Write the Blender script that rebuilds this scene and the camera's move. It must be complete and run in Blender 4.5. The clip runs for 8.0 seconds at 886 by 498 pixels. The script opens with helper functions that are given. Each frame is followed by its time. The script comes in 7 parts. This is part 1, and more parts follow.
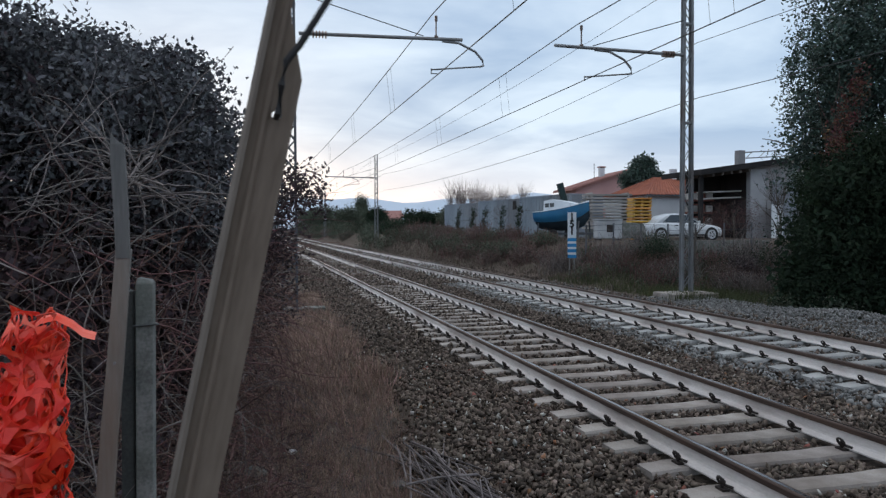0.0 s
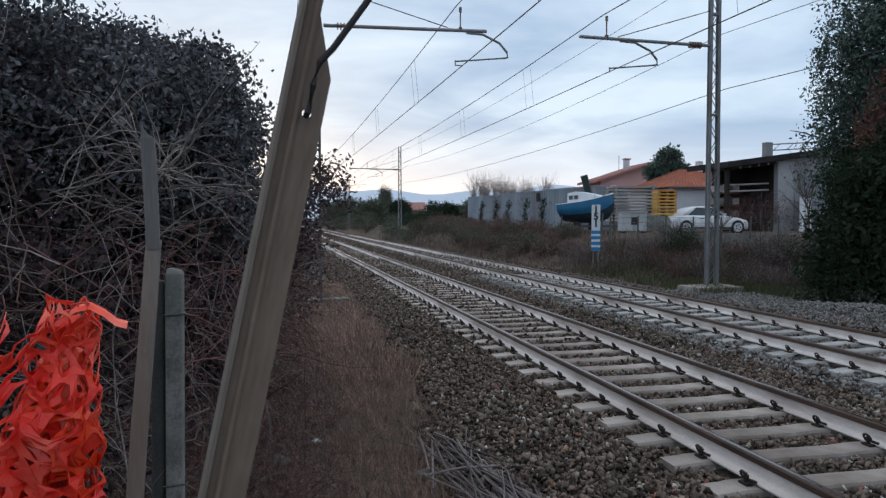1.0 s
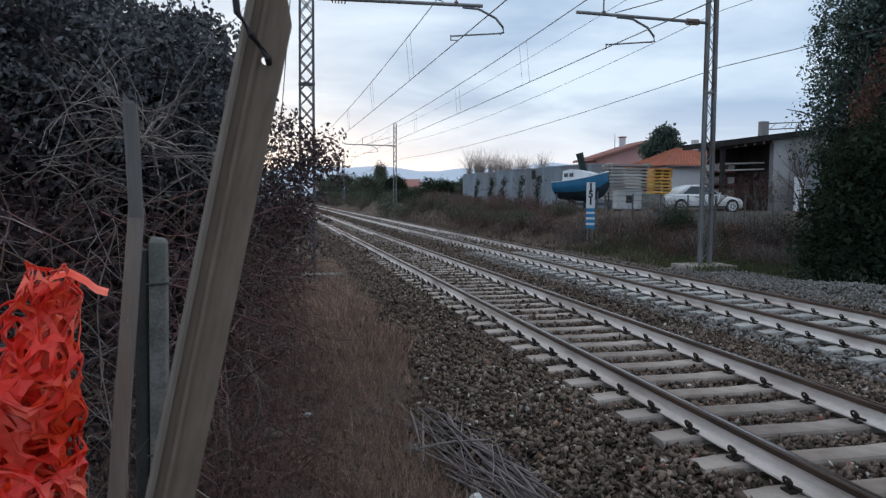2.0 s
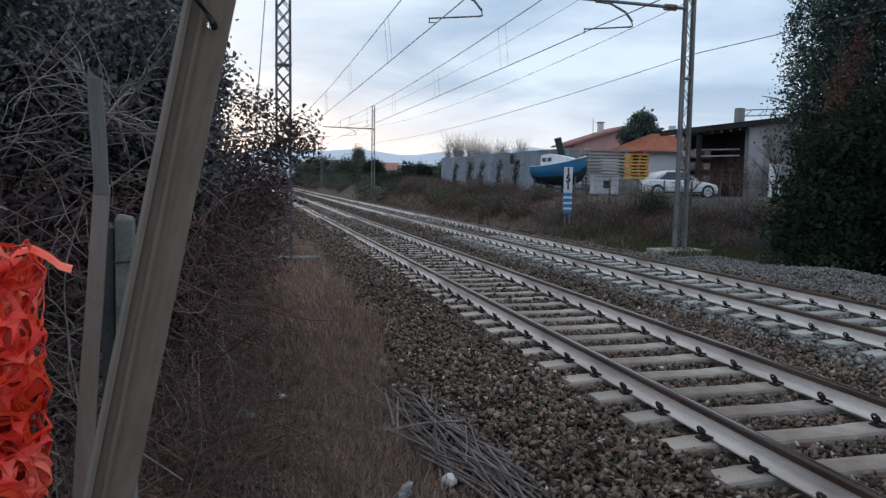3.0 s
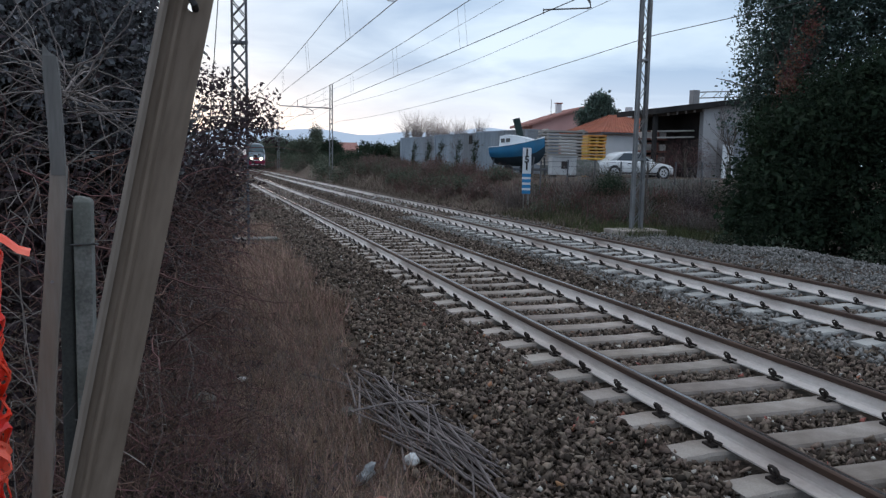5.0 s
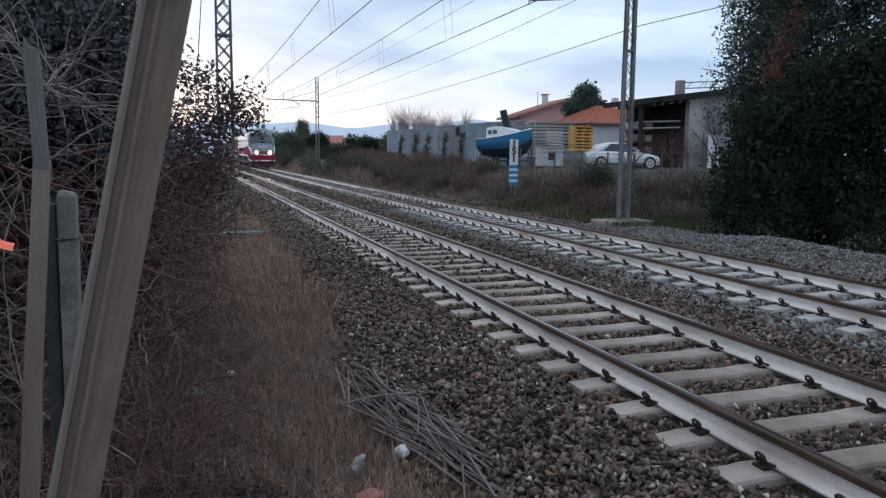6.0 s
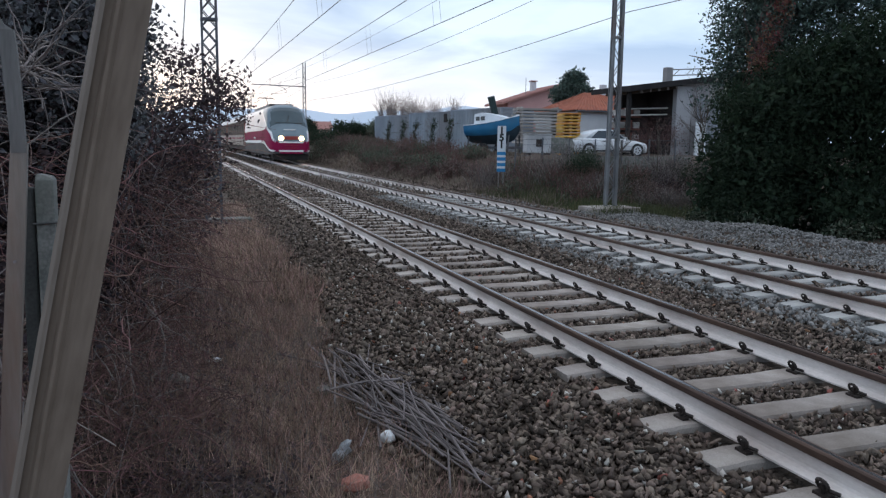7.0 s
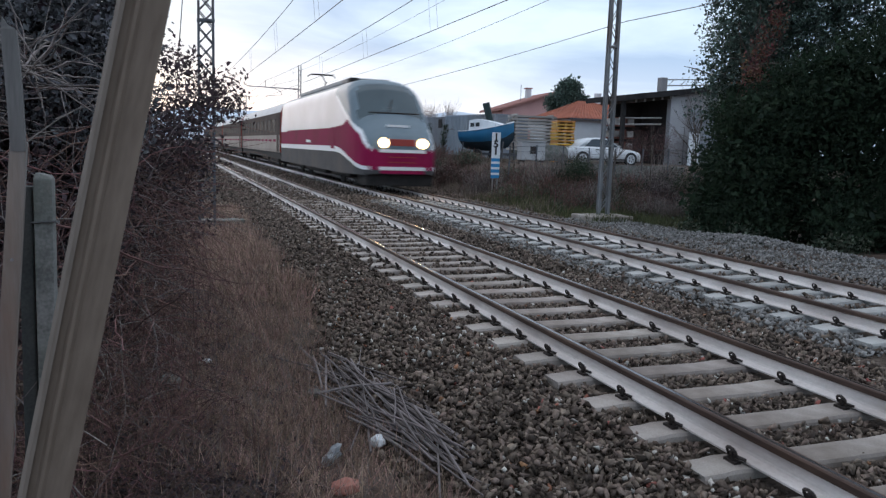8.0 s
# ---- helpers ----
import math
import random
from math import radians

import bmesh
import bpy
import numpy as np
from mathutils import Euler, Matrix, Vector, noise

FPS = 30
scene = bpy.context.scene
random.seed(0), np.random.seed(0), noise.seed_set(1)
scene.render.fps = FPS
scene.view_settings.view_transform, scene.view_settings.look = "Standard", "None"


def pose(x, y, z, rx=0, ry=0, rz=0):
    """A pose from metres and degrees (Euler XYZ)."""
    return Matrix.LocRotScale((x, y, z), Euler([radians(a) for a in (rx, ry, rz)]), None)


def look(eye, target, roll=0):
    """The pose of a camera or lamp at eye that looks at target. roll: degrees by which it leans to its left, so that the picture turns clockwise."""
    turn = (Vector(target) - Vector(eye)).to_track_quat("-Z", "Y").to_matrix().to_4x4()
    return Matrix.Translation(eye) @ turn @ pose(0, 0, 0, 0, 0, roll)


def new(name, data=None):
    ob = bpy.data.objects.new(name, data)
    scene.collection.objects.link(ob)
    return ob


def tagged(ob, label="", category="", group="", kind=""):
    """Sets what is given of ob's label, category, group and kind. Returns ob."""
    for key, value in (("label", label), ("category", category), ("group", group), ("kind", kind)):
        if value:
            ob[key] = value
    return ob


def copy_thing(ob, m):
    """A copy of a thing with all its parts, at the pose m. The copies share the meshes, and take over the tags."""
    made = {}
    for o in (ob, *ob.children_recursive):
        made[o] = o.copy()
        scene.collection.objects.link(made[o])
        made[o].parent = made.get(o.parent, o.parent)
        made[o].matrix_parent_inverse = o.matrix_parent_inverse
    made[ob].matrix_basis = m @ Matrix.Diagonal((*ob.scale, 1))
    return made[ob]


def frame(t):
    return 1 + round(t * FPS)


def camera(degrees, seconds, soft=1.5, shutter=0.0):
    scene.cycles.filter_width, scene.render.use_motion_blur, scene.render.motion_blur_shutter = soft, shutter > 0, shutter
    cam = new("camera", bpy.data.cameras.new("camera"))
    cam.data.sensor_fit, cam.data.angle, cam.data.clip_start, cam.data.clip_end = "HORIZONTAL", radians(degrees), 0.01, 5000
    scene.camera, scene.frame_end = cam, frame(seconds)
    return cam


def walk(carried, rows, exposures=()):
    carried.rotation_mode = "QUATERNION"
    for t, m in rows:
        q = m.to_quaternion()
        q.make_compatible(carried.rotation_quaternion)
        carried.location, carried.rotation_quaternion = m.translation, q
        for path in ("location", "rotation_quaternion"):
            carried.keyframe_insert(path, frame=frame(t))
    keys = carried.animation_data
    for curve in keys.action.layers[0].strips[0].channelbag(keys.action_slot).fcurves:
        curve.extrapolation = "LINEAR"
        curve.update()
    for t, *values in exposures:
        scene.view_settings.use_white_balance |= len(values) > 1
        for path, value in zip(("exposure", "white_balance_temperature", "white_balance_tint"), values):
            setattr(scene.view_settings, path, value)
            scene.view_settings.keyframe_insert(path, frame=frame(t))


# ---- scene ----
# Railway line at dusk: two tracks, a fast train, brambles and a fence line beside them.
cam = camera(60.0, 8.0, soft=1.3, shutter=0.6)
PATH = [
    (0, (-4.053, -0.711, 1.658), (-3.571, 1.229, 1.604), -0.2),
    (0.5, (-4.073, -0.721, 1.661), (-3.619, 1.226, 1.598), 0.2),
    (1, (-4.058, -0.733, 1.66), (-3.635, 1.22, 1.585), -0.0),
    (1.5, (-4.046, -0.717, 1.652), (-3.621, 1.234, 1.546), 0.2),
    (3, (-4.007, -0.733, 1.628), (-3.517, 1.198, 1.453), 0.9),
    (3.5, (-4.014, -0.724, 1.63), (-3.488, 1.196, 1.439), 1.0),
    (4, (-4.01, -0.732, 1.627), (-3.474, 1.185, 1.431), 0.9),
    (4.5, (-4.028, -0.73, 1.633), (-3.459, 1.176, 1.422), 1.2),
    (6, (-4.026, -0.732, 1.628), (-3.404, 1.153, 1.385), 0.6),
    (6.5, (-4.021, -0.73, 1.626), (-3.384, 1.148, 1.366), 0.7),
    (7, (-4.012, -0.731, 1.623), (-3.361, 1.14, 1.346), 0.8),
    (7.5, (-4.012, -0.752, 1.623), (-3.356, 1.117, 1.346), 1.1),
    (8, (-4.026, -0.745, 1.627), (-3.356, 1.121, 1.364), 1.9),
]
walk(cam, [(t, look(eye, target, roll)) for t, eye, target, roll in PATH], [(0.0, 0.0, 6300, 11), (3.0, 0.0, 6260, 11), (4.5, 0.03, 6220, 11), (6.5, 0.18, 6150, 12), (8.0, 0.22, 6150, 12)])

# ---- world and light ----
SUN_EL, SUN_AZ = radians(7.0), radians(-6.0)   # low behind the clouds, along the line to the left
world = bpy.data.worlds.new("dusk_sky")
scene.world = world
world.use_nodes = True
wn, wl = world.node_tree.nodes, world.node_tree.links
wn.clear()
sky = wn.new("ShaderNodeTexSky")
sky.sky_type, sky.sun_disc, sky.sun_elevation, sky.sun_rotation = "NISHITA", False, SUN_EL, SUN_AZ
coord = wn.new("ShaderNodeTexCoord")
sep = wn.new("ShaderNodeSeparateXYZ")
wl.new(coord.outputs["Generated"], sep.inputs[0])
# clouds: the direction projected on a flat layer, so that they flatten towards the horizon
lift = wn.new("ShaderNodeMath")
lift.operation, lift.inputs[1].default_value = "ADD", 0.16
wl.new(sep.outputs["Z"], lift.inputs[0])
flat = []
for axis in ("X", "Y"):
    d = wn.new("ShaderNodeMath")
    d.operation = "DIVIDE"
    wl.new(sep.outputs[axis], d.inputs[0])
    wl.new(lift.outputs[0], d.inputs[1])
    flat.append(d)
comb = wn.new("ShaderNodeCombineXYZ")
wl.new(flat[0].outputs[0], comb.inputs[0])
wl.new(flat[1].outputs[0], comb.inputs[1])
cl = wn.new("ShaderNodeTexNoise")
cl.inputs["Scale"].default_value, cl.inputs["Detail"].default_value, cl.inputs["Roughness"].default_value = 1.1, 6.0, 0.52
cl.inputs["Distortion"].default_value = 0.4
wl.new(comb.outputs[0], cl.inputs["Vector"])
cr = wn.new("ShaderNodeValToRGB")
cr.color_ramp.elements[0].position, cr.color_ramp.elements[0].color = 0.36, (0.35, 0.49, 0.68, 1)
cr.color_ramp.elements[1].position, cr.color_ramp.elements[1].color = 0.64, (0.72, 0.85, 0.97, 1)
wl.new(cl.outputs["Fac"], cr.inputs[0])
# paler and warmer towards the horizon
hr = wn.new("ShaderNodeValToRGB")
hr.color_ramp.elements[0].position, hr.color_ramp.elements[0].color = 0.0, (1, 1, 1, 1)
hr.color_ramp.elements[1].position, hr.color_ramp.elements[1].color = 0.13, (0, 0, 0, 1)
wl.new(sep.outputs["Z"], hr.inputs[0])
# the glow lies round the sun's azimuth, broad
side = wn.new("ShaderNodeVectorMath")
side.operation = "DOT_PRODUCT"
side.inputs[1].default_value = (math.sin(SUN_AZ), math.cos(SUN_AZ), 0)
wl.new(coord.outputs["Generated"], side.inputs[0])
sr = wn.new("ShaderNodeMapRange")
sr.inputs["From Min"].default_value, sr.inputs["From Max"].default_value = 0.7, 1.0
wl.new(side.outputs["Value"], sr.inputs["Value"])
low = wn.new("ShaderNodeMix")
low.data_type = "RGBA"
low.inputs["A"].default_value, low.inputs["B"].default_value = (0.74, 0.84, 0.96, 1), (0.98, 0.93, 0.93, 1)
wl.new(sr.outputs[0], low.inputs["Factor"])
# overhead the cloud cover is thick and nearly colourless
top = wn.new("ShaderNodeMapRange")
top.inputs["From Min"].default_value, top.inputs["From Max"].default_value = 0.42, 0.75
wl.new(sep.outputs["Z"], top.inputs["Value"])
cover = wn.new("ShaderNodeMix")
cover.data_type = "RGBA"
cover.inputs["B"].default_value = (0.80, 0.85, 0.91, 1)
wl.new(top.outputs[0], cover.inputs["Factor"])
wl.new(cr.outputs[0], cover.inputs["A"])
mixh = wn.new("ShaderNodeMix")
mixh.data_type = "RGBA"
wl.new(hr.outputs[0], mixh.inputs["Factor"])
wl.new(cover.outputs["Result"], mixh.inputs["A"])
wl.new(low.outputs["Result"], mixh.inputs["B"])
bg_sky, bg_cloud, add = wn.new("ShaderNodeBackground"), wn.new("ShaderNodeBackground"), wn.new("ShaderNodeAddShader")
bg_sky.inputs["Strength"].default_value, bg_cloud.inputs["Strength"].default_value = 0.012, 0.98
wl.new(sky.outputs[0], bg_sky.inputs["Color"])
wl.new(mixh.outputs["Result"], bg_cloud.inputs["Color"])
wl.new(bg_sky.outputs[0], add.inputs[0])
wl.new(bg_cloud.outputs[0], add.inputs[1])
wout = wn.new("ShaderNodeOutputWorld")
wl.new(add.outputs[0], wout.inputs[0])
sun = new("sun", bpy.data.lights.new("sun", "SUN"))
sun.data.energy, sun.data.angle, sun.data.color = 0.5, radians(25), (1.0, 0.86, 0.74)
sun.matrix_world = look((0, 0, 50), (-math.sin(SUN_AZ) * 50, -math.cos(SUN_AZ) * 50, 50 - 50 * math.tan(radians(12))))
scene.view_settings.exposure = 0.0


# ---- materials ----
def mat(name, a, b, scale=8.0, rough=0.8, metal=0.0, bump=0.3, fine=60.0, dirt_sheen=None, dirt_sheen_amount=0.4, island=0.0, pick=0.0, spread=0.12, spec=0.4, stretch=(1, 1, 1), bump_dist=0.01):
    """A surface that varies between colours a and b at a coarse and a fine scale, with stains or painted sheen, relief
    and a shift from piece to piece.
    """
    m = bpy.data.materials.new(name)
    m.use_nodes = True
    n, l = m.node_tree.nodes, m.node_tree.links
    p = n["Principled BSDF"]
    tc, mp = n.new("ShaderNodeTexCoord"), n.new("ShaderNodeMapping")
    mp.inputs["Scale"].default_value = stretch
    l.new(tc.outputs["Object"], mp.inputs[0])
    n1, n2 = n.new("ShaderNodeTexNoise"), n.new("ShaderNodeTexNoise")
    for t, s, d in ((n1, scale, 4.0), (n2, fine, 3.0)):
        t.inputs["Scale"].default_value, t.inputs["Detail"].default_value = s, d
        l.new(mp.outputs[0], t.inputs["Vector"])
    av = n.new("ShaderNodeMix")
    av.inputs["Factor"].default_value = 0.4
    l.new(n1.outputs["Fac"], av.inputs["A"])
    l.new(n2.outputs["Fac"], av.inputs["B"])
    fac = av.outputs["Result"]
    sharp = n.new("ShaderNodeMapRange")
    sharp.inputs["From Min"].default_value, sharp.inputs["From Max"].default_value = 0.36, 0.64
    l.new(fac, sharp.inputs["Value"])
    mix = n.new("ShaderNodeMix")
    mix.data_type = "RGBA"
    mix.inputs["A"].default_value, mix.inputs["B"].default_value = (*a, 1), (*b, 1)
    l.new(sharp.outputs[0], mix.inputs["Factor"])
    col = mix.outputs["Result"]
    if dirt_sheen:
        n3, r3 = n.new("ShaderNodeTexNoise"), n.new("ShaderNodeMapRange")
        n3.inputs["Scale"].default_value, n3.inputs["Detail"].default_value = scale * 0.37, 6.0
        l.new(mp.outputs[0], n3.inputs["Vector"])
        r3.inputs["From Min"].default_value, r3.inputs["From Max"].default_value, r3.inputs["To Max"].default_value = 0.48, 0.66, dirt_sheen_amount
        l.new(n3.outputs["Fac"], r3.inputs["Value"])
        md = n.new("ShaderNodeMix")
        md.data_type = "RGBA"
        md.inputs["B"].default_value = (*dirt_sheen, 1)
        l.new(r3.outputs[0], md.inputs["Factor"])
        l.new(col, md.inputs["A"])
        col = md.outputs["Result"]
    if island or pick:
        if island:
            src = n.new("ShaderNodeNewGeometry").outputs["Random Per Island"]
        else:
            src = n.new("ShaderNodeObjectInfo").outputs["Random"]
        k = island or pick
        vr, hr_, hs = n.new("ShaderNodeMapRange"), n.new("ShaderNodeMapRange"), n.new("ShaderNodeHueSaturation")
        vr.inputs["To Min"].default_value, vr.inputs["To Max"].default_value = 1 - k, 1 + k
        l.new(src, vr.inputs["Value"])
        l.new(vr.outputs[0], hs.inputs["Value"])
        wh = n.new("ShaderNodeTexWhiteNoise")
        wh.noise_dimensions = "1D"
        l.new(src, wh.inputs["W"])
        hr_.inputs["To Min"].default_value, hr_.inputs["To Max"].default_value = 0.5 - spread * 0.25, 0.5 + spread * 0.25
        l.new(wh.outputs["Value"], hr_.inputs["Value"])
        l.new(hr_.outputs[0], hs.inputs["Hue"])
        l.new(col, hs.inputs["Color"])
        col = hs.outputs["Color"]
    l.new(col, p.inputs["Base Color"])
    rr = n.new("ShaderNodeMapRange")
    rr.inputs["To Min"].default_value, rr.inputs["To Max"].default_value = max(0.03, rough - 0.1), min(1.0, rough + 0.1)
    l.new(fac, rr.inputs["Value"])
    l.new(rr.outputs[0], p.inputs["Roughness"])
    p.inputs["Metallic"].default_value = metal
    p.inputs["Specular IOR Level"].default_value = spec
    if bump:
        bp = n.new("ShaderNodeBump")
        bp.inputs["Strength"].default_value, bp.inputs["Distance"].default_value = bump, bump_dist
        l.new(fac, bp.inputs["Height"])
        l.new(bp.outputs[0], p.inputs["Normal"])
    return m


def glow(name, colour, strength):
    m = bpy.data.materials.new(name)
    m.use_nodes = True
    p = m.node_tree.nodes["Principled BSDF"]
    p.inputs["Base Color"].default_value = (*colour, 1)
    p.inputs["Emission Color"].default_value = (*colour, 1)
    p.inputs["Emission Strength"].default_value = strength
    return m


def leaf_mat(name, a, b, rough=0.5, k=0.5, spread=0.2, through_light=0.25):
    m = mat(name, a, b, 3.0, rough, 0, 0, 30.0, island=k, spread=spread)
    n, l = m.node_tree.nodes, m.node_tree.links
    p, out = n["Principled BSDF"], n["Material Output"]
    tr, mx = n.new("ShaderNodeBsdfTranslucent"), n.new("ShaderNodeMixShader")
    l.new(p.inputs["Base Color"].links[0].from_socket, tr.inputs["Color"])
    mx.inputs[0].default_value = through_light
    l.new(p.outputs[0], mx.inputs[1])
    l.new(tr.outputs[0], mx.inputs[2])
    l.new(mx.outputs[0], out.inputs[0])
    return m


M_SOIL = mat("dead_grass_soil", (0.075, 0.055, 0.045), (0.15, 0.115, 0.095), 3.0, 0.95, bump=0.8, fine=40, dirt_sheen=(0.05, 0.055, 0.03), bump_dist=0.03, spec=0.08)
M_BALLAST_BED = mat("ballast_bed", (0.04, 0.031, 0.025), (0.12, 0.096, 0.078), 14.0, 0.95, bump=1.0, fine=45, bump_dist=0.04, spec=0.08)
M_STONE = mat("rusty_ballast_stone", (0.078, 0.061, 0.049), (0.192, 0.153, 0.126), 9.0, 0.9, bump=0.3, island=0.8, spread=0.05, dirt_sheen=(0.075, 0.048, 0.039), spec=0.15)
M_STONE_PALE = mat("pale_ballast_stone", (0.135, 0.132, 0.127), (0.265, 0.26, 0.25), 9.0, 0.9, bump=0.3, island=0.45, spread=0.06)
M_STONE_WHITE = mat("whitish_stone", (0.34, 0.32, 0.29), (0.52, 0.50, 0.46), 9.0, 0.85, bump=0.3, island=0.3, spread=0.08)
M_STONE_RED = mat("brick_red_stone", (0.20, 0.085, 0.055), (0.32, 0.14, 0.09), 9.0, 0.9, bump=0.3, island=0.3)
M_SLEEPER = mat("sleeper_concrete", (0.275, 0.243, 0.220), (0.43, 0.39, 0.355), 4.0, 0.9, bump=0.4, fine=90, dirt_sheen=(0.13, 0.10, 0.08), dirt_sheen_amount=0.7, pick=0.16, spread=0.03, spec=0.15)
M_SLEEPER_PALE = mat("pale_sleeper_concrete", (0.29, 0.295, 0.29), (0.42, 0.42, 0.405), 4.0, 0.9, bump=0.4, fine=90, dirt_sheen=(0.2, 0.18, 0.16), dirt_sheen_amount=0.5, pick=0.15, spread=0.03, spec=0.15)
M_RAIL_WEB = mat("rail_side_limewash", (0.60, 0.555, 0.525), (0.77, 0.72, 0.685), 5.0, 0.85, bump=0.15, fine=70, dirt_sheen=(0.25, 0.18, 0.15), dirt_sheen_amount=0.6, stretch=(1, 0.35, 1))
M_RAIL_HEAD = mat("rail_head_rust", (0.045, 0.028, 0.022), (0.085, 0.055, 0.044), 10.0, 0.7, 0.3, 0.2, dirt_sheen=(0.15, 0.09, 0.06), stretch=(1, 0.2, 1))
M_RAIL_TOP = mat("worn_rail_steel", (0.10, 0.083, 0.076), (0.17, 0.145, 0.135), 6.0, 0.20, 0.75, 0.05, stretch=(1, 0.05, 1))
M_RAIL_TOP_DULL = mat("dull_rail_steel", (0.060, 0.042, 0.036), (0.11, 0.082, 0.070), 6.0, 0.5, 0.4, 0.05, stretch=(1, 0.05, 1))
M_CLIP = mat("dark_clip_steel", (0.022, 0.018, 0.017), (0.05, 0.04, 0.036), 40.0, 0.6, 0.5, 0.3)
M_GALV = mat("galvanised_steel", (0.19, 0.20, 0.21), (0.30, 0.31, 0.32), 3.0, 0.6, 0.6, 0.1, dirt_sheen=(0.2, 0.14, 0.10), dirt_sheen_amount=0.5)
M_MAST = mat("weathered_mast_steel", (0.165, 0.175, 0.185), (0.27, 0.28, 0.29), 2.0, 0.7, 0.3, 0.1, dirt_sheen=(0.16, 0.10, 0.07), dirt_sheen_amount=0.6)
M_MAST_DARK = mat("dark_mast_steel", (0.075, 0.085, 0.10), (0.13, 0.145, 0.165), 2.0, 0.7, 0.3, 0.1, dirt_sheen=(0.11, 0.08, 0.06))
M_WIRE = mat("copper_wire_aged", (0.05, 0.055, 0.055), (0.10, 0.10, 0.10), 3.0, 0.6, 0.6, 0)
M_INSUL = mat("glazed_insulator", (0.10, 0.06, 0.045), (0.17, 0.12, 0.10), 5.0, 0.3, 0, 0)
M_POST = mat("weathered_grey_bar", (0.118, 0.088, 0.066), (0.205, 0.160, 0.126), 14.0, 0.8, 0.05, 0.25, fine=150, dirt_sheen=(0.075, 0.054, 0.04), dirt_sheen_amount=0.65, stretch=(1, 1, 0.18), bump_dist=0.002)
M_POST_EDGE = mat("lit_bar_edge", (0.150, 0.122, 0.100), (0.245, 0.205, 0.172), 14.0, 0.7, 0.1, 0.25, fine=150, dirt_sheen=(0.12, 0.09, 0.07), dirt_sheen_amount=0.6, stretch=(1, 1, 0.18), bump_dist=0.002)
M_STAKE = mat("bleached_wood", (0.135, 0.128, 0.118), (0.235, 0.222, 0.208), 18.0, 0.9, 0, 0.5, fine=120, dirt_sheen=(0.20, 0.14, 0.10), dirt_sheen_amount=0.7, stretch=(1, 1, 0.12), bump_dist=0.003)
M_STAKE_GREY = mat("greyed_wood", (0.10, 0.098, 0.096), (0.18, 0.175, 0.17), 18.0, 0.9, 0, 0.5, fine=120, dirt_sheen=(0.07, 0.065, 0.06), dirt_sheen_amount=0.7, stretch=(1, 1, 0.12), bump_dist=0.003)
M_POST_SHADE = mat("shaded_side_concrete", (0.03, 0.033, 0.032), (0.07, 0.072, 0.068), 9.0, 0.95, 0, 0.6, fine=110, bump_dist=0.004)
M_CONCRETE = mat("mossy_concrete", (0.095, 0.10, 0.093), (0.245, 0.245, 0.23), 9.0, 0.95, 0, 0.6, fine=110, dirt_sheen=(0.08, 0.09, 0.07), dirt_sheen_amount=0.7, bump_dist=0.004)
# the pale pinkish patches paint the plastic's sheen into its colour
M_NET = mat("orange_plastic_net", (0.76, 0.022, 0.008), (0.90, 0.062, 0.028), 14.0, 0.32, 0, 0.1, dirt_sheen=(0.95, 0.27, 0.19), dirt_sheen_amount=0.7, pick=0.12, spread=0.01)
M_TWIG = mat("grey_bramble_twig", (0.095, 0.082, 0.078), (0.25, 0.216, 0.20), 20.0, 0.85, 0, 0.2, island=0.5, spread=0.1)
M_TWIG_RED = mat("reddish_bramble_twig", (0.075, 0.038, 0.034), (0.175, 0.098, 0.083), 20.0, 0.85, 0, 0.2, island=0.5)
# skylight is put into the upper leaves' colour, shade into the lower ones'
M_LEAF_LIT = leaf_mat("sky_lit_bramble_leaf", (0.050, 0.056, 0.064), (0.135, 0.135, 0.145), 0.40, 0.65, 0.3)
M_LEAF_PURPLE = leaf_mat("shaded_purple_leaf", (0.026, 0.018, 0.021), (0.070, 0.046, 0.050), 0.7, 0.6, 0.25)
M_LEAF_GREEN = leaf_mat("evergreen_leaf", (0.034, 0.060, 0.050), (0.088, 0.130, 0.104), 0.38, 0.6, 0.15)
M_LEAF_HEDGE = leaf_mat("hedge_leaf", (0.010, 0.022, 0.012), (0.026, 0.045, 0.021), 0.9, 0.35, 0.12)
M_LEAF_RED = leaf_mat("withered_leaf", (0.10, 0.042, 0.032), (0.19, 0.085, 0.062), 0.7, 0.5)
M_LEAF_WINE = leaf_mat("wine_red_twig_leaf", (0.075, 0.038, 0.036), (0.15, 0.082, 0.078), 0.9, 0.5, 0.15)
M_LEAF_OLIVE = leaf_mat("olive_scrub_leaf", (0.050, 0.064, 0.044), (0.12, 0.138, 0.098), 0.8, 0.5, 0.3)
M_LEAF_BROWN = leaf_mat("brown_scrub_leaf", (0.085, 0.064, 0.058), (0.19, 0.146, 0.128), 0.9, 0.6, 0.15)
M_GRASS = leaf_mat("dead_grass_blade", (0.165, 0.108, 0.085), (0.44, 0.31, 0.245), 0.9, 0.7, 0.15)
M_GRASS_BANK = leaf_mat("dull_bank_grass", (0.075, 0.062, 0.05), (0.19, 0.155, 0.125), 0.9, 0.7, 0.15)
M_GRASS_GREEN = leaf_mat("winter_grass_blade", (0.04, 0.05, 0.022), (0.10, 0.11, 0.05), 0.9, 0.4, 0.15)
M_BARK = mat("bark", (0.06, 0.05, 0.042), (0.13, 0.11, 0.095), 12.0, 0.95, 0, 0.8, stretch=(1, 1, 0.3))
M_BARE = mat("bare_branch", (0.22, 0.18, 0.165), (0.34, 0.285, 0.26), 4.0, 0.95, 0, 0)
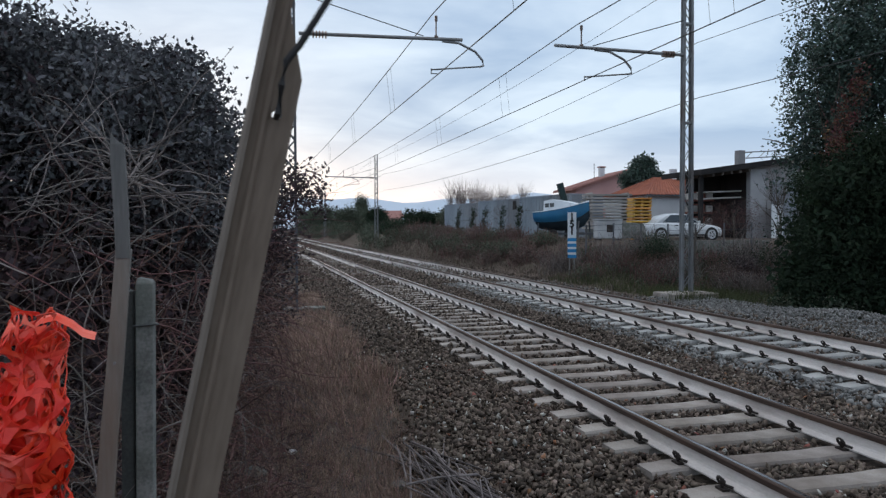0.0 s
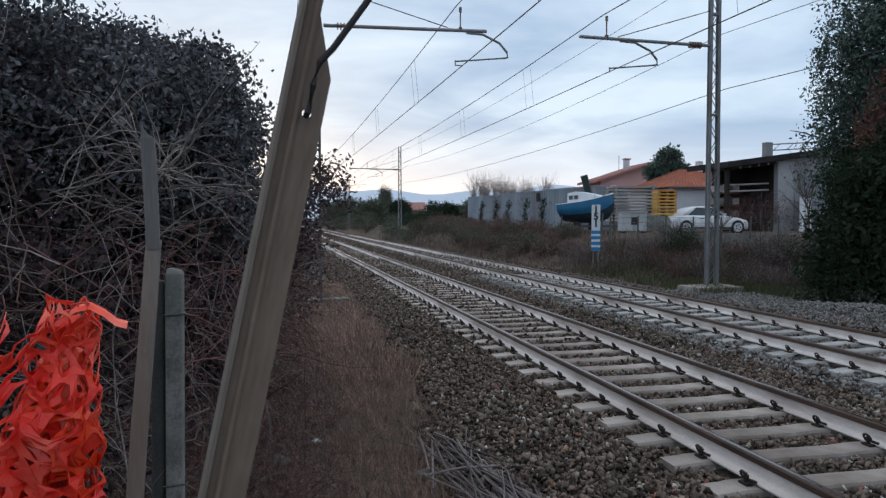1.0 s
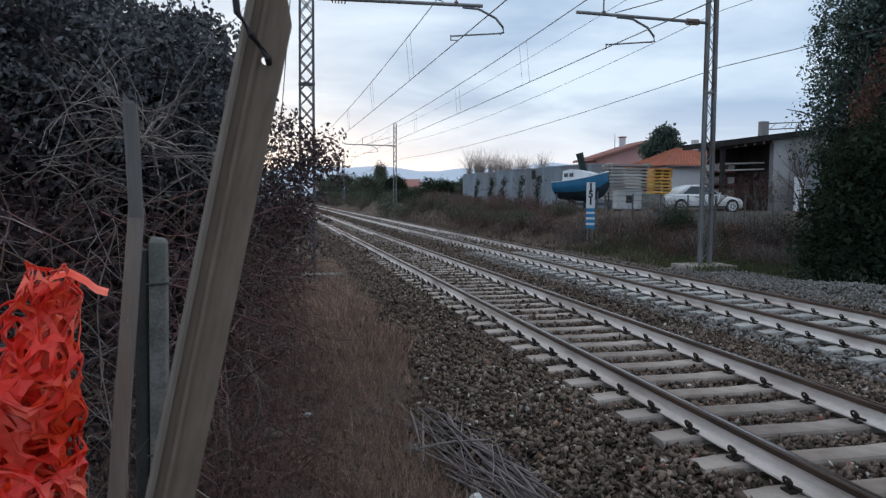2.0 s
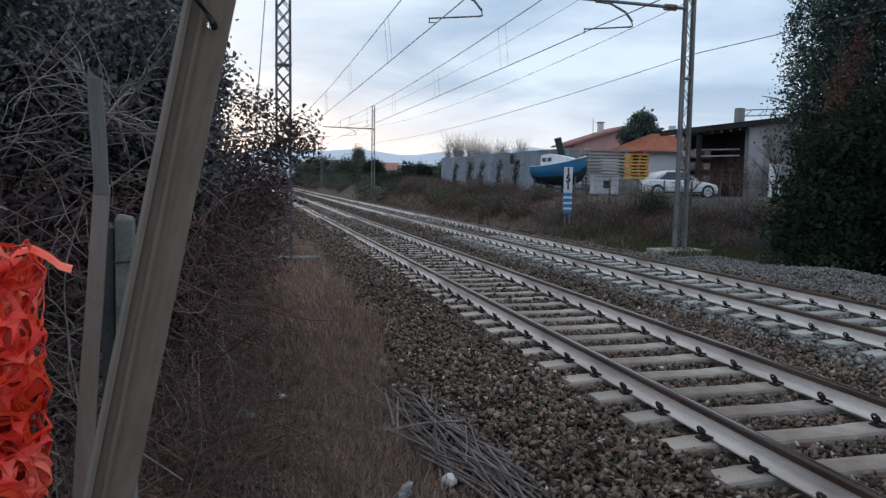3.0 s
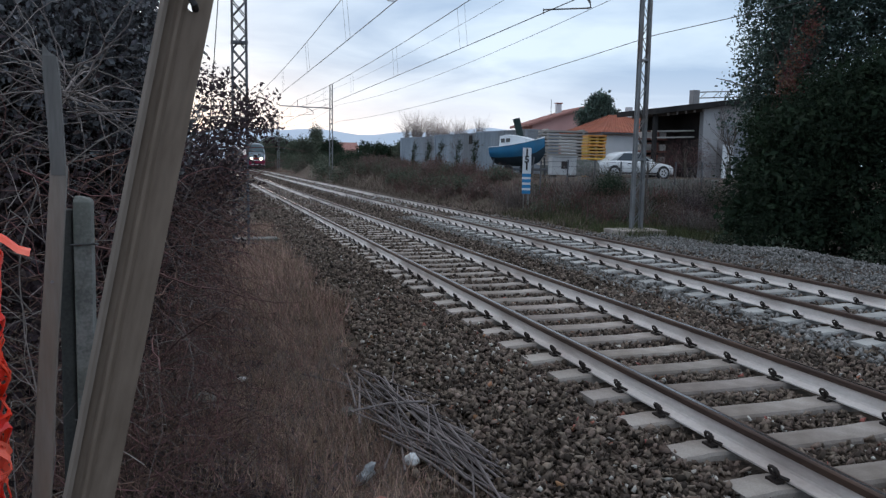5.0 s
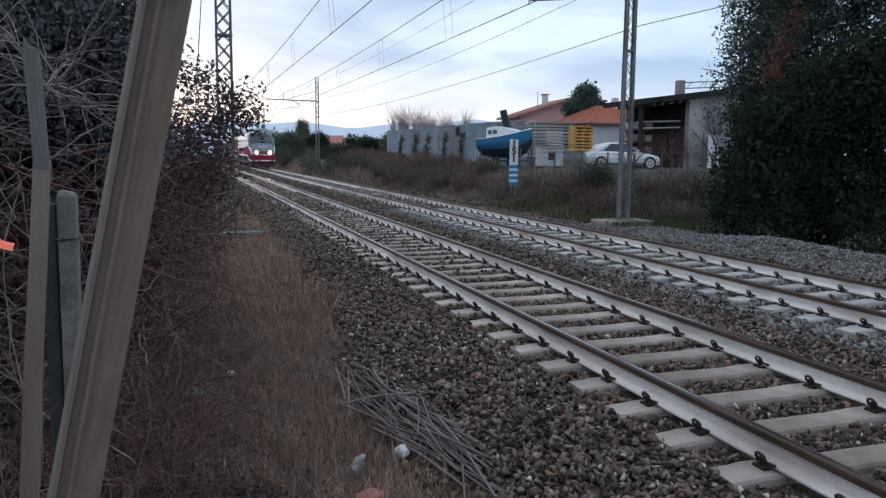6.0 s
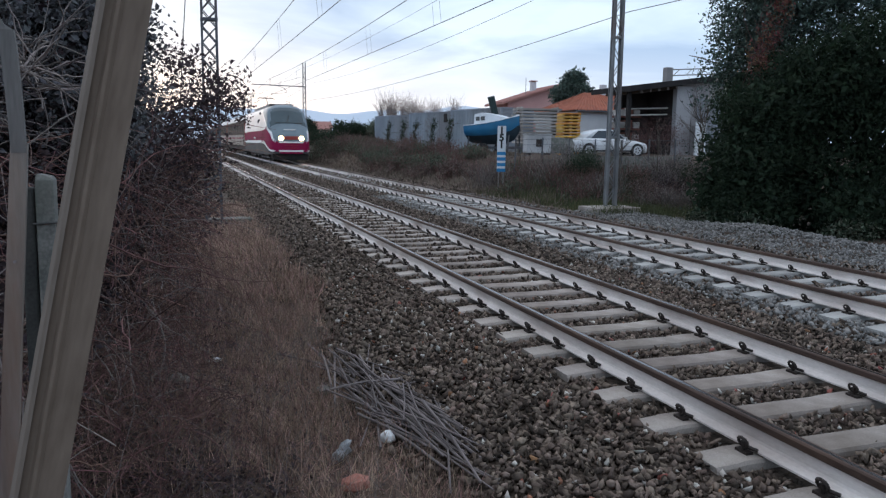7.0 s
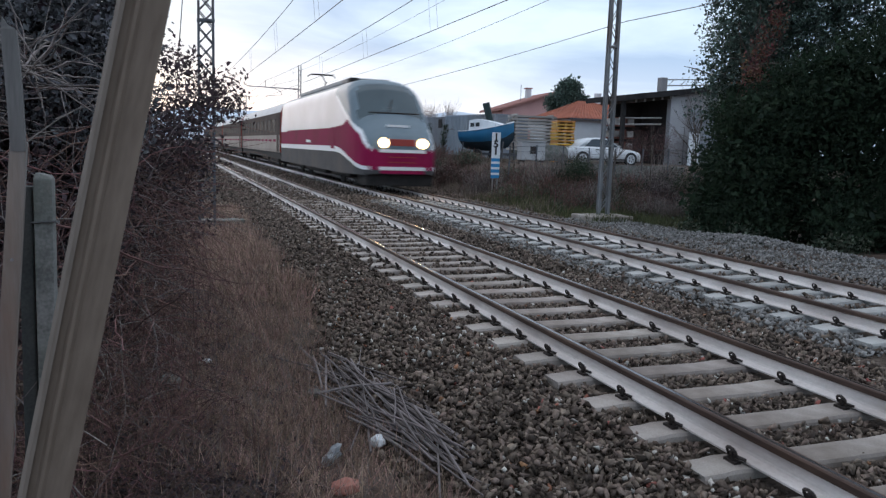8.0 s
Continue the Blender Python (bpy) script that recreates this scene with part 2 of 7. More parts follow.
M_CANE = mat("dry_cane", (0.10, 0.085, 0.085), (0.195, 0.168, 0.165), 12.0, 0.8, 0, 0.2, pick=0.3, spread=0.06, stretch=(1, 0.15, 1))


# ---- building blocks ----
class Geo:
    """Vertices and faces of one mesh."""

    def __init__(self):
        self.v, self.f = [], []

    def add(self, verts, faces):
        o = len(self.v)
        self.v += [tuple(p) for p in verts]
        self.f += [tuple(i + o for i in q) for q in faces]
        return self

    def box(self, x0, x1, y0, y1, z0, z1, m=None):
        c = [Vector((x, y, z)) for z in (z0, z1) for y in (y0, y1) for x in (x0, x1)]
        if m is not None:
            c = [m @ p for p in c]
        return self.add(c, [(0, 2, 3, 1), (4, 5, 7, 6), (0, 1, 5, 4), (2, 6, 7, 3), (0, 4, 6, 2), (1, 3, 7, 5)])

    def tube(self, pts, r, n=6, cap=True):
        """A round bar along pts; r is a radius or one for each point."""
        pts = [Vector(p) for p in pts]
        rs = r if isinstance(r, (list, tuple)) else [r] * len(pts)
        rings, up = [], Vector((0, 0, 1))
        for i, p in enumerate(pts):
            d = (pts[min(i + 1, len(pts) - 1)] - pts[max(i - 1, 0)]).normalized()
            ref = up if abs(d.z) < 0.9 else Vector((1, 0, 0))
            a = d.cross(ref).normalized()
            b = d.cross(a)
            rings.append([p + (a * math.cos(2 * math.pi * k / n) + b * math.sin(2 * math.pi * k / n)) * rs[i] for k in range(n)])
        return self.loft(rings, cap)

    def loft(self, rings, cap=True, closed=True):
        n, fs = len(rings[0]), []
        for i in range(len(rings) - 1):
            for k in range(n if closed else n - 1):
                a, b = i * n + k, i * n + (k + 1) % n
                fs.append((a, b, b + n, a + n))
        if cap:
            fs.append(tuple(range(n))[::-1])
            fs.append(tuple(range((len(rings) - 1) * n, len(rings) * n)))
        return self.add([p for r in rings for p in r], fs)

    def mesh(self, name, material, bevel=0.0, smooth=False):
        me = bpy.data.meshes.new(name)
        me.from_pydata(self.v, [], self.f)
        bm = bmesh.new()
        bm.from_mesh(me)
        bmesh.ops.recalc_face_normals(bm, faces=bm.faces)
        if bevel:
            es = [e for e in bm.edges if len(e.link_faces) == 2 and e.calc_face_angle(0) > 0.5]
            bmesh.ops.bevel(bm, geom=es, offset=bevel, segments=2, profile=0.6, affect="EDGES", clamp_overlap=True)
        bm.to_mesh(me)
        bm.free()
        me.materials.append(material)
        if smooth:
            me.shade_smooth()
        return me


def part(name, geo, material, parent=None, label="", bevel=0.0, smooth=False, m=None):
    """One mesh object under a thing or part."""
    ob = new(name, geo.mesh(name, material, bevel, smooth) if isinstance(geo, Geo) else geo)
    ob.parent = parent
    if m is not None:
        ob.matrix_basis = m
    return tagged(ob, label)


def thing(name, label, category, m=None, group=""):
    ob = new(name)
    ob.empty_display_size = 0.2
    if m is not None:
        ob.matrix_basis = m
    return tagged(ob, label, category, group)


def heap(name, verts, faces, material, label="", category="", kind="stuff", parent=None):
    """One mesh straight from arrays: verts (n, 3), faces (m, 3 or 4)."""
    verts, faces = np.asarray(verts, np.float32), np.asarray(faces, np.int32)
    me = bpy.data.meshes.new(name)
    k = faces.shape[1]
    me.vertices.add(len(verts))
    me.vertices.foreach_set("co", verts.ravel())
    me.loops.add(faces.size)
    me.loops.foreach_set("vertex_index", faces.ravel())
    me.polygons.add(len(faces))
    me.polygons.foreach_set("loop_start", np.arange(0, faces.size, k, dtype=np.int32))
    me.update(calc_edges=True)
    me.validate()
    me.materials.append(material)
    ob = new(name, me)
    ob.parent = parent
    return tagged(ob, label, category, "", kind)


RNG = np.random.default_rng(7)


def turns(n, rng, tilt=None):
    """n random rotation matrices; with tilt, turned about z and tipped by at most about that angle."""
    if tilt is None:
        q = rng.normal(size=(n, 4))
    else:
        a, t, h = rng.uniform(0, 6.283, n), rng.normal(0, tilt, n), rng.uniform(0, 6.283, n)
        q = np.stack([np.cos(a / 2) * np.cos(t / 2), np.cos(h) * np.sin(t / 2), np.sin(h) * np.sin(t / 2), np.sin(a / 2) * np.cos(t / 2)], 1)
    w, x, y, z = (q / np.linalg.norm(q, axis=1, keepdims=True)).T
    return np.stack([np.stack([1 - 2 * (y * y + z * z), 2 * (x * y - z * w), 2 * (x * z + y * w)], 1),
                     np.stack([2 * (x * y + z * w), 1 - 2 * (x * x + z * z), 2 * (y * z - x * w)], 1),
                     np.stack([2 * (x * z - y * w), 2 * (y * z + x * w), 1 - 2 * (x * x + y * y)], 1)], 1)


def strew(base_v, base_f, places, rot, size):
    """Copies of a small mesh (v, 3) at places, as joined arrays. size: (n,) or (n, 3)."""
    size = np.asarray(size, float)
    size = size[:, None] if size.ndim == 1 else size
    v = np.einsum("nij,nkj->nki", rot, base_v[None] * size[:, None, :]) + places[:, None, :]
    f = base_f[None] + (np.arange(len(places)) * len(base_v))[:, None, None]
    return v.reshape(-1, 3), f.reshape(-1, base_f.shape[1])


def join(parts_):
    vs, fs, o = [], [], 0
    for v, f in parts_:
        vs.append(v)
        fs.append(f + o)
        o += len(v)
    return np.concatenate(vs), np.concatenate(fs)


def stone_shapes(n=16):
    """Crushed stones: hulls of a few points, sharp-edged."""
    out = []
    for i in range(n):
        r = np.random.default_rng(100 + i)
        bm = bmesh.new()
        dims = np.array([r.uniform(0.5, 0.72), r.uniform(0.38, 0.6), r.uniform(0.26, 0.44)])
        for p in r.uniform(-0.5, 0.5, (8, 3)):
            k = r.integers(0, 3)
            p[k] = 0.5 * np.sign(p[k])
            bm.verts.new(p * dims * 1.25)
        got = bmesh.ops.convex_hull(bm, input=bm.verts)
        bmesh.ops.delete(bm, geom=list({e for e in got["geom_interior"] + got["geom_unused"] if isinstance(e, bmesh.types.BMVert)}), context="VERTS")
        bmesh.ops.triangulate(bm, faces=bm.faces)
        bm.verts.index_update()
        v = np.array([p.co[:] for p in bm.verts])
        f = np.array([[p.index for p in q.verts] for q in bm.faces])
        bm.free()
        out.append((v * 1.25, f))
    return out


STONES = stone_shapes()
LEAF = (np.array([(0, 0, 0), (0.28, 0.45, 0.06), (0, 1, -0.1), (-0.28, 0.45, 0.06)], float), np.array([(0, 1, 2), (0, 2, 3)]))
BLADE = (np.array([(-0.5, 0, 0), (0.5, 0, 0), (0.35, 0.12, 0.55), (-0.35, 0.12, 0.55), (0, 0.42, 1.0)], float), np.array([(0, 1, 2), (0, 2, 3), (3, 2, 4)]))


def blobs_points(n, blobs, rng, shell=0.55):
    """n points in the outer part of a set of ellipsoids (centre, radii), broken up by noise."""
    w = np.array([b[1][0] * b[1][1] + b[1][0] * b[1][2] + b[1][1] * b[1][2] for b in blobs])
    idx = rng.choice(len(blobs), n, p=w / w.sum())
    d = rng.normal(size=(n, 3))
    d /= np.linalg.norm(d, axis=1, keepdims=True)
    r = 1 - shell * rng.random(n) ** 1.6
    bump = 1 + 0.16 * np.sin(d[:, 0] * 7 + idx) * np.sin(d[:, 1] * 6 + 2 * idx) + 0.12 * np.sin(d[:, 2] * 11 + idx * 3)
    c, e = np.array([b[0] for b in blobs], float)[idx], np.array([b[1] for b in blobs], float)[idx]
    return c + d * e * (r * bump)[:, None]


def leaves(n, blobs, size, rng, shell=0.55, clump=1):
    """clump: how many leaves sit together at the end of a twig."""
    if clump > 1:
        m = n // clump
        n = m * clump
        p = np.repeat(blobs_points(m, blobs, rng, shell), clump, 0)
        p = p + rng.normal(0, 1, p.shape) * np.repeat(rng.uniform(0.5, 1.3, (m, 1)), clump, 0) * size * (1.0, 1.0, 0.8)
    else:
        p = blobs_points(n, blobs, rng, shell)
    # leaves sit in sprays of a few
    p = p + rng.normal(0, size * 0.6, p.shape)
    return strew(*LEAF, p, turns(n, rng), size * rng.uniform(0.6, 1.3, n))


def stems(paths, rng, r0, r1, n=4):
    """Tapered bent twigs as joined arrays; paths: (m, k, 3)."""
    paths = np.asarray(paths, float)
    m, k, _ = paths.shape
    d = np.gradient(paths, axis=1)
    d /= np.linalg.norm(d, axis=2, keepdims=True) + 1e-9
    ref = np.where(np.abs(d[..., 2:3]) < 0.9, np.array([0, 0, 1.0]), np.array([1.0, 0, 0]))
    a = np.cross(d, ref)
    a /= np.linalg.norm(a, axis=2, keepdims=True) + 1e-9
    b = np.cross(d, a)
    rad = (np.linspace(1, 0, k)[None, :] * (np.asarray(r0) - r1).reshape(-1, 1) + r1)[..., None]
    ang = np.arange(n) * 2 * np.pi / n
    v = paths[:, :, None, :] + rad[..., None] * (a[:, :, None, :] * np.cos(ang)[None, None, :, None] + b[:, :, None, :] * np.sin(ang)[None, None, :, None])
    f = []
    for i in range(k - 1):
        for j in range(n):
            p, q = i * n + j, i * n + (j + 1) % n
            f.append((p, q, q + n, p + n))
    f = np.array(f)
    return v.reshape(-1, 3), (f[None] + (np.arange(m) * k * n)[:, None, None]).reshape(-1, 4)


def wander(starts, ways, lengths, rng, k=8, bend=0.5, droop=0.0):
    """Bent paths from starts along ways."""
    m = len(starts)
    d = ways / np.linalg.norm(ways, axis=1, keepdims=True)
    p, out = np.array(starts, float), [np.array(starts, float)]
    for _ in range(k - 1):
        d = d + rng.normal(0, bend / k ** 0.5, (m, 3)) + np.array([0, 0, -droop / k])
        d /= np.linalg.norm(d, axis=1, keepdims=True)
        p = p + d * (np.asarray(lengths) / (k - 1)).reshape(-1, 1)
        out.append(p.copy())
    return np.stack(out, 1)


# ---- the ground ----
T1, T2 = 0.0, 3.65            # the tracks' middle lines
RISE = 0.03                   # the second track lies a little higher
GAUGE = 0.7535                # from the middle to a rail's middle


def smooth(a, b, x):
    t = np.clip((x - a) / (b - a), 0, 1)
    return t * t * (3 - 2 * t)


def ground_z(x, y):
    x, y = np.asarray(x, float), np.asarray(y, float)
    z = -0.38 + 0.125 * smooth(-2.9, -1.55, x) + 0.0 * y
    z = z + 0.10 * smooth(4.9, 5.8, x) * (1 - smooth(6.8, 8.4, x)) * (1 - smooth(30, 45, y))
    # a low bank beside the line, and the yard above it further on
    rise = 0.62 * smooth(19.0, 24.0, y) + 0.685 * smooth(28.0, 30.8, y + 0.25 * (9.0 - np.minimum(x, 9.0)) * 4)
    z = z + rise * smooth(5.9, 8.6, x) + (1.305 - rise) * smooth(13.5, 22.0, x) * (1 - smooth(26.0, 31.0, y))
    z = z + 0.03 * smooth(1.7, 2.3, x) * (1 - smooth(5.2, 5.8, x))
    rough = np.sin(x * 1.7 + 0.6 * np.sin(y * 0.8)) * np.sin(y * 1.3 + x * 0.4) * 0.035 + np.sin(x * 5.1 + y * 2.3) * np.sin(y * 4.4 - x) * 0.012
    off = 1 - smooth(-2.8, -2.0, x) * (1 - smooth(5.6, 6.4, x))
    return z + rough * off


def sheet(name, xs, ys, fz, material, label, category):
    X, Y = np.meshgrid(xs, ys)
    v = np.stack([X, Y, fz(X, Y)], 2).reshape(-1, 3)
    n = len(xs)
    i, j = np.meshgrid(np.arange(n - 1), np.arange(len(ys) - 1))
    a = (j * n + i).ravel()
    return heap(name, v, np.stack([a, a + 1, a + 1 + n, a + n], 1), material, label, category, "structure")


gx = np.concatenate([[-3000, -600, -120, -40, -15], np.arange(-9, 16.1, 0.25), [20, 30, 60, 150, 600, 3000]])
gy = np.concatenate([[-400, -60, -15], np.arange(-5, 40.1, 0.3), np.arange(42, 120, 3.0), [130, 160, 220, 320, 600, 1200, 4000]])
sheet("ground", gx, gy, ground_z, M_SOIL, "earth with dead winter grass beside the line", "ground")
bx = np.arange(-2.75, 5.9, 0.15)
by = np.concatenate([np.arange(-6, 40, 0.25), np.arange(40, 300, 4.0)])
sheet("ballast_bed", bx, by, lambda X, Y: ground_z(X, Y) + 0.012 + 0.012 * np.sin(X * 9 + 3 * np.sin(Y * 5)) * np.sin(Y * 8), M_BALLAST_BED, "dark rusty ballast bed under the tracks", "ballast")

# ---- the tracks ----
RAIL = [(-0.075, -0.172), (0.075, -0.172), (0.075, -0.16), (0.016, -0.138), (0.009, -0.125), (0.009, -0.060), (0.036, -0.047), (0.036, -0.010), (0.028, -0.001),
        (-0.028, -0.001), (-0.036, -0.010), (-0.036, -0.047), (-0.009, -0.060), (-0.009, -0.125), (-0.016, -0.138), (-0.075, -0.16), (0.014, 0.0), (-0.014, 0.0)]


def rail_mesh(name, idx, material, y0=-8.0, y1=420.0):
    """The stretch of the rail's outline from point to point of idx, along the line."""
    ys = [y0 + 4.0 * i for i in range(int((y1 - y0) / 4) + 1)]
    g = Geo()
    g.loft([[(RAIL[i][0], y, RAIL[i][1]) for i in idx] for y in ys], cap=False, closed=False)
    return g.mesh(name, material)


ME_HEAD = rail_mesh("rail_head", [11, 10, 9, 17], M_RAIL_HEAD)
ME_HEAD_B = rail_mesh("rail_head_inner", [16, 8, 7, 6], M_RAIL_HEAD)
ME_TOP = rail_mesh("running_surface", [17, 16], M_RAIL_TOP)
ME_TOP_DULL = rail_mesh("dull_running_surface", [17, 16], M_RAIL_TOP_DULL)
ME_WEB = rail_mesh("rail_web", [11, 12, 13, 14, 15, 0, 1, 2, 3, 4, 5, 6], M_RAIL_WEB)


def sleeper_mesh(name, material):
    g = Geo()
    # raised seats under the rails, a lower waist, chamfered top
    ring = lambda x, h: [(x, -0.14, -0.36), (x, 0.14, -0.36), (x, 0.125, h - 0.02), (x, 0.112, h), (x, -0.112, h), (x, -0.125, h - 0.02)]
    top = ((1.15, -0.197), (1.0, -0.190), (0.95, -0.182), (0.52, -0.182), (0.34, -0.193))
    g.loft([ring(-x, h) for x, h in top] + [ring(x, h) for x, h in top[::-1]])
    return g.mesh(name, material)


def clip_mesh():
    """A sprung steel loop on a bolt, at one side of a rail's foot."""
    g = Geo()
    loop = []
    for k in range(13):
        q = 2 * math.pi * k / 12
        loop.append((-0.016 - 0.014 * math.cos(q), 0.037 * math.sin(q), -0.118 + 0.030 * math.cos(q)))
    g.tube(loop, 0.0105, 6)
    g.tube([(-0.004, -0.035, -0.138), (0.034, -0.075, -0.152)], 0.011, 6)
    g.tube([(-0.004, 0.035, -0.138), (0.034, 0.060, -0.150)], 0.011, 6)
    g.tube([(-0.004, 0, -0.18), (-0.004, 0, -0.10)], 0.012, 6)
    g.tube([(-0.004, 0, -0.135), (-0.004, 0, -0.115)], 0.023, 6)
    g.box(-0.03, 0.02, -0.05, 0.05, -0.184, -0.166)
    return g.mesh("rail_clip", M_CLIP)


ME_CLIP = clip_mesh()


def track(x, z, material, label, y_near, n, n_clips, top):
    t = thing("railway_track", label, "railway track", pose(x, 0, z))
    for s in (-1, 1):
        web = part("rail", ME_WEB, None, t, "limewashed rail side", m=pose(s * GAUGE, 0, 0))
        part("rail_head", ME_HEAD, None, web, "rusty dark rail head")
        part("rail_head", ME_HEAD_B, None, web, "rusty dark rail head")
        part("running_surface", top, None, web, "worn running surface")
    me = sleeper_mesh("sleeper", material)
    for i in range(n):
        sl = part("sleeper", me, None, t, m=pose(random.uniform(-0.012, 0.012), y_near + 0.6 * i, random.uniform(-0.004, 0.004), 0, 0, random.uniform(-0.4, 0.4)))
        if i < n_clips:
            for s in (-1, 1):
                for u in (-1, 1):
                    part("rail_clip", ME_CLIP, None, sl, m=pose(s * GAUGE + u * 0.105, 0, 0, 0, 0, 0 if u < 0 else 180))
    return t


# ---- overhead line ----
MAST_Y, SPAN, MAST_X = 16.8, 48.2, 6.42


def lattice_mast(name, label, m, w0=0.27, w1=0.20, depth=0.20, h=9.2, material=M_MAST, step=0.40, leg=0.05, cross=False):
    """Two channel legs joined by zigzag flats on each face."""
    t = thing(name, label, "catenary mast", m, "catenary masts")
    wid = lambda z: w0 + (w1 - w0) * z / h
    for s in (-1, 1):
        g = Geo()
        for dz in (-1, 1):
            g.loft([[(s * wid(z) / 2 + a, dz * depth / 2 + b, z) for a, b in ((-leg / 2, -0.006), (leg / 2, -0.006), (leg / 2, 0.006), (-leg / 2, 0.006))] for z in (-0.3, h)])
        g.loft([[(s * wid(z) / 2 + a, b, z) for a, b in ((-0.006, -depth / 2), (0.006, -depth / 2), (0.006, depth / 2), (-0.006, depth / 2))] for z in (-0.3, h)])
        part("leg", g, material, t)
    z, s = 0.2, 1
    while z < h - step:
        for dz in (-1, 1):
            a, b = Vector((-s * wid(z) / 2, dz * depth / 2, z)), Vector((s * wid(z + step) / 2, dz * depth / 2, z + step))
            part("lacing", Geo().tube([a, b], 0.013, 4), material, t)
            if cross:
                part("lacing", Geo().tube([Vector((-a.x, a.y, a.z)), Vector((-b.x, b.y, b.z))], 0.011, 4), material, t)
        z, s = z + step, -s
    for z in (1.9, 4.4, 6.9):
        g = Geo()
        g.box(-wid(z) / 2 - 0.03, wid(z) / 2 + 0.03, -depth / 2 - 0.01, depth / 2 + 0.01, z, z + 0.05)
        part("collar", g, material, t)
    return t


def cantilever(name, x_mast, x_tip, x_track, side, y, clamp=None):
    """The bracket that carries one track's wires; side: +1 where the mast stands on the right."""
    t = thing(name, "grey steel tube cantilever arm with curved steady arm", "cantilever", pose(0, y, 0), "cantilever arms")
    g = Geo()
    g.tube([(x_mast, 0, 6.02), (x_tip, 0, 6.08)], 0.042, 8)
    part("arm_tube", g, M_GALV, t)
    g = Geo()
    for z0, z1 in ((6.08, 6.14), (6.14, 6.5)):
        g.tube([(x_track - 0.1 * side, 0, z0), (x_track - 0.1 * side, 0, z1)], 0.05 if z1 < 6.2 else 0.018, 6)
    g.tube([(x_track - 0.1 * side, 0, 6.6), (x_track - 0.1 * side, 0, 6.48)], 0.035, 6)
    part("suspension_insulator", g, M_INSUL, t)
    g = Geo()
    x0 = x_track + 0.25
    g.tube([(x0, 0, 6.02), (x0 + 0.4, 0, 6.0), (x0 + 0.8, 0, 5.82), (x0 + 0.98, 0, 5.62), (x0 + 1.0, 0, 5.5), (x0 + 0.9, 0, 5.47)], 0.028, 6)
    part("steady_bend", g, M_GALV, t)
    g = Geo()
    g.tube([(x0 + 0.95, 0, 5.48), (x_track - 0.02, 0, 5.35)], 0.02, 6)
    g.tube([(x_track - 0.02, 0, 5.38), (x_track - 0.02, 0, 5.25)], 0.014, 5)
    part("steady_arm", g, M_GALV, t)
    if clamp is not None:
        part("contact_clamp", Geo().tube([(x_track - 0.02, 0, 5.262), (clamp, 0, 5.262)], 0.012, 6), M_GALV, t)
    g = Geo()
    g.tube([(x_mast, 0, 6.9), (x_track - 0.1 * side + side * 0.3, 0, 6.12)], 0.012, 5)
    part("stay_rod", g, M_WIRE, t)
    g = Geo()
    for q in range(5):
        xx = x_mast - side * (0.3 + 0.07 * q)
        g.tube([(xx, 0, 6.02), (xx - side * 0.03, 0, 6.02)], 0.085, 8)
    part("arm_insulator", g, M_INSUL, t)
    return t


def wire(name, label, pts, r, group="overhead wires"):
    g = Geo()
    g.tube(pts, r, 5)
    return tagged(part(name, g, M_WIRE), label, "overhead wire", group)


def sagging(x0, z, sag, y0=MAST_Y - SPAN, spans=5, n=12, drift=0.0):
    pts = []
    for s in range(spans):
        for i in range(n):
            u = i / n
            pts.append((x0 + drift * (1 if s % 2 else -1) * (1 - 2 * u), y0 + SPAN * (s + u), z - 4 * sag * u * (1 - u)))
    return pts


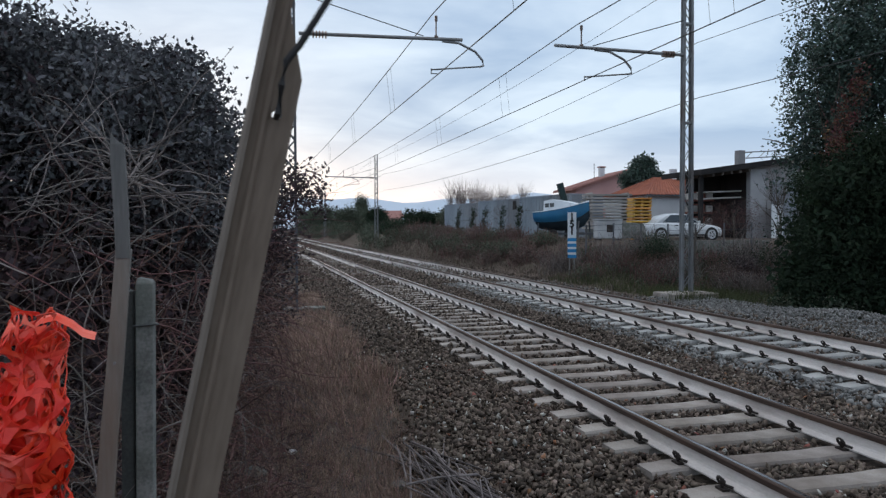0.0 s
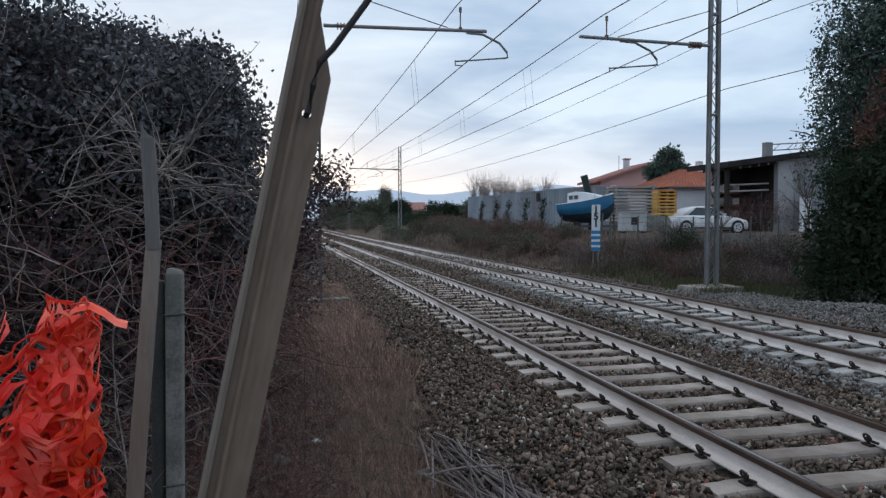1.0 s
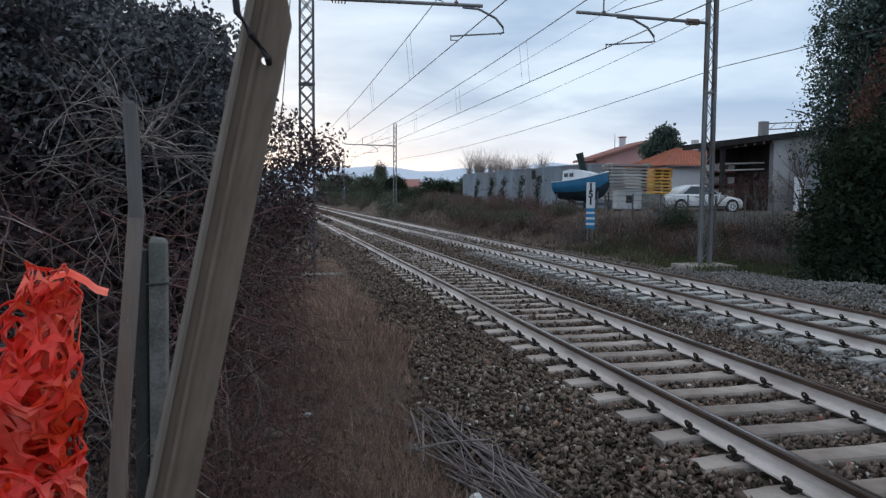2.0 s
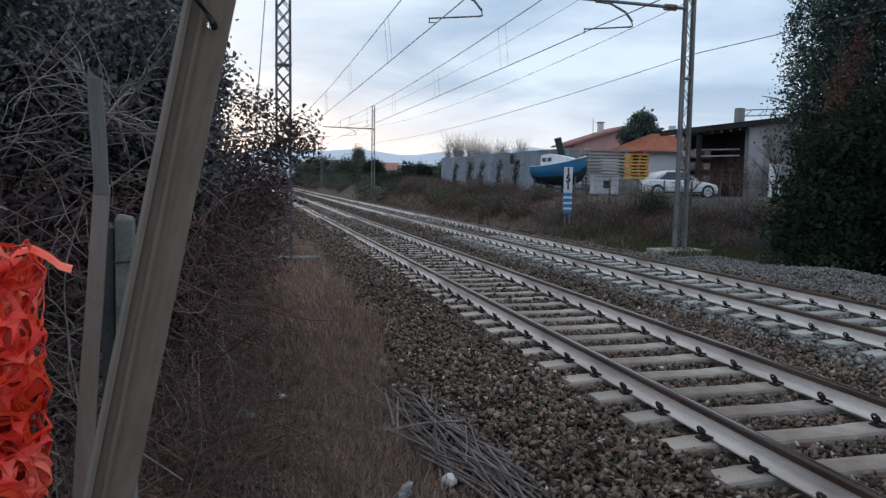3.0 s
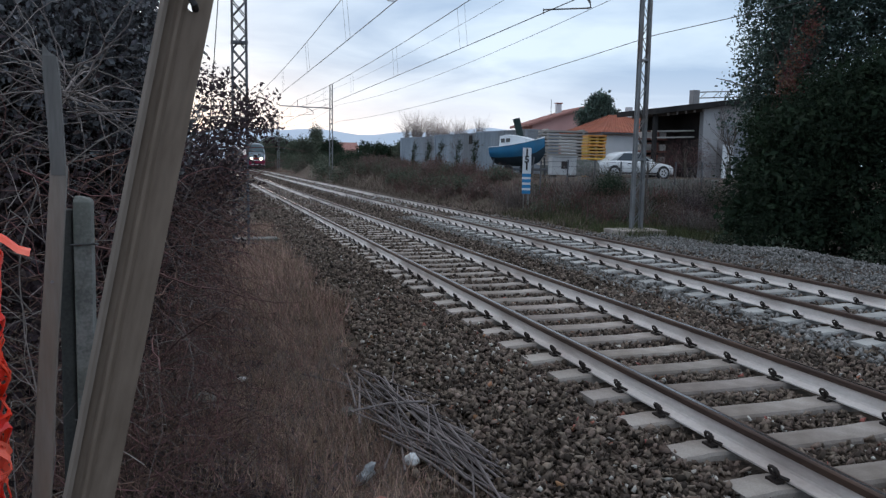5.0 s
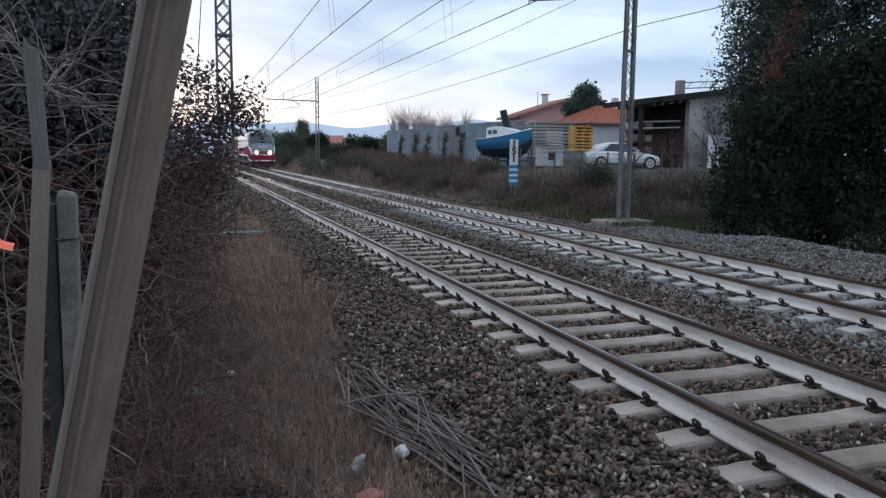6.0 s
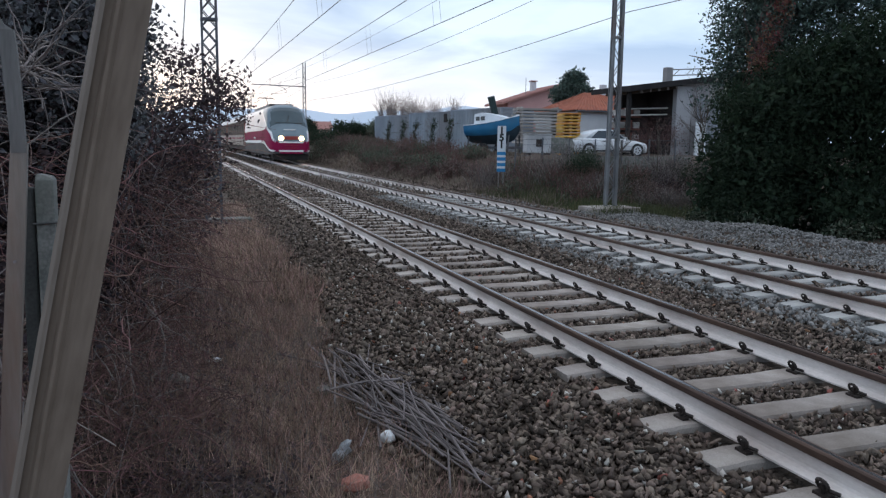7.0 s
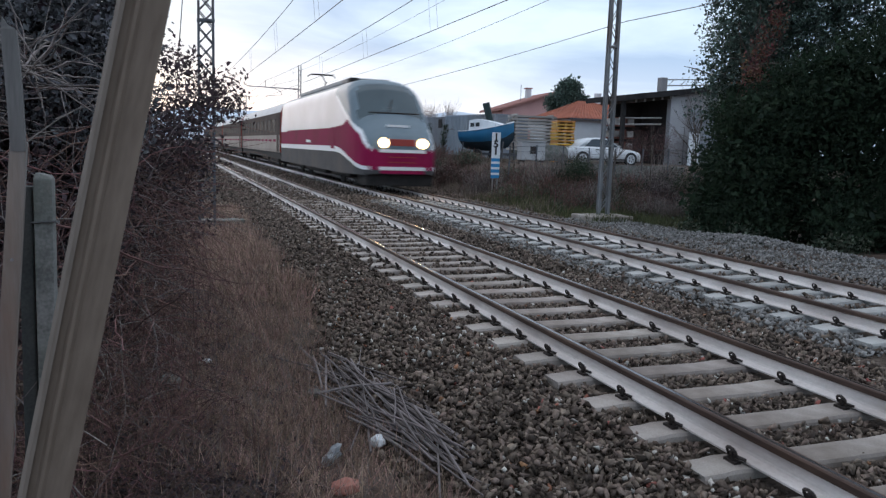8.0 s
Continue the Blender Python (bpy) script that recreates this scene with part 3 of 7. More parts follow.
def overhead_line():
    lattice_mast("catenary_mast", "weathered grey lattice catenary mast on a concrete foot", pose(6.70, MAST_Y, -0.12), depth=0.13, leg=0.065)
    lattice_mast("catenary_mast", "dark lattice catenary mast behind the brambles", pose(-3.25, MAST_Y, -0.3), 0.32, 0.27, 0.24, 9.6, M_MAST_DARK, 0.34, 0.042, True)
    for k in (1, 2):
        lattice_mast("catenary_mast", "distant grey lattice catenary mast", pose(MAST_X - 0.06, MAST_Y + SPAN * k, 0.3), h=7.7)
        cantilever("cantilever_arm", MAST_X, T2 - 1.6, T2, 1, MAST_Y + SPAN * k)
    g = Geo()
    g.box(-0.62, 0.62, -0.4, 0.4, -0.5, 0)
    f = part("mast_foot", g, M_CONCRETE, bevel=0.03, m=pose(MAST_X + 0.3, MAST_Y, -0.12))
    tagged(f, "weathered concrete foundation block under the mast", "foundation")
    cantilever("cantilever_arm", 6.62, T2 - 0.55, T2 + 0.25, 1, MAST_Y)
    cantilever("cantilever_arm", -3.0, 0.78, T1 + 0.05, -1, MAST_Y, 0.215)
    for x in (T1, T2):
        wire("contact_wire", "thin dark copper contact wire over the track", sagging(x + 0.05, 5.26, 0.06, drift=0.15), 0.012)
        wire("messenger_wire", "dark stranded messenger wire over the track", sagging(x, 6.62, 0.32, drift=0.05), 0.013)
        # droppers in pairs
        for s in range(0, 4):
            for u in (0.12, 0.3, 0.5, 0.7, 0.88):
                y = MAST_Y - SPAN + SPAN * (s + u)
                if y < 2:
                    continue
                k = (1 if s % 2 else -1) * (1 - 2 * u)
                for dy in (-0.35, 0.35):
                    wire("dropper", "thin dropper wire between messenger and contact wire", [(x + 0.05 * k, y + dy, 6.62 - 1.28 * u * (1 - u)), (x + 0.05 + 0.15 * k, y + dy, 5.25 - 0.24 * u * (1 - u))], 0.004, "droppers")
    wire("feeder_wire", "thin feeder wire behind the mast", sagging(MAST_X + 0.62, 4.97, 0.35), 0.010)
    wire("feeder_wire", "thin feeder wire high on the mast", sagging(MAST_X + 0.55, 6.35, 0.5), 0.008)
    wire("feeder_wire", "thin feeder wire high on the mast", sagging(MAST_X - 0.6, 7.35, 0.35), 0.007)
    wire("feeder_wire", "thin guy wire on the lattice mast", [(-3.4, MAST_Y, 8.5), (-4.1, MAST_Y - 1, -0.3)], 0.01)


overhead_line()


# ---- fence posts beside the camera ----
def leaning_bar():
    """A grey steel T-bar, its top cut to a point, with a hole near the top."""
    t = thing("leaning_fence_bar", "leaning weathered grey steel fence bar with a cut top", "fence post", pose(-4.1156, -0.1, 1.37, 0, 11.75, 0))
    w, th = 0.0172, 0.004
    hole, hz = (0.0035, 0.385), 0.0038
    g = Geo()
    # flange with a round hole: an outline ring and a hole ring, front and back
    n = 24
    ring = [(hole[0] + hz * math.cos(2 * math.pi * k / n), hole[1] + hz * math.sin(2 * math.pi * k / n)) for k in range(n)]
    sq = [(hole[0] + 0.0085 * max(-1, min(1, 1.5 * math.cos(2 * math.pi * k / n))), hole[1] + 0.0085 * max(-1, min(1, 1.5 * math.sin(2 * math.pi * k / n)))) for k in range(n)]
    for y in (0, th):
        o = len(g.v)
        g.v += [(a, y, b) for a, b in ring + sq]
        g.f += [(o + k, o + (k + 1) % n, o + n + (k + 1) % n, o + n + k) for k in range(n)]
    g.f += [(k, (k + 1) % n, 2 * n + (k + 1) % n, 2 * n + k) for k in range(n)]
    x0, x1, z0, z1 = hole[0] - 0.0085, hole[0] + 0.0085, hole[1] - 0.0085, hole[1] + 0.0085
    g.loft([[(-w, y, -1.75), (x0, y, -1.75), (x0, y, 0.475), (-w + 0.003, y, 0.495), (-w, y, 0.495)] for y in (0, th)])
    g.box(x0, w, 0, th, -1.75, z0)
    g.box(x1, w, 0, th, z0, z1)
    g.loft([[(x0, y, z1), (w, y, z1), (w, y, 0.416), (x0, y, 0.475)] for y in (0, th)])
    part("flange", g, M_POST, t)
    # the light along the left edge is put into its paler colour
    g = Geo()
    g.loft([[(-w, 0.0, z), (-w + 0.0035, -0.004, z), (-w + 0.0005, -0.006, z), (-w - 0.0025, -0.004, z), (-w - 0.0025, 0.004, z)] for z in (-1.75, -0.6, 0.1, 0.495)])
    part("rolled_edge", g, M_POST_EDGE, t, "rolled edge of the bar, painted paler as if lit")
    g = Geo()
    g.loft([[(-w + 0.0085, 0.0, z), (-w + 0.011, -0.0035, z), (-w + 0.0135, -0.0035, z), (-w + 0.016, 0.0, z)] for z in (-1.75, 0.1, 0.485)])
    part("ridge", g, M_POST, t)
    return t


leaning_bar()
HOLE = (-4.0328, -0.104, 1.747)


def cable():
    g = Geo()
    g.tube([(-0.002, 0.01, -0.004), (0.0, -0.004, 0.0), (0.004, -0.008, 0.02), (0.009, -0.008, 0.038), (0.02, -0.008, 0.05), (0.045, -0.01, 0.085), (0.10, -0.015, 0.165), (0.19, -0.03, 0.29)], 0.0027, 8)
    return tagged(part("black_cable", g, M_RUBBER, m=pose(*HOLE)), "black rubber cable threaded through the fence bar's hole", "cable")


M_RUBBER = mat("black_rubber", (0.012, 0.011, 0.012), (0.025, 0.024, 0.025), 30, 0.6, 0, 0.1)
CABLE = cable()


def wooden_stake():
    t = thing("wooden_stake", "bleached thin wooden stake, spliced and split at the top", "wooden stake", pose(-4.40, 1.5, 1.6))
    g = Geo()
    g.loft([[(x - h, -0.012, z), (x + h, -0.012, z), (x + h, 0.012, z), (x - h, 0.012, z)] for z, x, h in ((-2.0, -0.150, 0.024), (-0.89, -0.062, 0.0235), (-0.5, -0.032, 0.022), (-0.3, -0.014, 0.021), (0.005, 0.011, 0.020))])
    part("lower_batten", g, M_STAKE, t, bevel=0.003)
    g = Geo()
    g.loft([[(x - h, -0.014, z), (x + h, -0.014, z), (x + h, 0.008, z), (x - h, 0.008, z)] for z, x, h in ((-0.02, 0.010, 0.0175), (0.1, 0.007, 0.018), (0.24, 0.001, 0.0185), (0.285, -0.001, 0.0165))] + [[(-0.016, -0.01, 0.315), (-0.004, -0.01, 0.297), (-0.004, 0, 0.297), (-0.016, 0, 0.315)]])
    part("upper_batten", g, M_STAKE_GREY, t, "greyer upper piece of the stake")
    g = Geo()
    g.tube([(-0.014, -0.011, -0.30), (-0.014, -0.018, -0.30)], 0.004, 8)
    part("nail", g, M_GALV, t, "bright nail head")


def concrete_post():
    t = thing("concrete_fence_post", "short mossy concrete fence post among bramble twigs", "fence post", pose(-4.345, 1.58, 1.52, 0, 0.5, 0))
    g = Geo()
    g.loft([[(-0.023, -0.03, z), (0.022, -0.03, z), (0.022, 0.04, z), (-0.023, 0.04, z)] for z in (-2.0, -0.16, -0.012)] + [[(-0.019, -0.02, 0.004), (0.014, -0.02, -0.004), (0.016, 0.03, -0.003), (-0.017, 0.03, 0.003)]])
    part("shaft", g, M_CONCRETE, t, bevel=0.004)
    # the post's unlit side as its own piece, shade put into its colour
    g = Geo()
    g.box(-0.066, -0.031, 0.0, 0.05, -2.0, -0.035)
    part("shaded_side", g, M_POST_SHADE, t, "the post's shaded side, painted dark", bevel=0.006)
    for z in (-0.13, -0.62):
        g = Geo()
        g.tube([(-0.03, -0.034, z), (0.031, -0.034, z + 0.004), (0.034, 0.0, z)], 0.003, 5)
        part("tie_wire", g, M_WIRE, t)


wooden_stake()
concrete_post()


# ---- the train ----
M_CRIMSON = mat("crimson_train_paint", (0.235, 0.013, 0.060), (0.29, 0.020, 0.076), 1.2, 0.65, 0, 0.02, spec=0.03, dirt_sheen=(0.12, 0.03, 0.04), dirt_sheen_amount=0.3)
M_SILVER = mat("pale_train_paint", (0.52, 0.50, 0.51), (0.62, 0.60, 0.61), 0.8, 0.42, 0, 0.02, spec=0.3, dirt_sheen=(0.45, 0.42, 0.40), dirt_sheen_amount=0.4)
M_WHITE_LINE = mat("white_train_line", (0.72, 0.72, 0.73), (0.80, 0.80, 0.81), 2, 0.4, 0, 0)
M_MASK = mat("grey_nose_paint", (0.125, 0.168, 0.196), (0.158, 0.205, 0.235), 1.5, 0.42, 0, 0, spec=0.2)
M_TRAIN_ROOF = mat("grey_train_roof", (0.20, 0.21, 0.22), (0.30, 0.31, 0.32), 1.5, 0.6, 0, 0.1, dirt_sheen=(0.14, 0.12, 0.11))
M_SKIRT = mat("dirty_train_skirt", (0.042, 0.041, 0.042), (0.078, 0.075, 0.076), 2.0, 0.8, 0, 0.1, dirt_sheen=(0.10, 0.08, 0.07), dirt_sheen_amount=0.6)
M_UNDER = mat("sooty_underframe", (0.018, 0.016, 0.016), (0.04, 0.036, 0.034), 4.0, 0.85, 0.2, 0.3)
M_COACH_GLASS = mat("smoky_coach_glass", (0.030, 0.026, 0.024), (0.050, 0.043, 0.040), 1.0, 0.6, 0, 0, spec=0.06)
M_TRAIN_GLASS = mat("dark_train_glass", (0.026, 0.052, 0.066), (0.040, 0.072, 0.088), 1.0, 0.25, 0, 0, spec=0.5)
M_HATCH = mat("scarlet_hatch", (0.25, 0.028, 0.02), (0.31, 0.04, 0.028), 3, 0.45, 0, 0)
M_HEADLIGHT = glow("headlight_glow", (1.0, 0.70, 0.36), 170.0)
M_GLARE = glow("headlight_glare", (1.0, 0.62, 0.28), 6.0)
M_CREAM = mat("cream_coach_paint", (0.36, 0.30, 0.26), (0.44, 0.38, 0.33), 0.8, 0.65, 0, 0, dirt_sheen=(0.30, 0.24, 0.21), dirt_sheen_amount=0.5, spec=0.05)
M_COACH_BAND = mat("brown_grey_coach_band", (0.135, 0.108, 0.094), (0.185, 0.152, 0.134), 0.8, 0.9, 0, 0, spec=0.0)
M_COACH_ROOF = mat("pale_coach_roof", (0.38, 0.39, 0.40), (0.48, 0.49, 0.50), 0.6, 0.6, 0, 0.05)

LOCO_LEN = 20.2


def loco_section(y):
    """Half-outline of the locomotive y metres behind its tip: top height, half width, bottom height."""
    top = float(np.interp(y, [0, 0.10, 0.25, 0.6, 1.2, 1.5, 1.9, 2.4, 2.8, 3.3, 4.0, 20.2], [1.60, 1.80, 1.95, 2.20, 2.56, 2.76, 3.16, 3.66, 3.92, 4.06, 4.12, 4.12]))
    half = float(np.interp(y, [0, 0.05, 0.15, 0.35, 0.7, 1.3, 2.2, 20.2], [0.80, 1.0, 1.16, 1.28, 1.36, 1.42, 1.45, 1.45]))
    bot = float(np.interp(y, [0, 0.3, 3.5, 5.0, 20.2], [0.62, 0.55, 0.5, 0.5, 0.5]))
    return top, half, bot


def loco_ring(y, n=112):
    top, half, bot = loco_section(y)
    pts = []
    r = min(0.75, (top - bot) * 0.45)
    for k in range(n + 1):
        u = k / n          # from the bottom left over the roof to the bottom right
        a = u * 3.0
        if a < 1.25:
            z = bot + (top - r - bot) * a / 1.25
            lean = 0.10 * max(0, (z - 2.3)) / 1.7
            x = -half + lean
        elif a > 1.75:
            z = bot + (top - r - bot) * (3.0 - a) / 1.25
            lean = 0.10 * max(0, (z - 2.3)) / 1.7
            x = half - lean
        else:
            c = (a - 1.25) / 0.5 * math.pi
            lean = 0.10 * max(0, (top - r - 2.3)) / 1.7
            e = 2.6
            cx, sz = math.cos(math.pi - c), math.sin(c)
            x = (half - lean) * math.copysign(abs(cx) ** (2 / e), cx)
            z = top - r + r * abs(sz) ** (2 / e)
        pts.append((x, y, z))
    return pts


def waist(y):
    return float(np.interp(y, [0, 0.5, 1.2, 2.4, 3.6, 4.6, 20.2], [0.80, 0.80, 0.90, 1.14, 1.34, 1.40, 1.38]))


def waist_half(y):
    return 0.055 if y < 2.0 else 0.055 + 0.045 * min(1.0, (y - 2.0) / 2.5)


def mask_edge(y):
    """Lower edge of the nose's grey mask."""
    return float(np.interp(y, [0, 0.12, 0.5, 0.94, 3.25, 5.04, 6.0], [1.34, 1.38, 1.66, 1.96, 2.82, 3.52, 4.6]))


def loco_zone(x, y, z):
    """Which paint covers a point of the locomotive's shell."""
    stripe, edge, half_line = waist(y), mask_edge(y), waist_half(y)
    if z < stripe - half_line:
        return "skirt"
    if y < 5.9 and z > edge + 0.07:
        if 1.48 < y < 2.72 and abs(x) < 1.28 - 0.22 * (y - 1.5):
            return "windscreen"
        return "nose_mask"
    if z > 3.80:
        return "roof"
    if y > 2.2 and z > float(np.interp(y, [2.2, 3.2, 4.6, 20.2], [2.6, 2.32, 2.25, 2.18])):
        return "upper_panel"
    return "crimson_panel"


def locomotive():
    t = thing("locomotive", "crimson, silver and grey streamlined electric locomotive with lit headlights", "train")
    ys = [0, 0.02, 0.05, 0.09] + [0.12 + 0.045 * i for i in range(130)] + [6.1 + 0.4 * i for i in range(35)] + [LOCO_LEN]
    rings = [loco_ring(y) for y in ys]
    zones = {}
    for i in range(len(ys) - 1):
        for k in range(112):
            q = [rings[i][k], rings[i][k + 1], rings[i + 1][k + 1], rings[i + 1][k]]
            c = [sum(p[j] for p in q) / 4 for j in range(3)]
            zones.setdefault(loco_zone(*c), []).append(q)
    looks = dict(skirt=(M_SKIRT, "dirty grey skirt"), windscreen=(M_TRAIN_GLASS, "dark raked windscreen"), nose_mask=(M_MASK, "grey nose mask"),
                 roof=(M_TRAIN_ROOF, "grey roof"), upper_panel=(M_SILVER, "pale silver upper side"), crimson_panel=(M_CRIMSON, "crimson lower side and nose"))
    for z, quads in zones.items():
        index, v, f = {}, [], []
        for q in quads:
            row = []
            for p in q:
                key = (round(p[0], 4), round(p[1], 4), round(p[2], 4))
                if key not in index:
                    index[key] = len(v)
                    v.append(p)
                row.append(index[key])
            if len(set(row)) == 4:
                f.append(row)
        g = Geo().add(v, f)
        part(z, g, looks[z][0], t, looks[z][1], smooth=True)
    # the blunt front, closed below the mask
    g = Geo()
    g.add(rings[0], [tuple(range(113))])
    part("front_panel", g, M_CRIMSON, t)
    g = Geo()
    g.add(rings[-1], [tuple(range(113))])
    part("rear_wall", g, M_UNDER, t)
    for s in (-1, 1):
        g = Geo()
        g.tube([(s * 0.69, 0.14, 1.70), (s * 0.70, -0.03, 1.68)], [0.17, 0.14], 14)
        h = part("headlight", g, M_MASK, t, "headlight housing")
        # a glowing disc added behind the lens imitates the headlight's glare
        g = Geo()
        g.tube([(s * 0.70, -0.031, 1.68), (s * 0.70, -0.036, 1.68)], 0.18, 18)
        part("glare_disc", g, M_GLARE, h, "added warm glowing disc for the glare round the lens")
        g = Geo()
        g.tube([(s * 0.70, -0.037, 1.68), (s * 0.70, -0.05, 1.68)], 0.115, 14)
        part("lens", g, M_HEADLIGHT, h, "glowing warm white headlight lens")
    g = Geo()
    g.loft([[(-0.46, y, 1.58), (0.46, y, 1.58), (0.46, y + 0.03, 1.82), (-0.46, y + 0.03, 1.82)] for y in (-0.02, 0.15)])
    part("nose_hatch", g, M_HATCH, t, "scarlet coupler hatch between the headlights", bevel=0.02)
    for z in (1.0, 1.18):
        part("grille_bar", Geo().box(-0.5, 0.5, -0.012, 0.05, z, z + 0.03), M_HATCH, t)
    # the painted lines: bands laid along the shell
    def on_shell(y, z, s):
        ring = loco_ring(y)[:57]
        for (xa, _, za), (xb, _, zb) in zip(ring, ring[1:]):
            if za <= z <= zb and zb > za:
                return Vector((s * (-(xa + (xb - xa) * (z - za) / (zb - za)) + 0.006), y, z))
        return Vector((s * (abs(ring[-1][0]) + 0.006), y, min(z, ring[-1][2] + 0.006)))
    for s in (-1, 1):
        for nm, ys_, lo, hi in (("mask_band", [0.02 + 0.1 * i for i in range(48)], mask_edge, lambda y: mask_edge(y) + 0.15), ("waist_band", [0.02 + 0.1 * i for i in range(50)] + [6.0, 10.0, 15.0, 20.1], lambda y: waist(y) - waist_half(y) - 0.01, lambda y: waist(y) + waist_half(y) + 0.01)):
            g = Geo()
            g.loft([[on_shell(y, lo(y) + (hi(y) - lo(y)) * k / 3, s) for k in range(4)] for y in ys_], cap=False, closed=False)
            part(nm, g, M_WHITE_LINE, t, "white painted band", smooth=True)
    part("mask_band", Geo().box(-0.83, 0.83, -0.014, 0.03, 1.35, 1.46), M_WHITE_LINE, t, "white painted band across the nose")
    part("waist_band", Geo().box(-0.83, 0.83, -0.014, 0.03, 0.74, 0.86), M_WHITE_LINE, t, "white painted band across the nose")
    part("nose_plate", Geo().box(-0.80, 0.80, -0.008, 0.03, 1.46, 1.585), M_MASK, t, "grey plate above the band")
    g = Geo()
    g.loft([[(-1.2, y, 0.18), (1.2, y, 0.18), (1.25, y, 0.64), (-1.25, y, 0.64)] for y in (0.25, 1.6)])
    part("snow_plough", g, M_UNDER, t, bevel=0.04)
    for y0 in (3.0, 13.6):
        b = part("bogie", Geo().box(-1.2, 1.2, y0, y0 + 3.6, 0.35, 0.85), M_UNDER, t, "sooty bogie frame", bevel=0.05)
        for yy in (y0 + 0.5, y0 + 3.1):
            for s in (-1, 1):
                g = Geo()
                g.tube([(s * 0.80, yy, 0.5), (s * 0.68, yy, 0.5)], 0.5, 20)
                part("wheel", g, M_UNDER, b)
    part("equipment_box", Geo().box(-1.25, 1.25, 7.4, 12.8, 0.3, 0.85), M_UNDER, t, "dark underfloor equipment box", bevel=0.05)
    # wiper, lamp in the cab and roof gear
    g = Geo()
    g.tube([(-0.1, 1.50, 2.79), (0.12, 2.0, 3.28)], 0.02, 4)
    g.tube([(-0.9, 1.46, 2.76), (1.0, 1.46, 2.76)], 0.025, 4)
    part("wiper", g, M_UNDER, t)
    part("number_bar", Geo().box(-0.42, 0.42, 0.64, 0.74, 2.24, 2.32), M_WHITE_LINE, t, "white lettering bar", m=None)
    part("roof_fairing", Geo().box(-0.85, 0.85, 5.0, 17.0, 4.04, 4.24), M_TRAIN_ROOF, t, bevel=0.06)
    part("cab_aerial", Geo().box(-0.9, -0.55, 4.4, 5.0, 4.0, 4.2), M_UNDER, t, bevel=0.03)
    g = Geo()
    g.tube([(0, 15.6, 4.2), (0, 14.2, 4.66), (0, 15.4, 5.16)], 0.04, 6)
    p = part("pantograph", g, M_UNDER, t, "dark single-arm pantograph, raised")
    g = Geo()
    g.tube([(-0.75, 15.4, 5.04), (-0.6, 15.4, 5.16), (0.6, 15.4, 5.16), (0.75, 15.4, 5.04)], 0.03, 6)
    g.tube([(-0.6, 15.15, 5.18), (0.6, 15.15, 5.18)], 0.02, 5)
    part("collector_head", g, M_UNDER, p)
    # ventilation grilles and a side door on each flank
    for s in (-1, 1):
        part("cab_door", Geo().box(s * 1.452 - 0.008, s * 1.452 + 0.008, 4.7, 5.4, 1.4, 2.25), M_CRIMSON, t)
        part("lettering_bar", Geo().box(s * 1.455 - 0.006, s * 1.455 + 0.006, 10.2, 11.4, 1.62, 1.74), M_WHITE_LINE, t)
    return t


def coach(label):
    t = thing("passenger_coach", label, "train")
    L = 25.6
    prof = [(-1.40, 0.95), (-1.42, 1.15), (-1.42, 2.0), (-1.38, 3.35), (-1.22, 3.72), (-0.8, 4.0), (0, 4.12), (0.8, 4.0), (1.22, 3.72), (1.38, 3.35), (1.42, 2.0), (1.42, 1.15), (1.40, 0.95)]
    for nm, idx, m in (("lower_side", (0, 1, 2), M_CREAM), ("window_band", (2, 3), M_COACH_BAND), ("roof", (3, 4, 5, 6, 7, 8, 9), M_COACH_ROOF), ("window_band", (9, 10), M_COACH_BAND), ("lower_side", (10, 11, 12), M_CREAM)):
        g = Geo()
        g.loft([[(prof[i][0], y, prof[i][1]) for i in idx] for y in (0, L)], cap=False, closed=False)
        part(nm, g, m, t, smooth=nm == "roof")
    for y in (0, L):
        g = Geo()
        g.add([(x, y, z) for x, z in prof], [tuple(range(13))])
        part("end_wall", g, M_HATCH if y == 0 else M_UNDER, t, "red end wall" if y == 0 else "")
    for s in (-1, 1):
        for i in range(10):
            w = part("window", Geo().box(s * 1.412 - 0.012, s * 1.412 + 0.012, 2.0 + i * 2.2, 3.5 + i * 2.2, 2.25, 3.0), M_COACH_GLASS, t)
        for y0 in (0.4, L - 1.4):
            part("door", Geo().box(s * 1.43 - 0.012, s * 1.43 + 0.012, y0, y0 + 0.95, 1.0, 3.1), M_COACH_BAND, t)
        for i in range(11):
            part("waist_dash", Geo().box(s * 1.425 - 0.006, s * 1.425 + 0.006, 1.8 + i * 2.1, 3.1 + i * 2.1, 1.60, 1.74), M_CRIMSON, t)
    part("underframe", Geo().box(-1.3, 1.3, 0.3, L - 0.3, 0.55, 0.98), M_UNDER, t)
    for y0 in (2.2, L - 5.2):
        b = part("bogie", Geo().box(-1.2, 1.2, y0, y0 + 3.0, 0.3, 0.7), M_UNDER, t, "sooty bogie frame", bevel=0.05)
        for yy in (y0 + 0.3, y0 + 2.7):
            for s in (-1, 1):
                g = Geo()
                g.tube([(s * 0.80, yy, 0.46), (s * 0.68, yy, 0.46)], 0.46, 18)
                part("wheel", g, M_UNDER, b)
    part("coupling", Geo().box(-0.7, 0.7, -0.9, 0, 0.9, 3.3), M_UNDER, t, "dark gangway bellows")
    return t


LOCO = locomotive()
COACHES = [coach("cream and brown passenger coach with dark windows, coupled behind the locomotive")]
for _ in range(3):
    COACHES.append(copy_thing(COACHES[0], pose(0, 0, 0)))
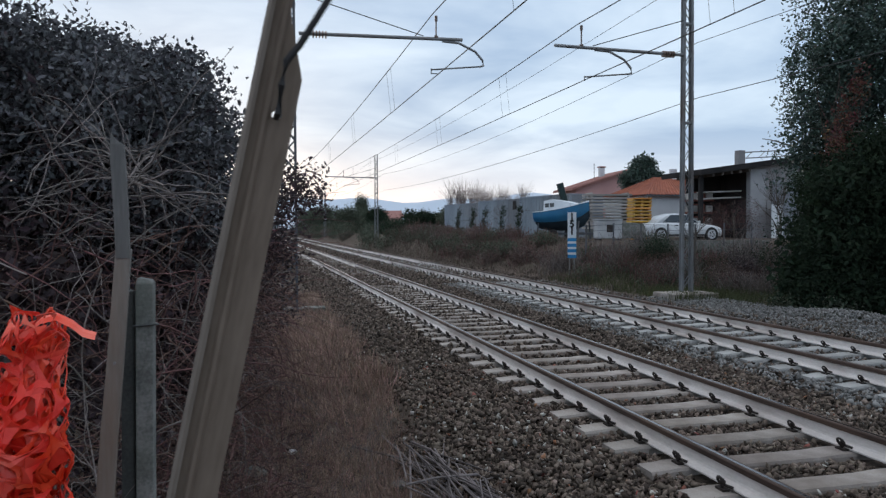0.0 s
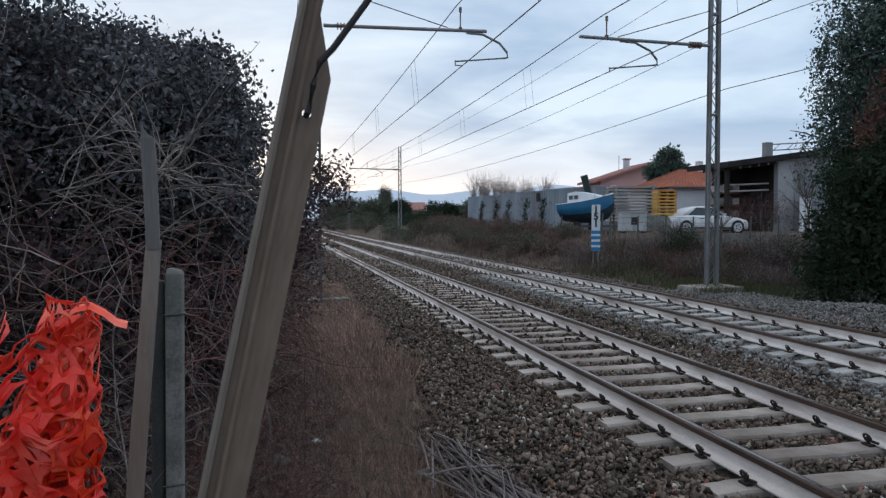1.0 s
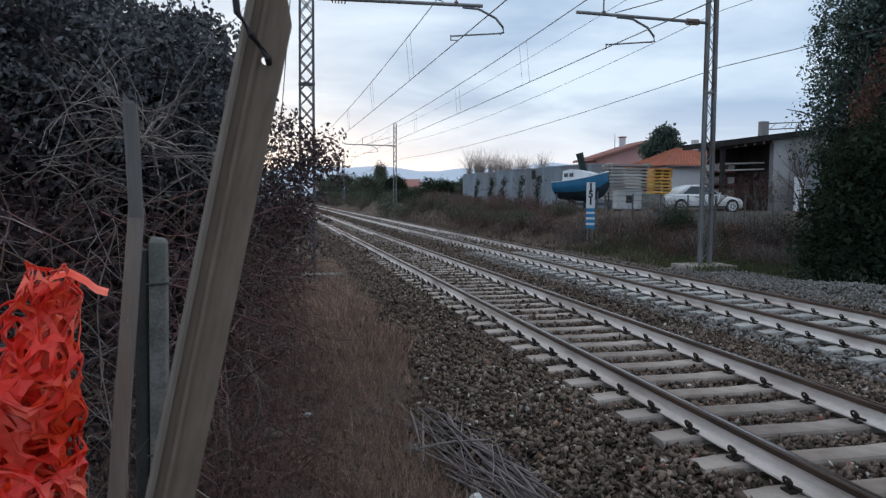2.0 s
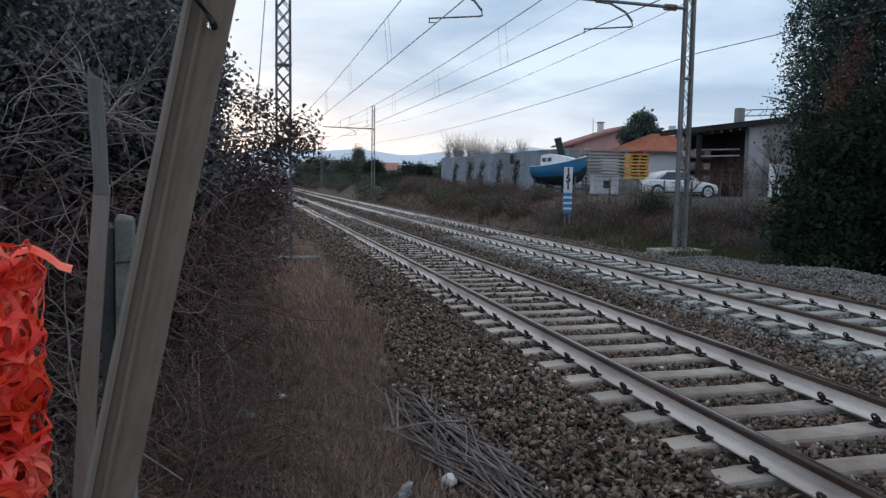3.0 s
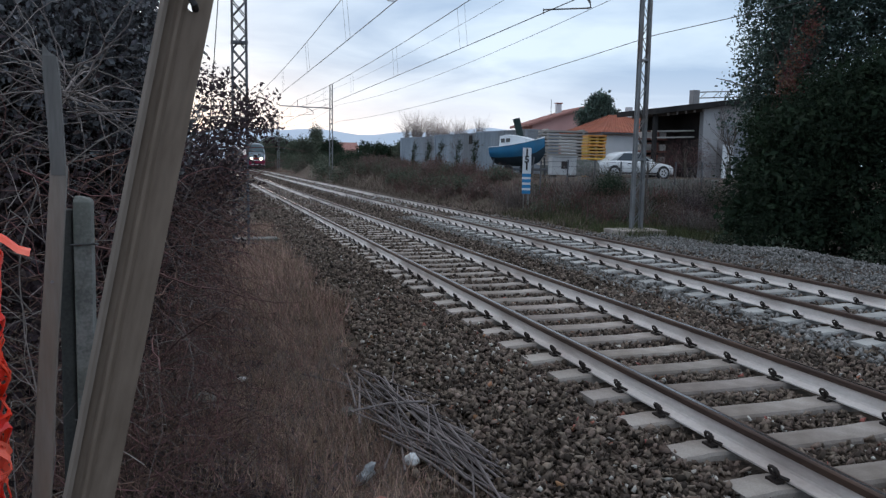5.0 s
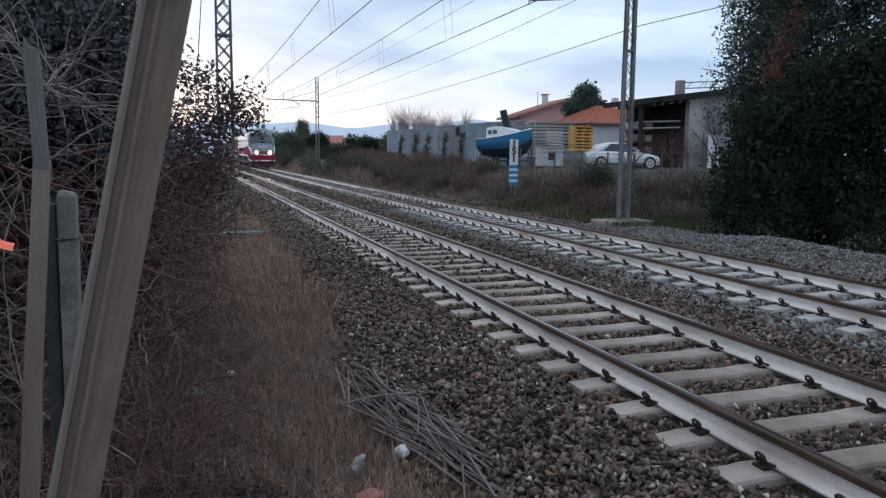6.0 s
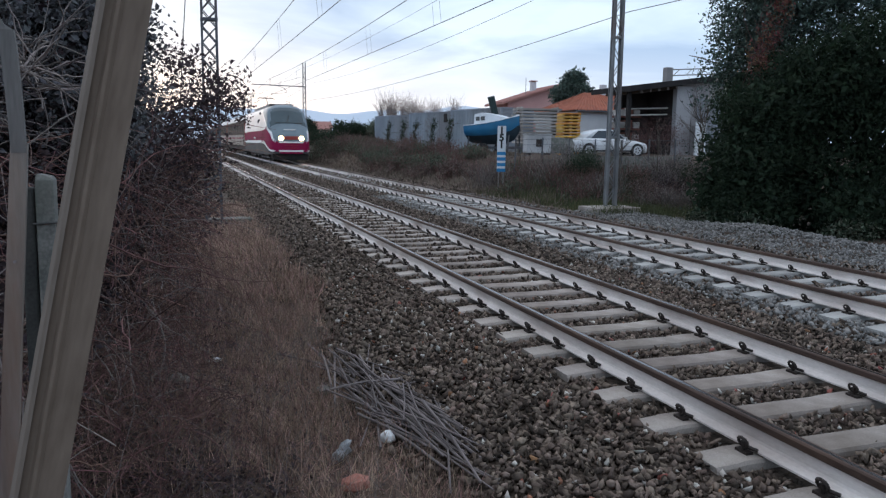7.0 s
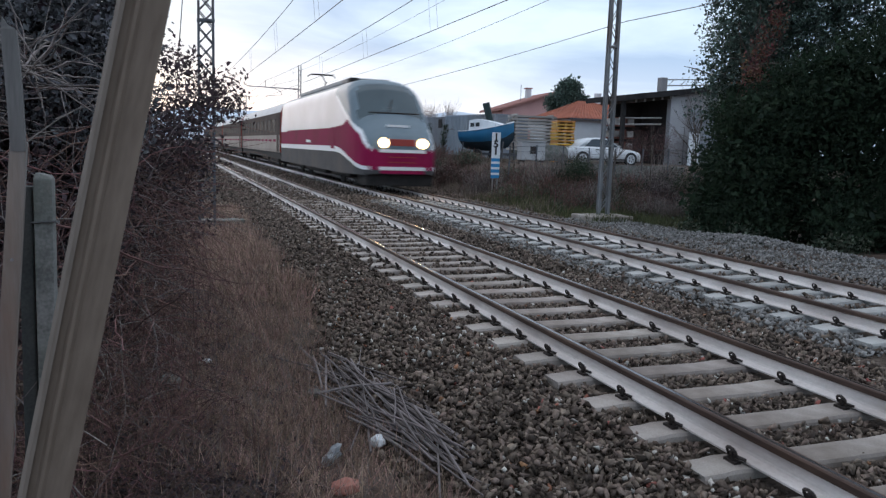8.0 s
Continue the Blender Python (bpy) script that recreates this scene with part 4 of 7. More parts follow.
# seconds, and where the locomotive's tip is along the line
TRAIN = [(0.0, 277.5), (1.7, 224.5), (3.0, 184.0), (4.5, 136.5), (5.8, 92.2), (6.5, 69.0), (7.0, 53.8), (7.5, 39.5), (8.0, 25.1)]


def motions():
    walk(LOCO, [(t, pose(T2, y, RISE)) for t, y in TRAIN])
    for i, c in enumerate(COACHES):
        walk(c, [(t, pose(T2, y + LOCO_LEN + 0.9 + i * 26.5, RISE)) for t, y in TRAIN])
    # the loose cable swings back over the bar
    swing = ((0.0, -4), (0.2, 0), (1.0, 0), (1.2, -6), (1.4, -24), (1.6, -42), (1.8, -48), (8.0, -48))
    walk(CABLE, [(t, pose(*HOLE, 0, a, 0)) for t, a in swing])


# ---- ballast stones ----
def scatter_xy(x0, x1, y0, y1, n, rng):
    return np.stack([rng.uniform(x0, x1, n), rng.uniform(y0, y1, n)], 1)


def off_sleepers(p, rng, keep=0.008):
    ok = np.ones(len(p), bool)
    for tx, y0 in ((T1, -1.4), (T2, -1.7)):
        dx = np.abs(p[:, 0] - tx)
        ph = np.abs((p[:, 1] - y0 + 0.3) % 0.6 - 0.3)
        ok &= ~((dx < 1.17) & (ph < 0.168) & (rng.random(len(p)) > keep))
        ok &= ~(np.abs(dx - GAUGE) < 0.115)
    return p[ok]


def stone_heap(name, p, size, material, label, rng, base=0.0, bury=0.25):
    n = len(p)
    z = ground_z(p[:, 0], p[:, 1]) + 0.012 + base + size * rng.uniform(0.0, 1.0 - bury, n) * rng.random(n)
    # inside the tracks the stones lie below the sleepers' tops
    bed = np.maximum(1 - smooth(1.25, 1.5, np.abs(p[:, 0] - T1)), 1 - smooth(1.25, 1.5, np.abs(p[:, 0] - T2)))
    pos = np.stack([p[:, 0], p[:, 1], z + 0.022 - 0.008 * bed], 1)
    idx = rng.integers(0, len(STONES), n)
    out = []
    for k in range(len(STONES)):
        q = idx == k
        if q.any():
            s = (size[q] if np.ndim(size) else np.full(q.sum(), size))
            out.append(strew(*STONES[k], pos[q], turns(q.sum(), rng), s[:, None] * rng.uniform(0.75, 1.25, (q.sum(), 3))))
    v, f = join(out)
    return heap(name, v, f, material, label, "ballast")


def edge_mask(p, rng):
    """Thin the stones out towards the uneven grassy edge."""
    lim = -2.45 + 0.22 * np.sin(p[:, 1] * 0.9) + 0.12 * np.sin(p[:, 1] * 2.7 + 1)
    return p[p[:, 0] > lim - rng.exponential(0.10, len(p))]


def ballast():
    r = np.random.default_rng(11)
    near = edge_mask(off_sleepers(scatter_xy(-2.8, 2.0, 1.0, 9.5, 36000, r), r), r)
    u = r.random(len(near))
    sz = lambda n, a, b: r.uniform(a, b, n)
    for nm, m, a, b, q, lab in (("ballast_gravel", M_STONE, 0.03, 0.072, u < 0.945, "loose rusty brown ballast stones"), ("pale_stones", M_STONE_WHITE, 0.03, 0.06, (u >= 0.945) & (u < 0.985), "scattered whitish ballast stones"),
                                ("red_stones", M_STONE_RED, 0.03, 0.06, u >= 0.985, "scattered brick red stones")):
        stone_heap(nm, near[q], sz(q.sum(), a, b), m, lab, r)
    mid = edge_mask(off_sleepers(scatter_xy(-2.8, 2.0, 9.5, 24, 17000, r), r, 0.008), r)
    u = r.random(len(mid))
    stone_heap("ballast_gravel", mid[u < 0.94], sz((u < 0.94).sum(), 0.045, 0.08), M_STONE, "rusty brown ballast stones further along the line", r, base=0.02)
    stone_heap("pale_stones", mid[u >= 0.94], sz((u >= 0.94).sum(), 0.035, 0.06), M_STONE_WHITE, "whitish stones further along the line", r)
    # paler stones round the second track, dustiest beside its rails
    two = off_sleepers(scatter_xy(2.0, 5.6, 4.5, 24, 24000, r), r)
    pale = r.random(len(two)) < np.where(np.abs(two[:, 0] - 2.35) < 0.45, 0.8, np.where(np.abs(two[:, 0] - T2) < 1.2, 0.6, 0.35))
    stone_heap("pale_ballast_gravel", two[pale], sz(pale.sum(), 0.04, 0.08), M_STONE_PALE, "dusty pale grey ballast stones round the second track", r)
    stone_heap("ballast_gravel", two[~pale], sz((~pale).sum(), 0.045, 0.085), M_STONE, "brown ballast stones round the second track", r)
    far = scatter_xy(-2.4, 5.6, 0, 1, 30000, r)
    far[:, 1] = 24 + 100 * far[:, 1] ** 1.6
    far = far[np.abs(np.abs(far[:, 0] - T1) - GAUGE) > 0.16]
    far = far[np.abs(np.abs(far[:, 0] - T2) - GAUGE) > 0.16]
    stone_heap("ballast_gravel", off_sleepers(far, r, 0.25), 0.09, M_STONE, "ballast stones far along the line", r, base=0.03)
    grit = scatter_xy(5.4, 8.8, 6, 17, 17000, r)
    grit = grit[grit[:, 0] < 7.0 + 1.6 * smooth(15, 8, grit[:, 1]) + r.normal(0, 0.25, len(grit))]
    mound = 0.16 * np.exp(-((grit[:, 0] - 6.9) / 0.8) ** 2 - ((grit[:, 1] - 11.0) / 2.8) ** 2)
    stone_heap("gravel_path", grit, sz(len(grit), 0.03, 0.06), M_STONE_PALE, "grey gravel strip beside the hedge", r, base=mound)


ballast()


# ---- dead grass ----
def grass(name, p, h, w, material, label, rng, tilt=0.45):
    n = len(p)
    pos = np.stack([p[:, 0], p[:, 1], ground_z(p[:, 0], p[:, 1]) - 0.01], 1)
    size = np.stack([np.full(n, w) * rng.uniform(0.7, 1.4, n), h * rng.uniform(0.4, 1.3, n), h * rng.uniform(0.5, 1.3, n)], 1)
    return heap(name, *strew(*BLADE, pos, turns(n, rng, tilt), size), material, label, "grass")


def clumped(x0, x1, y0, y1, n, rng, clumps=260, spread=0.13):
    c = scatter_xy(x0, x1, y0, y1, clumps, rng)
    k = rng.integers(0, clumps, n)
    return np.concatenate([c[k[: n // 2]] + rng.normal(0, spread, (n // 2, 2)), scatter_xy(x0, x1, y0, y1, n - n // 2, rng)])


def meadow():
    r = np.random.default_rng(5)
    p = clumped(-5.2, -2.55, 1.6, 8.5, 78000, r, 420)
    p = p[p[:, 0] < -2.55 + 0.25 * np.sin(p[:, 1] * 0.9) + r.normal(0, 0.10, len(p)) - 0.15 * smooth(4.5, 2.5, p[:, 1])]
    # worn and bare patches
    bare = np.sin(p[:, 0] * 5.1 + 1.3 * np.sin(p[:, 1] * 2.3)) * np.sin(p[:, 1] * 3.7 + 2.0 * np.sin(p[:, 0] * 3.1)) + 0.5 * np.sin(p[:, 0] * 13 + p[:, 1] * 9)
    p = p[(bare + r.normal(0, 0.35, len(p)) < 0.55) & (r.random(len(p)) < 0.45 + 0.55 * smooth(-4.3, -3.4, p[:, 0]))]
    # grass thinned at one spot, darkening the ground for the thicket's shade
    thin_spot = ((p[:, 0] + 3.95) / 0.5) ** 2 + ((p[:, 1] - 3.0) / 1.1) ** 2
    p = p[r.random(len(p)) > 0.85 * np.exp(-thin_spot)]
    k = r.random(len(p))
    grass("dead_grass", p[k < 0.72], 0.15, 0.0040, M_GRASS, "matted brown dead grass beside the ballast", r, 1.45)
    grass("dead_grass", p[k >= 0.72], 0.24, 0.0036, M_GRASS, "taller thin dead grass beside the ballast", r, 0.85)
    # fallen leaves, dark for the brambles' shade, and a low web of twigs
    lf = clumped(-5.0, -2.9, 1.8, 9.0, 16000, r, 200, 0.16)
    lf = np.concatenate([lf, r.normal((-3.95, 3.2), (0.25, 0.5), (3500, 2))])
    lf = lf[r.random(len(lf)) < 1.05 - smooth(-4.4, -3.0, lf[:, 0])]
    pos = np.stack([lf[:, 0], lf[:, 1], ground_z(lf[:, 0], lf[:, 1]) + r.uniform(0.005, 0.07, len(lf))], 1)
    heap("leaf_litter", *strew(*LEAF, pos, turns(len(lf), r, 0.7), r.uniform(0.025, 0.055, (len(lf), 1)) * np.ones((1, 3))), M_LEAF_PURPLE, "dark fallen leaves under the brambles", "leaf litter")
    tw = clumped(-4.9, -3.1, 2.0, 9.0, 1500, r, 120, 0.2)
    tw = tw[r.random(len(tw)) < 1.1 - smooth(-4.3, -3.2, tw[:, 0])]
    n = len(tw)
    a = np.stack([tw[:, 0], tw[:, 1], ground_z(tw[:, 0], tw[:, 1]) + r.uniform(0, 0.08, n)], 1)
    w = np.stack([r.normal(0, 1, n), r.normal(0, 0.8, n), r.uniform(0.1, 0.7, n)], 1)
    heap("twig_litter", *stems(wander(a, w, r.uniform(0.15, 0.6, n), r, 8, 0.7, 0.7), r, r.uniform(0.0012, 0.003, n), 0.0006, 4), M_TWIG_RED, "web of thin reddish twigs lying in the grass", "twigs")
    q = clumped(-5.0, -2.35, 8.5, 22, 36000, r, 260)
    grass("dead_grass", q, 0.24, 0.009, M_GRASS, "brown dead grass along the track's edge", r, 0.6)
    g = clumped(6.0, 11, 15.5, 24, 13000, r, 200, 0.2)
    grass("winter_grass", g, 0.26, 0.012, M_GRASS_GREEN, "tufts of dull green grass round the mast's foot", r, 0.5)
    s = clumped(5.8, 10.5, 19, 62, 18000, r, 420, 0.4)
    grass("bank_grass", s, 0.27, 0.02, M_GRASS_BANK, "dry grass on the bank", r, 0.55)
    # tall thin stalks standing in the matted grass
    e = scatter_xy(-6.5, -2.7, -4, 1.6, 9000, r)
    grass("dead_grass", e, 0.16, 0.006, M_GRASS, "thin dead grass where the path runs", r, 1.1)
    st = scatter_xy(-4.3, -2.75, 2.4, 11, 900, r)
    a = np.stack([st[:, 0], st[:, 1], ground_z(st[:, 0], st[:, 1])], 1)
    w = np.stack([r.normal(0.05, 0.3, 900), r.normal(0, 0.3, 900), np.ones(900)], 1)
    v, f = stems(wander(a, w, r.uniform(0.2, 0.55, 900), r, 6, 0.5, 0.5), r, np.full(900, 0.0016), 0.0006, 3)
    heap("stalk_scatter", v, f, M_TWIG, "thin dry weed stalks standing in the grass", "weeds")


meadow()


# ---- brambles ----
def thicket():
    r = np.random.default_rng(21)
    t = thing("bramble_thicket", "dense dark bramble thicket with dull purple-green leaves", "bush", pose(0, 0, 0))
    blobs = [((-5.75, 4.9, 1.45), (1.45, 1.5, 1.38)), ((-7.2, 4.0, 1.5), (1.7, 1.6, 1.75)), ((-5.0, 6.6, 1.0), (1.0, 1.5, 1.25)), ((-4.5, 8.8, 0.85), (0.9, 1.6, 1.2)), ((-6.3, 8.0, 1.4), (2.0, 2.0, 1.6)),
             ((-5.0, 4.3, 2.1), (0.72, 0.8, 0.52)), ((-4.75, 4.6, 1.2), (0.5, 0.7, 1.1)), ((-6.1, 4.4, 2.45), (1.1, 0.9, 0.75)), ((-5.35, 4.6, 2.3), (0.8, 0.9, 0.62)), ((-7.4, 4.0, 2.8), (1.4, 1.0, 0.9)), ((-4.75, 4.7, 1.95), (0.58, 0.8, 0.65)), ((-4.95, 4.5, 2.35), (0.6, 0.7, 0.42)), ((-5.6, 4.7, 2.6), (0.7, 0.8, 0.40)), ((-4.5, 4.9, 1.95), (0.38, 0.7, 0.55)), ((-4.5, 4.8, 2.3), (0.36, 0.5, 0.3)), ((-5.3, 3.4, 0.9), (0.9, 0.6, 1.2)), ((-4.6, 6.2, 1.7), (0.6, 0.9, 0.5)), ((-6.3, 2.9, 0.9), (1.1, 0.9, 1.6)), ((-4.4, 11.5, 0.8), (0.9, 1.8, 1.2)), ((-4.6, 4.9, 2.62), (0.36, 0.5, 0.30)), ((-5.0, 4.8, 2.66), (0.42, 0.5, 0.26))]
    # upper leaves take the lit colour, lower and inner ones the shaded colour
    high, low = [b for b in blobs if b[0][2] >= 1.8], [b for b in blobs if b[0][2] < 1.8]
    heap("leaf_mass", *leaves(95000, high, 0.043, r, 0.36, 10), M_LEAF_LIT, "small blue-green evergreen leaves over the brambles", "", "stuff", t)
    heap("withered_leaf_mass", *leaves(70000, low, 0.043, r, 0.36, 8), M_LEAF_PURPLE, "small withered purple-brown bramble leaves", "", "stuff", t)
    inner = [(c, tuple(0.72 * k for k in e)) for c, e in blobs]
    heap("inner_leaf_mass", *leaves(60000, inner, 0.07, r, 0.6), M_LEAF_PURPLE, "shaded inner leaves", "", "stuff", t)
    # a looser spray over the line, coloured as a dark silhouette against the sky
    spray = [((-3.75, 8.3, 2.0), (0.40, 0.7, 0.30)), ((-3.5, 8.8, 2.2), (0.36, 0.6, 0.26)), ((-3.35, 9.0, 1.98), (0.26, 0.6, 0.18)), ((-3.95, 8.3, 2.4), (0.30, 0.6, 0.24)), ((-4.0, 8.0, 1.75), (0.32, 0.6, 0.3)), ((-3.9, 7.6, 1.5), (0.40, 0.8, 0.5))]
    heap("leaf_spray", *leaves(3400, spray, 0.056, r, 0.9, 4), M_LEAF_PURPLE, "loose dark leaf sprays against the sky", "", "stuff", t)
    n = 120
    a = np.array([-4.3, 8.4, 1.2]) + r.normal(0, (0.25, 0.6, 0.35), (n, 3))
    w = np.stack([r.uniform(0.3, 1.0, n), r.normal(0, 0.4, n), r.uniform(0.2, 1.1, n)], 1)
    v, f = stems(wander(a, w, r.uniform(0.6, 1.25, n), r, 9, 0.55, 0.8), r, np.full(n, 0.006), 0.0015)
    heap("spray_twig_mass", v, f, M_TWIG_RED, "thin arching twigs of the spray", "", "stuff", t)
    # tangled stems low down and hanging over the grass
    n = 700
    a = np.stack([r.uniform(-4.8, -3.85, n), r.uniform(2.8, 6.5, n), r.uniform(-0.35, 0.25, n)], 1)
    w = np.stack([r.normal(0.2, 0.6, n), r.normal(0, 0.6, n), r.normal(0.8, 0.5, n)], 1)
    v, f = stems(wander(a, w, r.uniform(0.25, 0.65, n), r, 8, 0.6, 0.5), r, r.uniform(0.0014, 0.003, n), 0.0007)
    heap("low_stem_tangle", v, f, M_TWIG_RED, "low dark reddish stems at the thicket's foot", "", "stuff", t)
    n = 950
    a = np.stack([r.uniform(-5.6, -4.15, n), r.uniform(2.6, 9.0, n), r.uniform(-0.3, 1.5, n)], 1)
    a[:, 0] += 0.10 * (a[:, 1] - 4)
    w = np.stack([r.normal(0.35, 0.7, n), r.normal(-0.1, 0.7, n), r.normal(0.25, 0.6, n)], 1)
    v, f = stems(wander(a, w, r.uniform(0.4, 1.1, n), r, 9, 0.8, 1.1), r, r.uniform(0.002, 0.005, n), 0.001)
    heap("stem_tangle", v, f, M_TWIG_RED, "tangled reddish brown bramble stems", "", "stuff", t)
    n = 210
    a = np.stack([r.uniform(-4.4, -3.95, n), r.uniform(4.0, 9.5, n), r.uniform(0.5, 1.3, n)], 1)
    w = np.stack([r.normal(0.5, 0.4, n), r.normal(-0.2, 0.5, n), r.normal(-0.1, 0.4, n)], 1)
    v, f = stems(wander(a, w, r.uniform(0.5, 1.3, n), r, 10, 0.5, 1.7), r, r.uniform(0.0018, 0.0035, n), 0.0008)
    heap("stem_curtain", v, f, M_TWIG_RED, "thin dark stems hanging over the grass", "", "stuff", t)


def pale_canes():
    """Long pale bramble canes that arch out of the thicket over the grass."""
    r = np.random.default_rng(27)
    n = 320
    a = np.stack([r.uniform(-4.6, -4.1, n), r.uniform(3.6, 9.0, n), r.uniform(0.0, 1.4, n)], 1)
    w = np.stack([r.normal(0.35, 0.5, n), r.normal(-0.1, 0.6, n), r.normal(0.35, 0.5, n)], 1)
    v, f = stems(wander(a, w, r.uniform(0.4, 1.0, n), r, 10, 0.55, 1.2), r, r.uniform(0.0015, 0.0034, n), 0.0008)
    heap("bramble_cane_mass", v, f, M_TWIG, "pale dead bramble canes arching over the grass", "canes")


def trimmed(paths, rng, r0, r1, n=4):
    """Stems, without those that reach over the open grass."""
    keep = ~((paths[..., 0] > -4.12) & (paths[..., 1] < 4.0) & (paths[..., 2] < 1.5)).any(axis=1)
    return stems(paths[keep], rng, np.asarray(r0)[keep], r1, n)


def bare_shrub():
    """Bare grey twigs that fan out round the stake."""
    r = np.random.default_rng(33)
    t = thing("bare_shrub", "bare shrub of tangled pale grey twigs round the stake", "shrub", pose(0, 0, 0))
    n = 58
    a = np.array([-4.38, 1.72, 1.80]) + r.normal(0, (0.03, 0.05, 0.05), (n, 3))
    ang = r.uniform(-0.5, 3.6, n)
    w = np.stack([np.cos(ang), r.normal(0, 0.5, n), np.sin(ang) * 0.75], 1)
    v, f = trimmed(wander(a, w, r.uniform(0.2, 0.52, n), r, 12, 0.62, 0.6), r, r.uniform(0.0017, 0.0036, n), 0.0008, 5)
    heap("twig_fan", v, f, M_TWIG, "pale twigs fanning out of the stake's top", "", "stuff", t)
    n = 300
    a = np.stack([r.uniform(-5.6, -4.25, n), r.uniform(1.75, 3.3, n), r.uniform(-0.1, 1.8, n)], 1)
    w = np.stack([r.normal(0.15, 1.0, n), r.normal(0, 0.5, n), r.normal(0.3, 0.8, n)], 1)
    v, f = trimmed(wander(a, w, r.uniform(0.3, 1.0, n), r, 10, 0.55, 0.4), r, r.uniform(0.0012, 0.0032, n), 0.0007, 5)
    heap("twig_tangle", v, f, M_TWIG, "tangled pale grey twigs", "", "stuff", t)
    n = 420
    a = np.stack([r.uniform(-5.8, -4.2, n), r.uniform(2.0, 4.0, n), r.uniform(-0.3, 1.6, n)], 1)
    w = r.normal(0, 1, (n, 3)) * (1, 0.6, 0.8)
    v, f = trimmed(wander(a, w, r.uniform(0.3, 0.8, n), r, 8, 0.7, 0.4), r, r.uniform(0.0018, 0.004, n), 0.0009, 4)
    heap("dark_twig_mass", v, f, M_TWIG_RED, "darker twigs behind", "", "stuff", t)
    # a few thick stems that rise from the soil
    n = 12
    a = np.stack([r.uniform(-5.4, -4.6, n), r.uniform(1.8, 2.8, n), np.full(n, -0.4)], 1)
    w = np.stack([r.normal(0.0, 0.15, n), r.normal(0, 0.15, n), np.ones(n)], 1)
    v, f = trimmed(wander(a, w, r.uniform(1.5, 2.3, n), r, 14, 0.35, 0.1), r, r.uniform(0.006, 0.011, n), 0.002, 6)
    heap("thick_stem", v, f, M_TWIG, "thicker grey stems", "", "stuff", t)
    return t


thicket()
pale_canes()
bare_shrub()


# ---- the orange net ----
def orange_net():
    """A crumpled roll of safety netting: straps round oval holes, hung in folds."""
    t = thing("safety_net", "crumpled bright orange plastic safety netting hung on the fence", "safety net", pose(-4.66, 1.24, 1.45))
    r = random.Random(4)

    def fold(u, v, layer):
        """Net coordinates (across, down) to a place in the bundle."""
        ph = layer * 2.1
        open_ = min(1.0, v / 0.30)
        if layer == 0:
            x = 0.10 - (0.05 + 0.33 * open_) * u + 0.02 * math.sin(9 * v + 5 * u)
            y = -0.12 + 0.05 * math.sin(6 * u + 4 * v) + 0.02 * math.sin(17 * v)
            z = -v - 0.10 * u * open_ + 0.03 * math.sin(7 * u)
        else:
            x = 0.135 - 0.04 * open_ - 0.03 * v + (0.035 + 0.055 * open_) * math.sin(u * 13.0 + ph + 1.2 * math.sin(5 * v)) + 0.016 * math.sin(23 * v + 7 * u)
            y = -0.018 * layer + 0.06 * math.cos(u * 13.0 + ph + 1.3 * math.sin(6 * v)) + 0.02 * math.sin(19 * v)
            z = -v + 0.035 * math.sin(8 * u + ph) + 0.01 * math.sin(31 * u)
        w = noise.noise_vector(Vector((x, y, z)) * 14 + Vector((layer * 7, 0, 0))) * (0.016 if layer == 0 else 0.028) + noise.noise_vector(Vector((x, y, z)) * 40) * 0.006
        return Vector((x, y, z)) + w

    # each layer is a sheet of cells, and every cell a ring of plastic round an oval hole
    ring = 12
    for layer in range(4):
        g = Geo()
        nu, nv = (5, 15) if layer == 0 else (12, 17)
        for i in range(nu):
            for j in range(nv):
                if r.random() < 0.04:
                    continue
                cu, cv = (i + 0.5) / nu, 0.01 + (j + 0.5 + 0.5 * (i % 2)) * 0.066
                hu, hv = 0.5 / nu, 0.033
                outer, hole = [], []
                for k in range(ring):
                    a = 2 * math.pi * (k + 0.5) / ring
                    c, q = math.cos(a), math.sin(a)
                    m = max(abs(c), abs(q))
                    outer.append(fold(cu + hu * c / m, cv + hv * q / m, layer))
                    o = r.uniform(0.78, 0.88) if layer == 0 else r.uniform(0.86, 0.97)
                    hole.append(fold(cu + hu * o * c, cv + hv * o * q, layer))
                o = len(g.v)
                g.v += [tuple(p) for p in outer + hole]
                g.f += [(o + k, o + (k + 1) % ring, o + ring + (k + 1) % ring, o + ring + k) for k in range(ring)]
        ob = part("net_fold", g, M_NET, t, "fold of orange netting")
        ob.modifiers.new("thickness", "SOLIDIFY").thickness = 0.0016
    # a torn loop at the top and a plain band hanging straight
    g = Geo()
    pts = [(0.125, -0.06, -0.012), (0.145, -0.06, 0.006), (0.173, -0.05, 0.012), (0.205, -0.05, -0.006), (0.23, -0.05, -0.028), (0.255, -0.05, -0.036)]
    g.loft([[(x, y + 0.012, z + 0.006), (x, y - 0.002, z + 0.002), (x, y - 0.012, z - 0.009), (x, y, z)] for x, y, z in pts])
    part("torn_strap", g, M_NET, t, "torn strap sticking out")
    g = Geo()
    pts = [(-0.05, -0.16, -0.03), (-0.06, -0.18, -0.16), (-0.05, -0.18, -0.35), (-0.06, -0.17, -0.6), (-0.05, -0.16, -1.0)]
    g.loft([[(x - 0.02, y, z), (x, y - 0.012, z), (x + 0.022, y, z), (x, y + 0.003, z)] for x, y, z in pts])
    part("edge_band", g, M_NET, t, "flat selvedge band")
    g = Geo()
    g.tube([(0.13, 0.03, -0.1), (0.13, 0.04, -1.9)], 0.018, 8)
